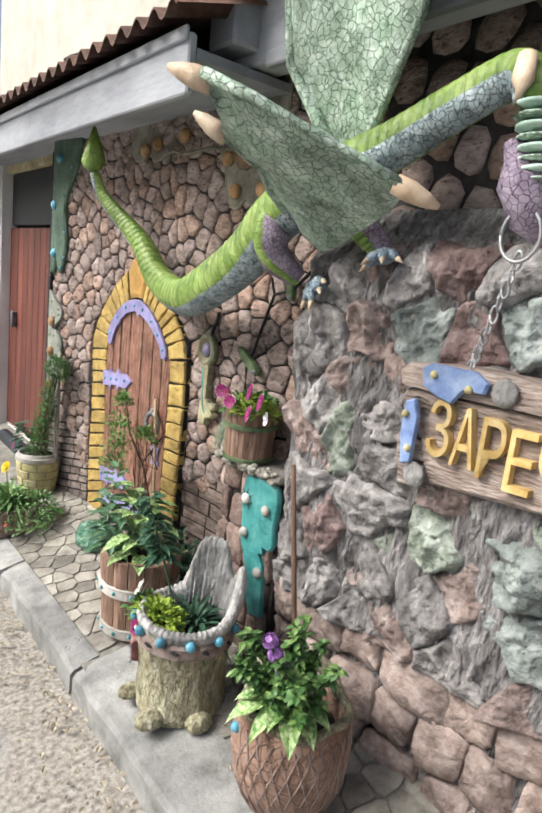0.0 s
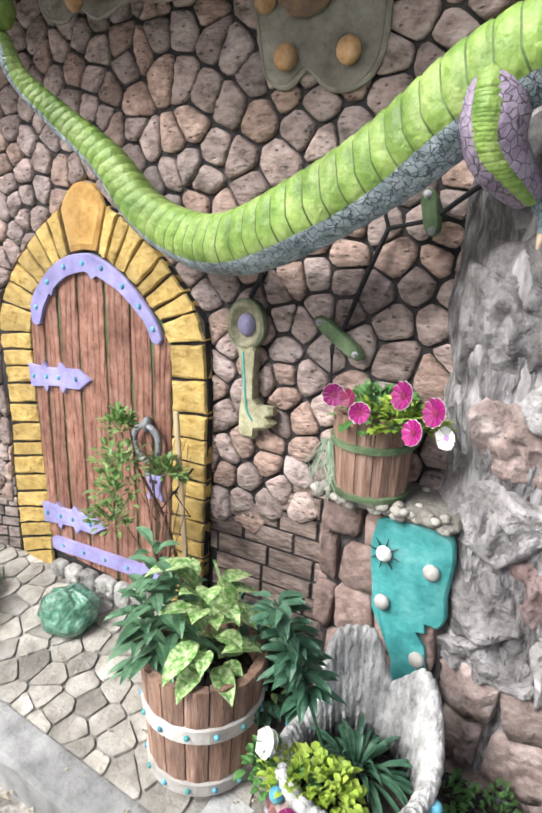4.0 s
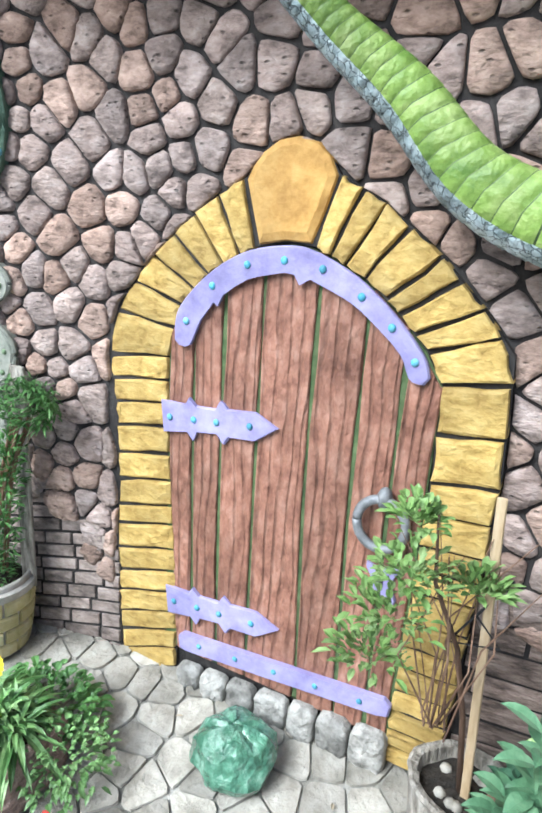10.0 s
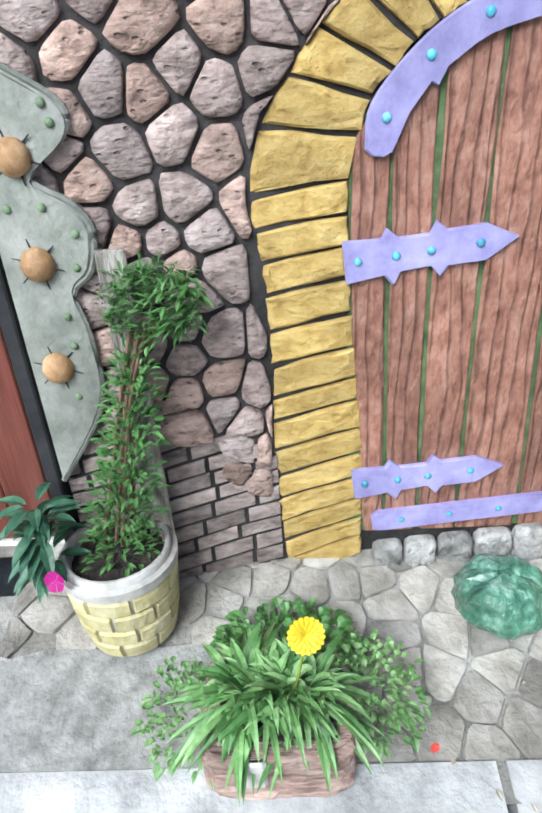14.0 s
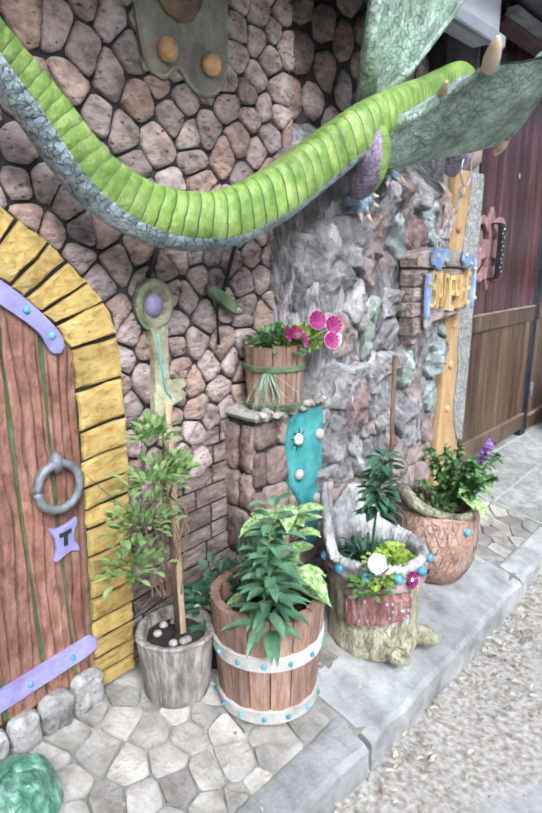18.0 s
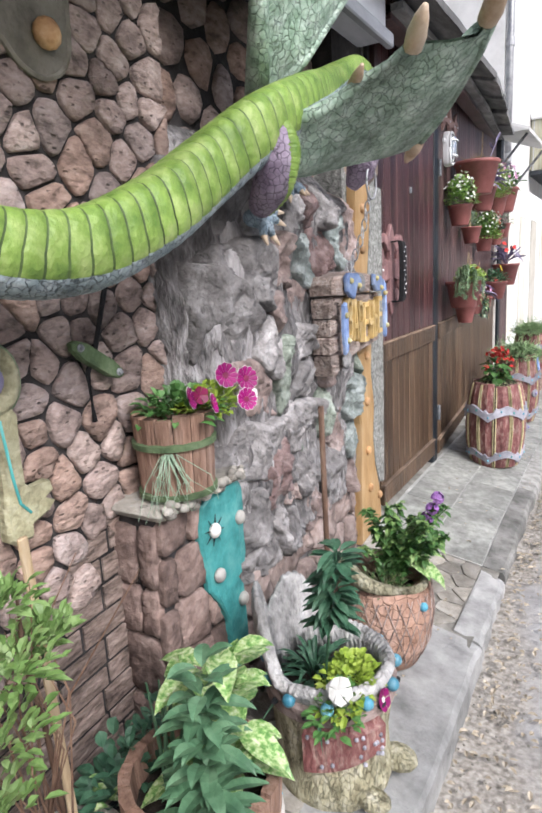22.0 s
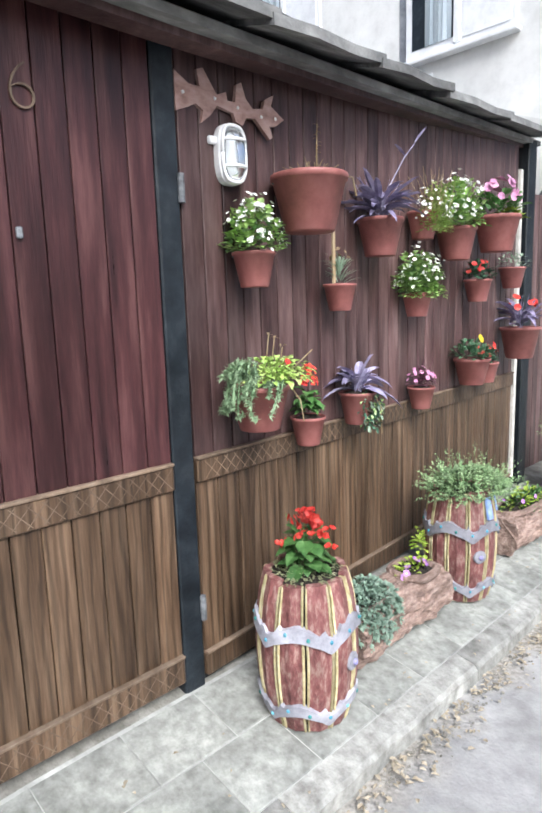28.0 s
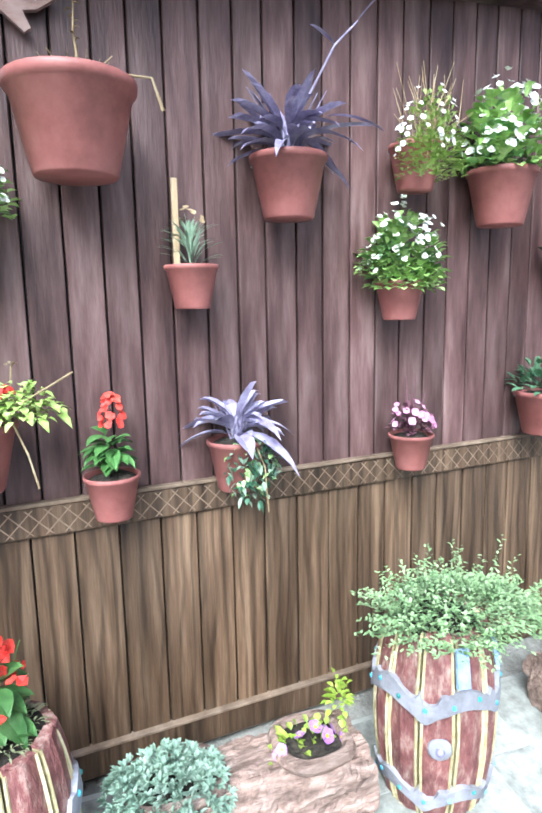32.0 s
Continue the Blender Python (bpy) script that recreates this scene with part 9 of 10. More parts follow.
part("belt", Geo().lathe([(0.156, 0.25), (0.168, 0.254), (0.17, 0.29), (0.158, 0.298)], 36, caps=False), M_MASON, ob, "tan belt")
for k in range(11):
    a = 2 * math.pi * k / 11 + 0.25
    part("bead", Geo().ball((0.17 * math.cos(a), 0.17 * math.sin(a), 0.305), 0.017, 10, 7), M_CYAN, ob, smooth=True)
    part("lace", Geo().ball((0.168 * math.cos(a + 0.285), 0.168 * math.sin(a + 0.285), 0.28), 0.02, 8, 5, squash=(0.5, 1.0, 0.25)), M_DARK, ob)
g = Geo()
rings = []
for i in range(11):
    a = radians(92 + 7 * i)
    rings.append([(0.15 * math.cos(a), 0.15 * math.sin(a), 0.12 + 0.004 * i), (0.176 * math.cos(a), 0.176 * math.sin(a), 0.128 + 0.004 * i), (0.178 * math.cos(a), 0.178 * math.sin(a), 0.23), (0.155 * math.cos(a), 0.155 * math.sin(a), 0.245)])
g.loft(rings)
patch = part("red_patch", g, M_REDSTAVE, ob, "red patch with white dots")
for k in range(16):
    a, z = radians(rg.uniform(95, 160)), rg.uniform(0.145, 0.23)
    part("dot", Geo().ball((0.178 * math.cos(a), 0.178 * math.sin(a), z), 0.006, 6, 4), M_WHITE, patch)
for a, L in ((-100, 0.09), (150, 0.08), (205, 0.1), (-150, 0.06)):
    c, s = math.cos(radians(a)), math.sin(radians(a))
    part("root_toe", Geo().ball((0.17 * c, 0.17 * s, 0.028), L * 0.55, 10, 7, squash=(1.0, 0.75, 0.6)), M_STUMP, ob)
soil(0.128, 0.255, ob, 5)
part("lime_foliage", bush(rg, 330, (-0.075, 0.055, 0.29), (0.07, 0.11, 0.07), 0.032, 0.02, 0.4, inner=0.3), M_LEAFLIME, ob)
part("trailing_foliage", bush(rg, 130, (-0.08, 0.13, 0.27), (0.06, 0.08, 0.08), 0.032, 0.018), M_LEAF, ob)
g = Geo()
for _ in range(70):
    a, e = rg.uniform(0, 6.28), rg.uniform(0.3, 1.4)
    d = Vector((math.cos(a) * math.cos(e), math.sin(a) * math.cos(e), math.sin(e)))
    g.leaf((0.04 + d.x * 0.02, 0.01 + d.y * 0.04, 0.27), d, rg.uniform(0.1, 0.2), 0.012, 0.6)
part("grass", g, M_LEAFDARK, ob)
g = Geo()
for _ in range(105):
    a, z = rg.uniform(0, 6.28), rg.random()
    d = Vector((math.cos(a), math.sin(a), rg.uniform(-0.1, 0.6)))
    z = 0.48 + 0.52 * z
    g.leaf((-0.1 * z + 0.01 * d.x, 0.04 + 0.11 * z + 0.01 * d.y, 0.27 + 0.44 * z), d, rg.uniform(0.06, 0.09) * (1.1 - 0.4 * z), 0.024, 0.35)
part("dark_foliage", g, M_LEAFDARK, ob)
part("spire_stem", Geo().tube([(0.0, 0.04, 0.24), (-0.05, 0.095, 0.49), (-0.1, 0.15, 0.71)], [0.004, 0.0035, 0.002], 6), M_LEAFDARK, ob)
part("pink_flower", Geo().flower((-0.16, 0.05, 0.29), (-1, 0.1, 0.3), 0.028, 5, 0, 1), [M_MAGENTA, M_WHITEP], ob)
part("white_flower", Geo().flower((-0.09, 0.15, 0.36), (-0.8, 0.5, 0.5), 0.033, 5, 0, None, 0.5).flower((-0.085, 0.147, 0.358), (-0.7, 0.6, 0.4), 0.028, 4, 0, None, 0.1), M_WHITEP, ob)

# ---- scored vase with violet flowers ----
ob = thing("scored_vase", (1.3, 1.235, pave_z(1.3, 1.235) + 0.002), "round scored terracotta planter with violet flowers", "planter")
rg = random.Random(23)
prof = [(0.1, 0), (0.122, 0.01), (0.155, 0.09), (0.167, 0.19), (0.157, 0.28), (0.145, 0.3), (0.125, 0.3), (0.122, 0.26), (0.12, 0.22)]
part("pot", Geo().lathe(prof, 36, wobble=0.015, seed=2), M_VASE, ob, smooth=True)
g = Geo()
for k in range(28):
    for sgn in (1, -1):
        line = []
        for j in range(9):
            f = j / 8
            q = float(np.interp(0.03 + 0.24 * f, [0, 0.01, 0.09, 0.19, 0.28], [0.1, 0.122, 0.155, 0.167, 0.157])) + 0.002
            a = 2 * math.pi * k / 28 + sgn * f * 0.5
            line.append((q * math.cos(a), q * math.sin(a), 0.03 + 0.24 * f))
        g.tube(line, 0.0018, 4)
part("scored_net", g, M_MASON, ob, "pale net of raised lines")
part("moss_rim", Geo().tube([((0.142 + 0.008 * math.sin(5 * a)) * math.cos(a), (0.142 + 0.008 * math.sin(5 * a)) * math.sin(a), 0.298 + 0.05 * max(0.0, math.cos(a - 0.9)) ** 2) for a in np.linspace(0, 2 * math.pi, 49)], [0.013 + 0.013 * max(0.0, math.cos(a - 0.9)) for a in np.linspace(0, 2 * math.pi, 49)], 9), M_STUMP, ob, "thick mossy branch-like rim", smooth=True)
soil(0.122, 0.235, ob, 7)
part("grass", stems(rg, 90, (-0.03, 0.03, 0.24), 0.06, 0.09, 0.0014, 0.9), M_STRAWGREEN, ob)
part("bead", Geo().ball((-0.155, 0.06, 0.24), 0.015, 10, 6), M_CYAN, ob, smooth=True)
g = Geo()
for k in range(30):
    top = Vector((rg.uniform(-0.19, 0.07), rg.uniform(-0.17, 0.06), rg.uniform(0.37, 0.53)))
    base = Vector((-0.02, -0.03, 0.24))
    q = spline([base, base.lerp(top, 0.55) + Vector((0, 0, 0.03)), top], 9)
    g.tube(q, 0.0022, 5)
    for c in q[4:]:
        for _ in range(4):
            g.leaf(c, (rg.uniform(-1, 1), rg.uniform(-1, 1), rg.uniform(-0.2, 0.8)), rg.uniform(0.022, 0.04), 0.018, 0.35, 0.12, rg.choice((0, 0, 1)))
part("foliage", g, [M_LEAF, M_SHRUB], ob)
part("side_foliage", bush(rg, 110, (-0.03, 0.07, 0.26), (0.08, 0.06, 0.1), 0.03, 0.012), M_LEAF, ob)
g = Geo()
for dx, dy, dz, L in ((-0.9, 0.35, -0.15, 0.13), (-0.95, -0.1, -0.45, 0.1), (-0.3, -0.9, 0.1, 0.14), (-0.6, -0.75, -0.1, 0.13), (-0.8, 0.6, 0.1, 0.11), (0.1, -0.95, 0.2, 0.12), (-0.8, -0.4, 0.15, 0.11)):
    g.leaf((-0.06 + dx * 0.04, -0.03 + dy * 0.04, 0.35), (dx, dy, dz + 0.25), L, L * 0.45, 0.5)
part("broad_foliage", g, M_LEAFVAR, ob, "broad lime-speckled leaves over the rim")
for vx, vy, vz in ((-0.168, -0.05, 0.565), (-0.15, -0.056, 0.525), (-0.132, -0.07, 0.488)):
    g = Geo()
    for k in range(26):
        d = Vector((rg.gauss(0, 1), rg.gauss(0, 1), rg.gauss(0, 1) * 0.8)).normalized()
        g.flower(Vector((vx, vy, vz)) + d * 0.017, d, 0.0095, 4)
    part("flower_head", g, M_VIOLET, ob, "round head of small violet flowers")
part("flower_stem", Geo().tube([(-0.03, -0.03, 0.24), (-0.11, -0.07, 0.4), (-0.15, -0.056, 0.52), (-0.168, -0.05, 0.565)], 0.003, 5), M_LEAF, ob)

# ---- black nursery pots, stick against the rocks ----
for x, y in ((1.46, 1.6), (1.47, 1.49)):
    ob = thing("nursery_pot", (x, y, pave_z(x, y) + 0.01), "small black plastic nursery pot with a seedling", "potted plant", "black pots")
    part("pot", Geo().lathe([(0.04, 0), (0.042, 0.005), (0.055, 0.1), (0.058, 0.11), (0.052, 0.108), (0.048, 0.09)], 20), M_POST, ob, smooth=True)
    soil(0.048, 0.09, ob, 3)
    part("foliage", bush(random.Random(int(y * 100)), 60, (0, 0, 0.1), (0.06, 0.06, 0.07), 0.03, 0.014), M_LEAF, ob)
for x, y, q in ((1.46, 2.13, 0.075), (1.5, 2.25, 0.06)):
    ob = thing("nursery_pot", (x, y, pave_z(x, y) + 0.008), "black plastic nursery pot with a dark-leaved plant behind the tub", "potted plant", "black pots")
    part("pot", Geo().lathe([(q * 0.72, 0), (q * 0.75, 0.005), (q * 0.95, 0.12), (q, 0.135), (q * 0.92, 0.132), (q * 0.86, 0.11)], 22), M_POST, ob, smooth=True)
    soil(q * 0.86, 0.112, ob, 4)
    dr = random.Random(int(x * 1000))
    part("foliage", bush(dr, 130, (0, 0, 0.12), (q * 1.7, q * 1.7, q * 3.4), 0.065, 0.028, 0.5), M_LEAFDARK, ob)
    part("pale_foliage", bush(dr, 14, (0, 0, 0.14), (q * 1.2, q * 1.2, q * 1.8), 0.06, 0.022, 0.5), M_LEAFVAR, ob)
ob = thing("stick", (1.44, 1.34, pave_z(1.44, 1.34)), "thin brown rod leaning on the rocks", "stick")
part("rod", Geo().tube([(0, 0.0, 0.0), (-0.016, 0.053, 0.33), (-0.045, 0.12, 0.88)], 0.0085, 8), M_STICK, ob, smooth=True)
ob = thing("weeds", (1.42, 1.42, pave_z(1.42, 1.42)), "low green weeds between the planters", "plant")
part("foliage", bush(random.Random(61), 170, (0, 0, 0.04), (0.09, 0.13, 0.12), 0.04, 0.016), M_LEAF, ob)

# ---- far end: yellow brick pot with topiary, brick trough with dandelion ----
ob = thing("brick_pot", (1.445, 3.785, pave_z(1.445, 3.785) + 0.002), "round pale yellow brick-patterned pot with a clipped shrub", "planter")
ob.scale = (0.92, 0.92, 1.0)
rg = random.Random(33)
part("pot_core", Geo().lathe([(0.1, 0), (0.118, 0.08), (0.13, 0.2), (0.13, 0.25), (0.12, 0.255), (0.112, 0.24), (0.11, 0.2)], 28), M_BAND, ob, smooth=True)
for row in range(4):
    z0, z1 = 0.006 + row * 0.05, 0.053 + row * 0.05
    for k in range(8):
        a0, a1 = 2 * math.pi * (k + 0.5 * (row % 2)) / 8 + 0.02, 2 * math.pi * (k + 1 + 0.5 * (row % 2)) / 8 - 0.02
        rings = []
        for z in (z0, z0 + 0.006, z1 - 0.006, z1):
            q = float(np.interp(z, [0, 0.08, 0.2], [0.101, 0.119, 0.131]))
            e = 0.008 if z0 < z < z1 else 0.002
            rings.append([((q - 0.004) * math.cos(a0), (q - 0.004) * math.sin(a0), z)] + [((q + e) * math.cos(a0 + (a1 - a0) * t), (q + e) * math.sin(a0 + (a1 - a0) * t), z) for t in (0.04, 0.35, 0.65, 0.96)] + [((q - 0.004) * math.cos(a1), (q - 0.004) * math.sin(a1), z)])
        part("brick", Geo().loft(rings), M_YBRICK, ob)
part("rim_band", Geo().lathe([(0.13, 0.205), (0.142, 0.21), (0.143, 0.232), (0.132, 0.238)], 32, caps=False), M_BAND, ob)
soil(0.11, 0.225, ob, 8)
g = Geo()
for k in range(7):
    dx, dy = rg.uniform(-0.03, 0.03), rg.uniform(-0.03, 0.03)
    g.tube(spline([Vector((dx * 1.6, dy * 1.6, 0.21)), Vector((0.01 + dx, -0.045 + dy, 0.41)), Vector((0.02 + dx * 0.7, -0.09 + dy * 0.7, 0.59)), Vector((0.03 + dx, -0.15 + dy, 0.75))], 8), 0.0045, 6)
part("stem_clump", g, M_STICK, ob)
g = Geo()
for k in range(9):
    z = 0.24 + 0.051 * k
    bush(rg, 120 - 5 * k, (-0.01 + 0.003 * k, -0.015 - 0.013 * k, z), (0.075 - 0.003 * k, 0.09 - 0.005 * k, 0.06), 0.034, 0.011, 0.3, inner=0.15, g=g)
part("foliage", g, M_LEAF, ob)
g = Geo()
for _ in range(620):
    d = Vector((rg.gauss(0, 1), rg.gauss(0, 1), rg.gauss(0, 1) + 0.2)).normalized()
    k = rg.uniform(0.7, 1.05)
    g.leaf((0.04 + d.x * 0.075 * k, -0.17 + d.y * 0.1 * k, 0.79 + d.z * 0.07 * k), (d.y + rg.uniform(-0.6, 0.6), -d.x + rg.uniform(-0.9, 0.9), rg.uniform(-0.3, 0.6)), rg.uniform(0.025, 0.045), 0.008, 0.3)
part("clipped_head", g, M_LEAF, ob, "round clipped head of fine needles")
part("prop", Geo().box(0.07, -0.125, 0.2, 0.082, -0.065, 0.88, 0.003), M_BARK, ob)
g = Geo()
for _ in range(52):
    a, z = rg.uniform(0, 6.28), rg.random()
    d = Vector((math.cos(a), math.sin(a), rg.uniform(-0.2, 0.5)))
    g.leaf((-0.03 + 0.02 * d.x, 0.15 + 0.02 * d.y, 0.24 + 0.16 * z), d, 0.085, 0.028, 0.4)
part("broad_foliage", g, M_LEAFDARK, ob)
part("flower", Geo().flower((-0.13, 0.1, 0.27), (-1, 0.2, 0.3), 0.026, 5), M_MAGENTA, ob)

ob = thing("bark_trough", (1.18, 3.44, pave_z(1.18, 3.44) + 0.002), "low pinkish bark-sculpted trough with dandelion and spreading herbs", "planter")
rg = random.Random(34)
rings = []
for j in range(15):
    z = 0.135 * j / 14
    ring = []
    for i in range(72):
        a = 2 * math.pi * i / 72
        ca, sa = math.cos(a), math.sin(a)
        k = 1 / (abs(ca) ** 6 + abs(sa) ** 6) ** (1 / 6)
        q = k * (0.96 + 0.05 * noise.noise(Vector((ca * 3, sa * 3, z * 60))) + 0.06 * (abs(noise.noise(Vector((ca * 4, sa * 4, z * 95)))) - 0.2)) * (1.0 - 0.04 * (j in (0, 14)))
        ring.append((0.122 * q * ca, 0.15 * q * sa, z * (1 + 0.06 * noise.noise(Vector((ca * 2, sa * 2, 3))))))
    rings.append(ring)
part("trough_body", Geo().loft(rings), M_BARKRED, ob, "pink-grey sculpted bark")
part("end_plate", Geo().box(-0.128, 0.02, 0.06, -0.112, 0.075, 0.135, 0.006), M_BAND, ob, "pale grey riveted strap")
part("soil", Geo().box(-0.085, -0.11, 0.12, 0.085, 0.11, 0.142), M_SOIL, ob)
g = Geo()
for _ in range(330):
    a, e = rg.uniform(0, 6.28), rg.uniform(0.05, 1.25)
    d = Vector((math.cos(a) * math.cos(e), math.sin(a) * math.cos(e), math.sin(e)))
    g.leaf((d.x * 0.03, d.y * 0.03 + rg.uniform(-0.08, 0.08), 0.13 + rg.uniform(0, 0.04)), d, rg.uniform(0.08, 0.17), rg.uniform(0.011, 0.021), rg.uniform(0.3, 0.8), 0.2, rg.choice((0, 0, 1)))
part("leaf_clump", g, [M_DANDELION, M_LEAF], ob)
part("creeping_foliage", bush(rg, 320, (0.05, -0.18, 0.06), (0.12, 0.12, 0.12), 0.028, 0.014, 0.6, inner=0.2), M_DANDELION, ob)
part("side_foliage", bush(rg, 240, (0.02, 0.17, 0.04), (0.12, 0.12, 0.13), 0.026, 0.013, 0.6, inner=0.2), M_DANDELION, ob)
part("back_foliage", bush(rg, 320, (0.16, -0.02, 0.06), (0.1, 0.16, 0.12), 0.04, 0.02, 0.5), M_LEAF, ob)
g = Geo()
for q, n, cup in ((0.034, 19, 0.1), (0.028, 17, 0.3), (0.02, 13, 0.5), (0.012, 9, 0.8)):
    g.flower((-0.04, -0.06, 0.36), (-0.9, -0.2 + rg.uniform(-0.1, 0.1), 0.5), q, n, 0, None, cup)
part("dandelion", g, M_YELLOWP, ob)
part("flower_stem", Geo().tube([(0, -0.03, 0.13), (-0.03, -0.05, 0.28), (-0.037, -0.058, 0.355)], 0.003, 5), M_LEAFLIME, ob)
part("red_flower", Geo().flower((-0.1, -0.28, 0.13), (-1, -0.3, 0.5), 0.01, 4), M_REDP, ob)

ob = thing("green_rock", (1.45, 2.92, pave_z(1.45, 2.92)), "faceted rock lacquered shiny green on the flagstones", "rock")
g = Geo()
rg = random.Random(35)
prof = []
for f, rr in ((0.0, 0.08), (0.12, 0.1), (0.3, 0.11), (0.5, 0.112), (0.7, 0.103), (0.85, 0.085), (0.95, 0.055), (1.0, 0.02)):
    ring = []
    for i in range(24):
        a = 2 * math.pi * i / 24
        k = 1 + 0.16 * noise.noise(Vector((math.cos(a) * 1.6, math.sin(a) * 1.6, f * 2.2))) + 0.05 * noise.noise(Vector((math.cos(a) * 5, math.sin(a) * 5, f * 6)))
        k = 0.5 * k + 0.5 * round(k * 9) / 9
        ring.append((rr * k * math.cos(a) * 0.88, rr * 0.95 * k * math.sin(a), 0.125 * f * (1 + 0.15 * noise.noise(Vector((math.cos(a) * 2, math.sin(a) * 2, 7))))))
    prof.append(ring)
part("rock_body", g.loft(prof), M_GREENROCK, ob)

# ---- sign on the rocks ----
def sign_place(u, v, w):
    """Along the board from its ragged end (u = 0) to the other (u = 0.6)."""
    return 1.525 + 0.1 * u - w, 1.185 - u, v


sg = thing("wooden_sign", (0, 0, 0), "rough log board sign with gold letters and blue patches", "sign")
logs = [[(0.0, 1.455), (0.03, 1.48), (0.2, 1.495), (0.4, 1.485), (0.6, 1.46), (0.62, 1.41), (0.4, 1.415), (0.1, 1.415), (0.01, 1.42)],
        [(0.03, 1.415), (0.1, 1.414), (0.4, 1.414), (0.61, 1.405), (0.625, 1.3), (0.61, 1.21), (0.5, 1.2), (0.3, 1.19), (0.12, 1.18), (0.09, 1.24), (0.06, 1.37)],
        [(0.01, 1.39), (0.02, 1.41), (0.1, 1.4), (0.11, 1.345), (0.02, 1.345)], [(0.02, 1.34), (0.1, 1.34), (0.11, 1.29), (0.02, 1.285)],
        [(0.01, 1.28), (0.1, 1.285), (0.11, 1.23), (0.015, 1.225)], [(0.02, 1.22), (0.11, 1.225), (0.14, 1.165), (0.03, 1.15)]]
for i, lo in enumerate(logs):
    part("log_board", Geo().prism(lo, lambda u, v, w: sign_place(u, v, w - 0.03), 0.075 if i else 0.09, 0.012), M_SIGNWOOD, sg)
LOW = (1.262, 1.254, 1.243, 1.232, 1.232, 1.236, 1.244)
for i, ch in enumerate("ЗАРЕЧЬЕ"):
    g = text_geo(ch, 0.2, 0.024)
    ys_ = [v[1] for v in g.v]
    xs_ = [v[0] for v in g.v]
    lo, hi, left, right = min(ys_), max(ys_), min(xs_), max(xs_)
    u0 = 0.115 + 0.069 * i
    g.v = [sign_place(u0 + 0.06 * (v[0] - left) / (right - left) + 0.06 * (v[1] - lo) * 0.1, LOW[i] + 0.145 * (v[1] - lo) / (hi - lo), 0.056 + v[2]) for v in g.v]
    part("letter", g, M_GOLD, sg, "raised gold letter")
for poly in ([(0.08, 1.475), (0.11, 1.49), (0.22, 1.487), (0.255, 1.465), (0.25, 1.44), (0.2, 1.44), (0.17, 1.4), (0.13, 1.41), (0.09, 1.43)], [(0.43, 1.48), (0.54, 1.47), (0.55, 1.41), (0.46, 1.415), (0.43, 1.44)],
             [(0.05, 1.385), (0.075, 1.395), (0.09, 1.35), (0.085, 1.23), (0.06, 1.22), (0.045, 1.3)], [(0.57, 1.46), (0.61, 1.44), (0.625, 1.3), (0.61, 1.22), (0.595, 1.23), (0.6, 1.33)]):
    patch = part("patch", Geo().prism(poly, lambda u, v, w: sign_place(u, v, 0.066 + w), 0.014, 0.005), M_BLUEPAINT, sg, "blue patch with stud eyes")
    c = centroid(poly)
    for q in (poly[0], poly[len(poly) // 2]):
        k = 0.55
        part("stud", Geo().ball(sign_place(c[0] + (q[0] - c[0]) * k, c[1] + (q[1] - c[1]) * k, 0.083), 0.01, 8, 5), M_YBRICK, patch, smooth=True)
for u, v in ((0.29, 1.45), (0.095, 1.2)):
    part("rosette", Geo().ball(sign_place(u, v, 0.066), 0.034, 12, 6, squash=(0.35, 1, 1)), M_RAIN, sg, smooth=True)
chain = thing("sign_chain", (0, 0, 0), "thin steel chain from the statue to the sign", "chain")
a, b = Vector((1.45, 0.9, 1.74)), Vector((1.5, 1.0, 1.49))
for i in range(11):
    p = a.lerp(b, i / 10) + Vector((-0.01 * math.sin(i / 10 * math.pi), 0, -0.02 * math.sin(i / 10 * math.pi)))
    pl = [(0.009 * math.cos(t), 0.02 * math.sin(t)) for t in np.linspace(0, 2 * math.pi, 13)]
    part("link", Geo().tube([p + (Vector((u, 0, v)) if i % 2 else Vector((0, u, v))) for u, v in pl], 0.0028, 6), M_PIPE, chain, smooth=True)
part("ring", Geo().tube([(1.44, 0.9 + 0.045 * math.cos(t), 1.79 + 0.055 * math.sin(t)) for t in np.linspace(0, 2 * math.pi, 21)], 0.004, 6), M_PIPE, chain, smooth=True)

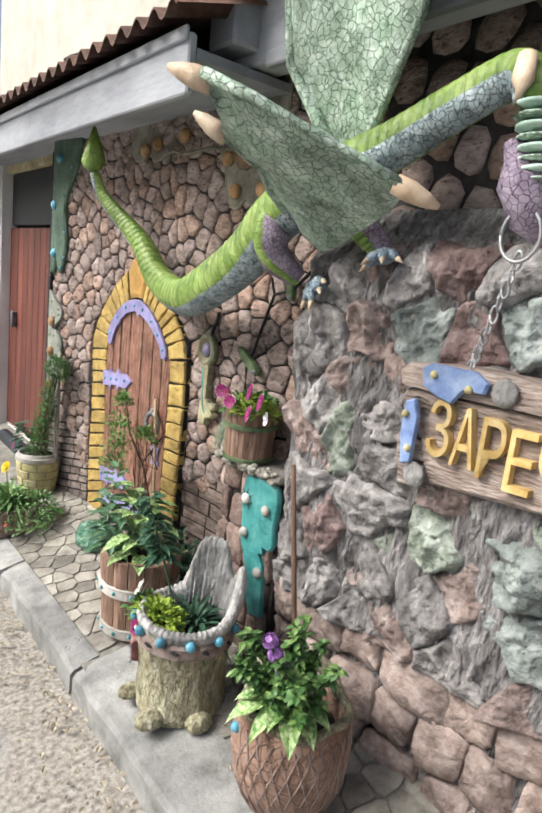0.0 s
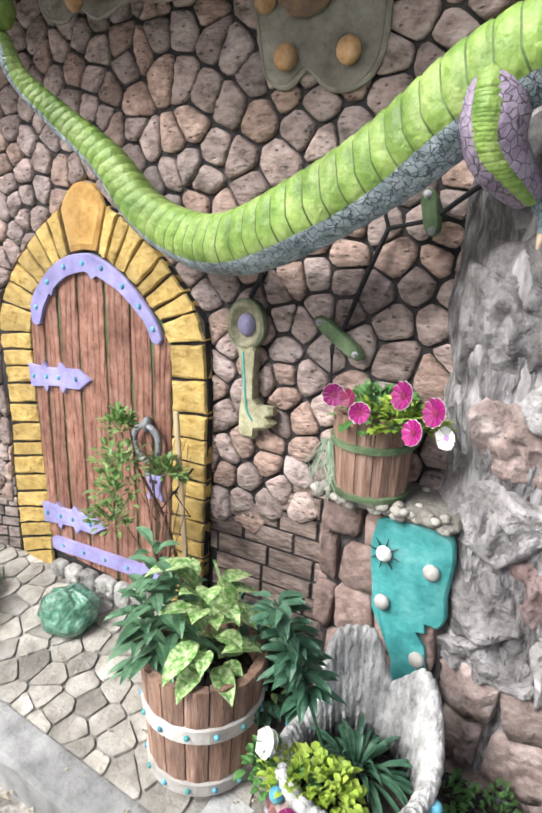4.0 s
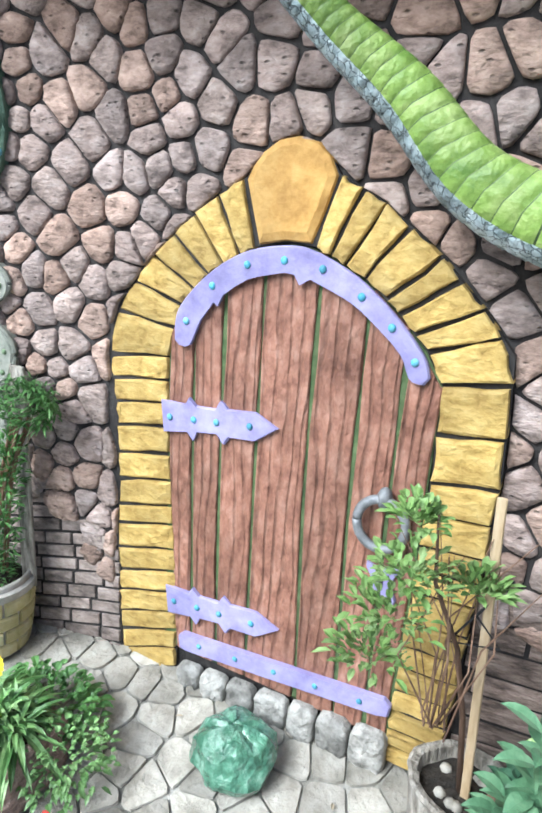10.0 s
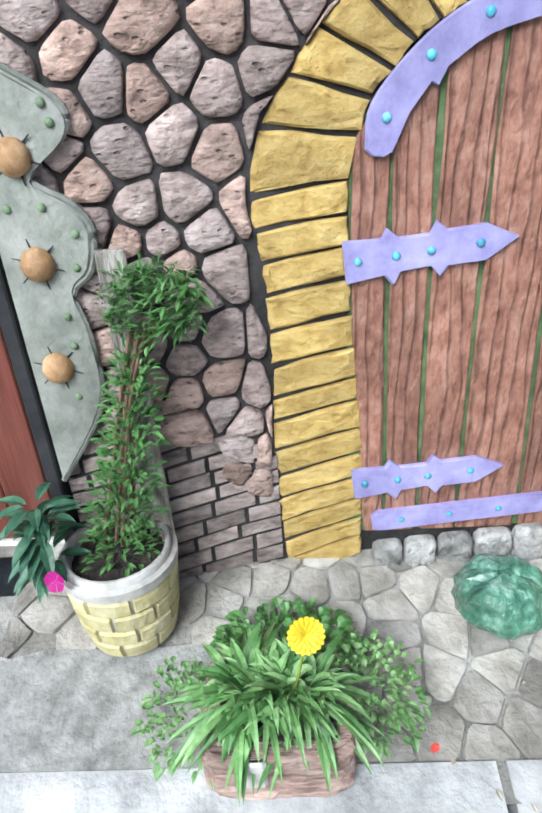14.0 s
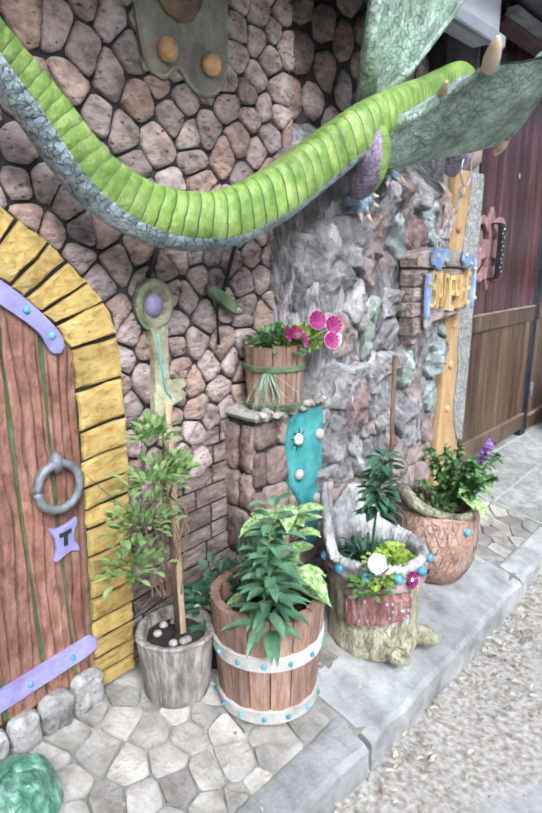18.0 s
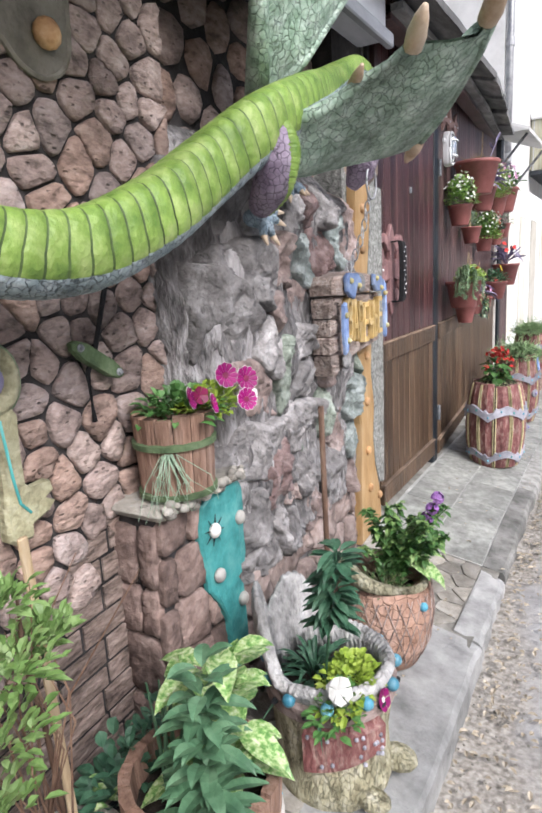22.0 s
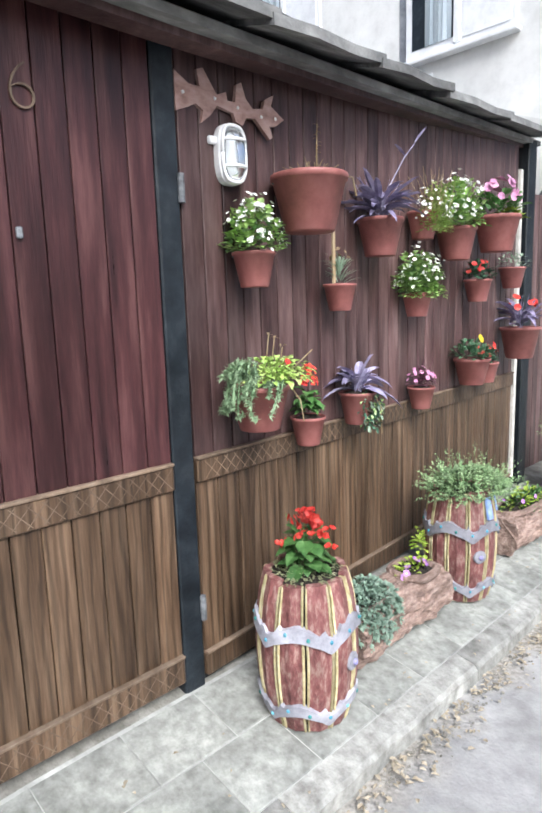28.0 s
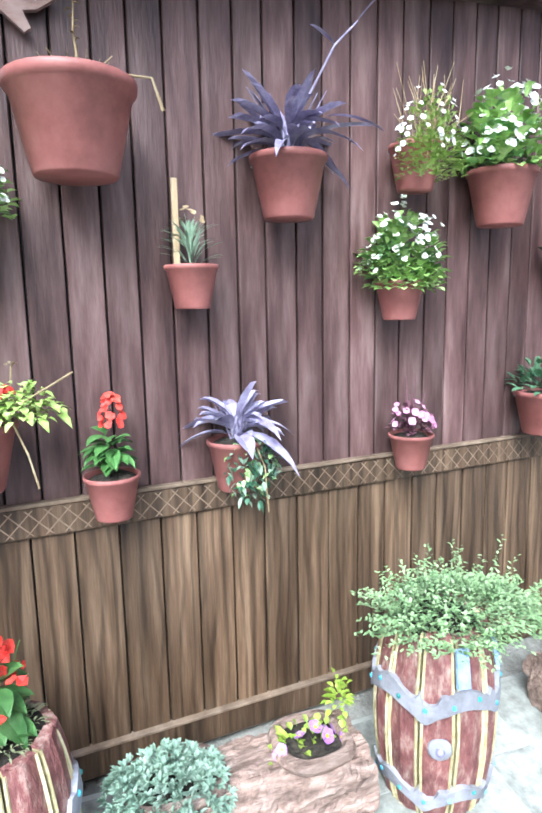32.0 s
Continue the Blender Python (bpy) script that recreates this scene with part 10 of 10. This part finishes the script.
# green leaf reliefs and black branch on the wall
twig = thing("painted_branch", (0, 0, 0), "thin black branch with a green pod on the stone wall", "relief")
part("branch", Geo().tube([(1.64, 1.75, 1.69), (1.65, 1.85, 1.62), (1.655, 1.95, 1.6), (1.655, 2.0, 1.48), (1.655, 2.045, 1.36), (1.655, 2.075, 1.31), (1.655, 2.07, 1.2)], 0.006, 6), M_DARK, twig, smooth=True)
part("branch", Geo().tube([(1.655, 1.95, 1.6), (1.65, 1.97, 1.66)], 0.005, 6), M_DARK, twig)
for (y0, z0), (y1, z1) in (((2.115, 1.375), (1.99, 1.295)), ((1.86, 1.68), (1.84, 1.59))):
    d = Vector((0, y1 - y0, z1 - z0))
    p = Vector((1.645, y0, z0))
    q = Vector((0, -d.z, d.y)).normalized() * 0.019
    face = [p - q * 0.6, p - d * 0.06, p + q * 0.6, p + d * 0.2 + q, p + d * 0.8 + q, p + d + q * 0.6, p + d * 1.06, p + d - q * 0.6, p + d * 0.8 - q, p + d * 0.2 - q]
    pod = part("pod", Geo().prism([(v.y, v.z) for v in face], lambda u, v, w: (1.655 - w, u, v), 0.02, 0.006), M_GREENBAND, twig, "long green plaster leaf plate")
    for f in (0.08, 0.92):
        part("bolt", Geo().lathe([(0.009, 0), (0.009, 0.004), (0.005, 0.006), (0.005, 0.01), (0.001, 0.011)], 10), M_IRON, pod, at=p + d * f + Vector((-0.008, 0, 0)), rot=(0, -90, 0))
part("branch", Geo().tube([(1.65, 2.33, 1.41), (1.65, 2.3, 1.46), (1.65, 2.29, 1.5)], 0.007, 6), M_DARK, twig)

# ---- dry leaves and grit along the kerb ----
rg = random.Random(88)
litter = thing("leaf_litter", (0, 0, 0), "dry pale leaf scraps strewn along the kerb", "litter", kind="stuff")
g = Geo()
for _ in range(1000):
    y = rg.uniform(-4.2, 3.6)
    x = 1.015 - abs(rg.gauss(0, 0.13 if y > 0.3 else 0.06))
    p = Vector((x, y, ground_z(y) + 0.012 + rg.uniform(0.0, 0.012)))
    a = rg.uniform(0, 6.28)
    g.leaf(p, (math.cos(a), math.sin(a), rg.uniform(-0.05, 0.3)), rg.uniform(0.012, 0.034), rg.uniform(0.008, 0.018), 0.1, 0.3)
for _ in range(130):
    x = rg.uniform(1.05, 1.5)
    y = rg.uniform(-3.0, 3.3)
    a = rg.uniform(0, 6.28)
    g.leaf((x, y, pave_z(x, y) + 0.012), (math.cos(a), math.sin(a), 0.1), rg.uniform(0.01, 0.025), rg.uniform(0.006, 0.012), 0.1, 0.3)
part("leaf_clump", g, M_DRYLEAF, litter)
grit = thing("grit", (0, 0, 0), "small loose stones on the lane beside the kerb", "gravel", kind="stuff")
g = Geo()
for _ in range(1100):
    y = rg.uniform(-4.0, 3.6)
    x = 1.01 - abs(rg.gauss(0, 0.18 if y > 0.3 else 0.05))
    r = rg.choice((0.003, 0.0035, 0.004, 0.005, 0.007))
    g.ball((x, y, ground_z(y) + 0.01 + r * 0.3), r, 5, 4, squash=(1, rg.uniform(0.7, 1.3), 0.7))
part("stone_fill", g, M_FLAG, grit)["kind"] = "stuff"
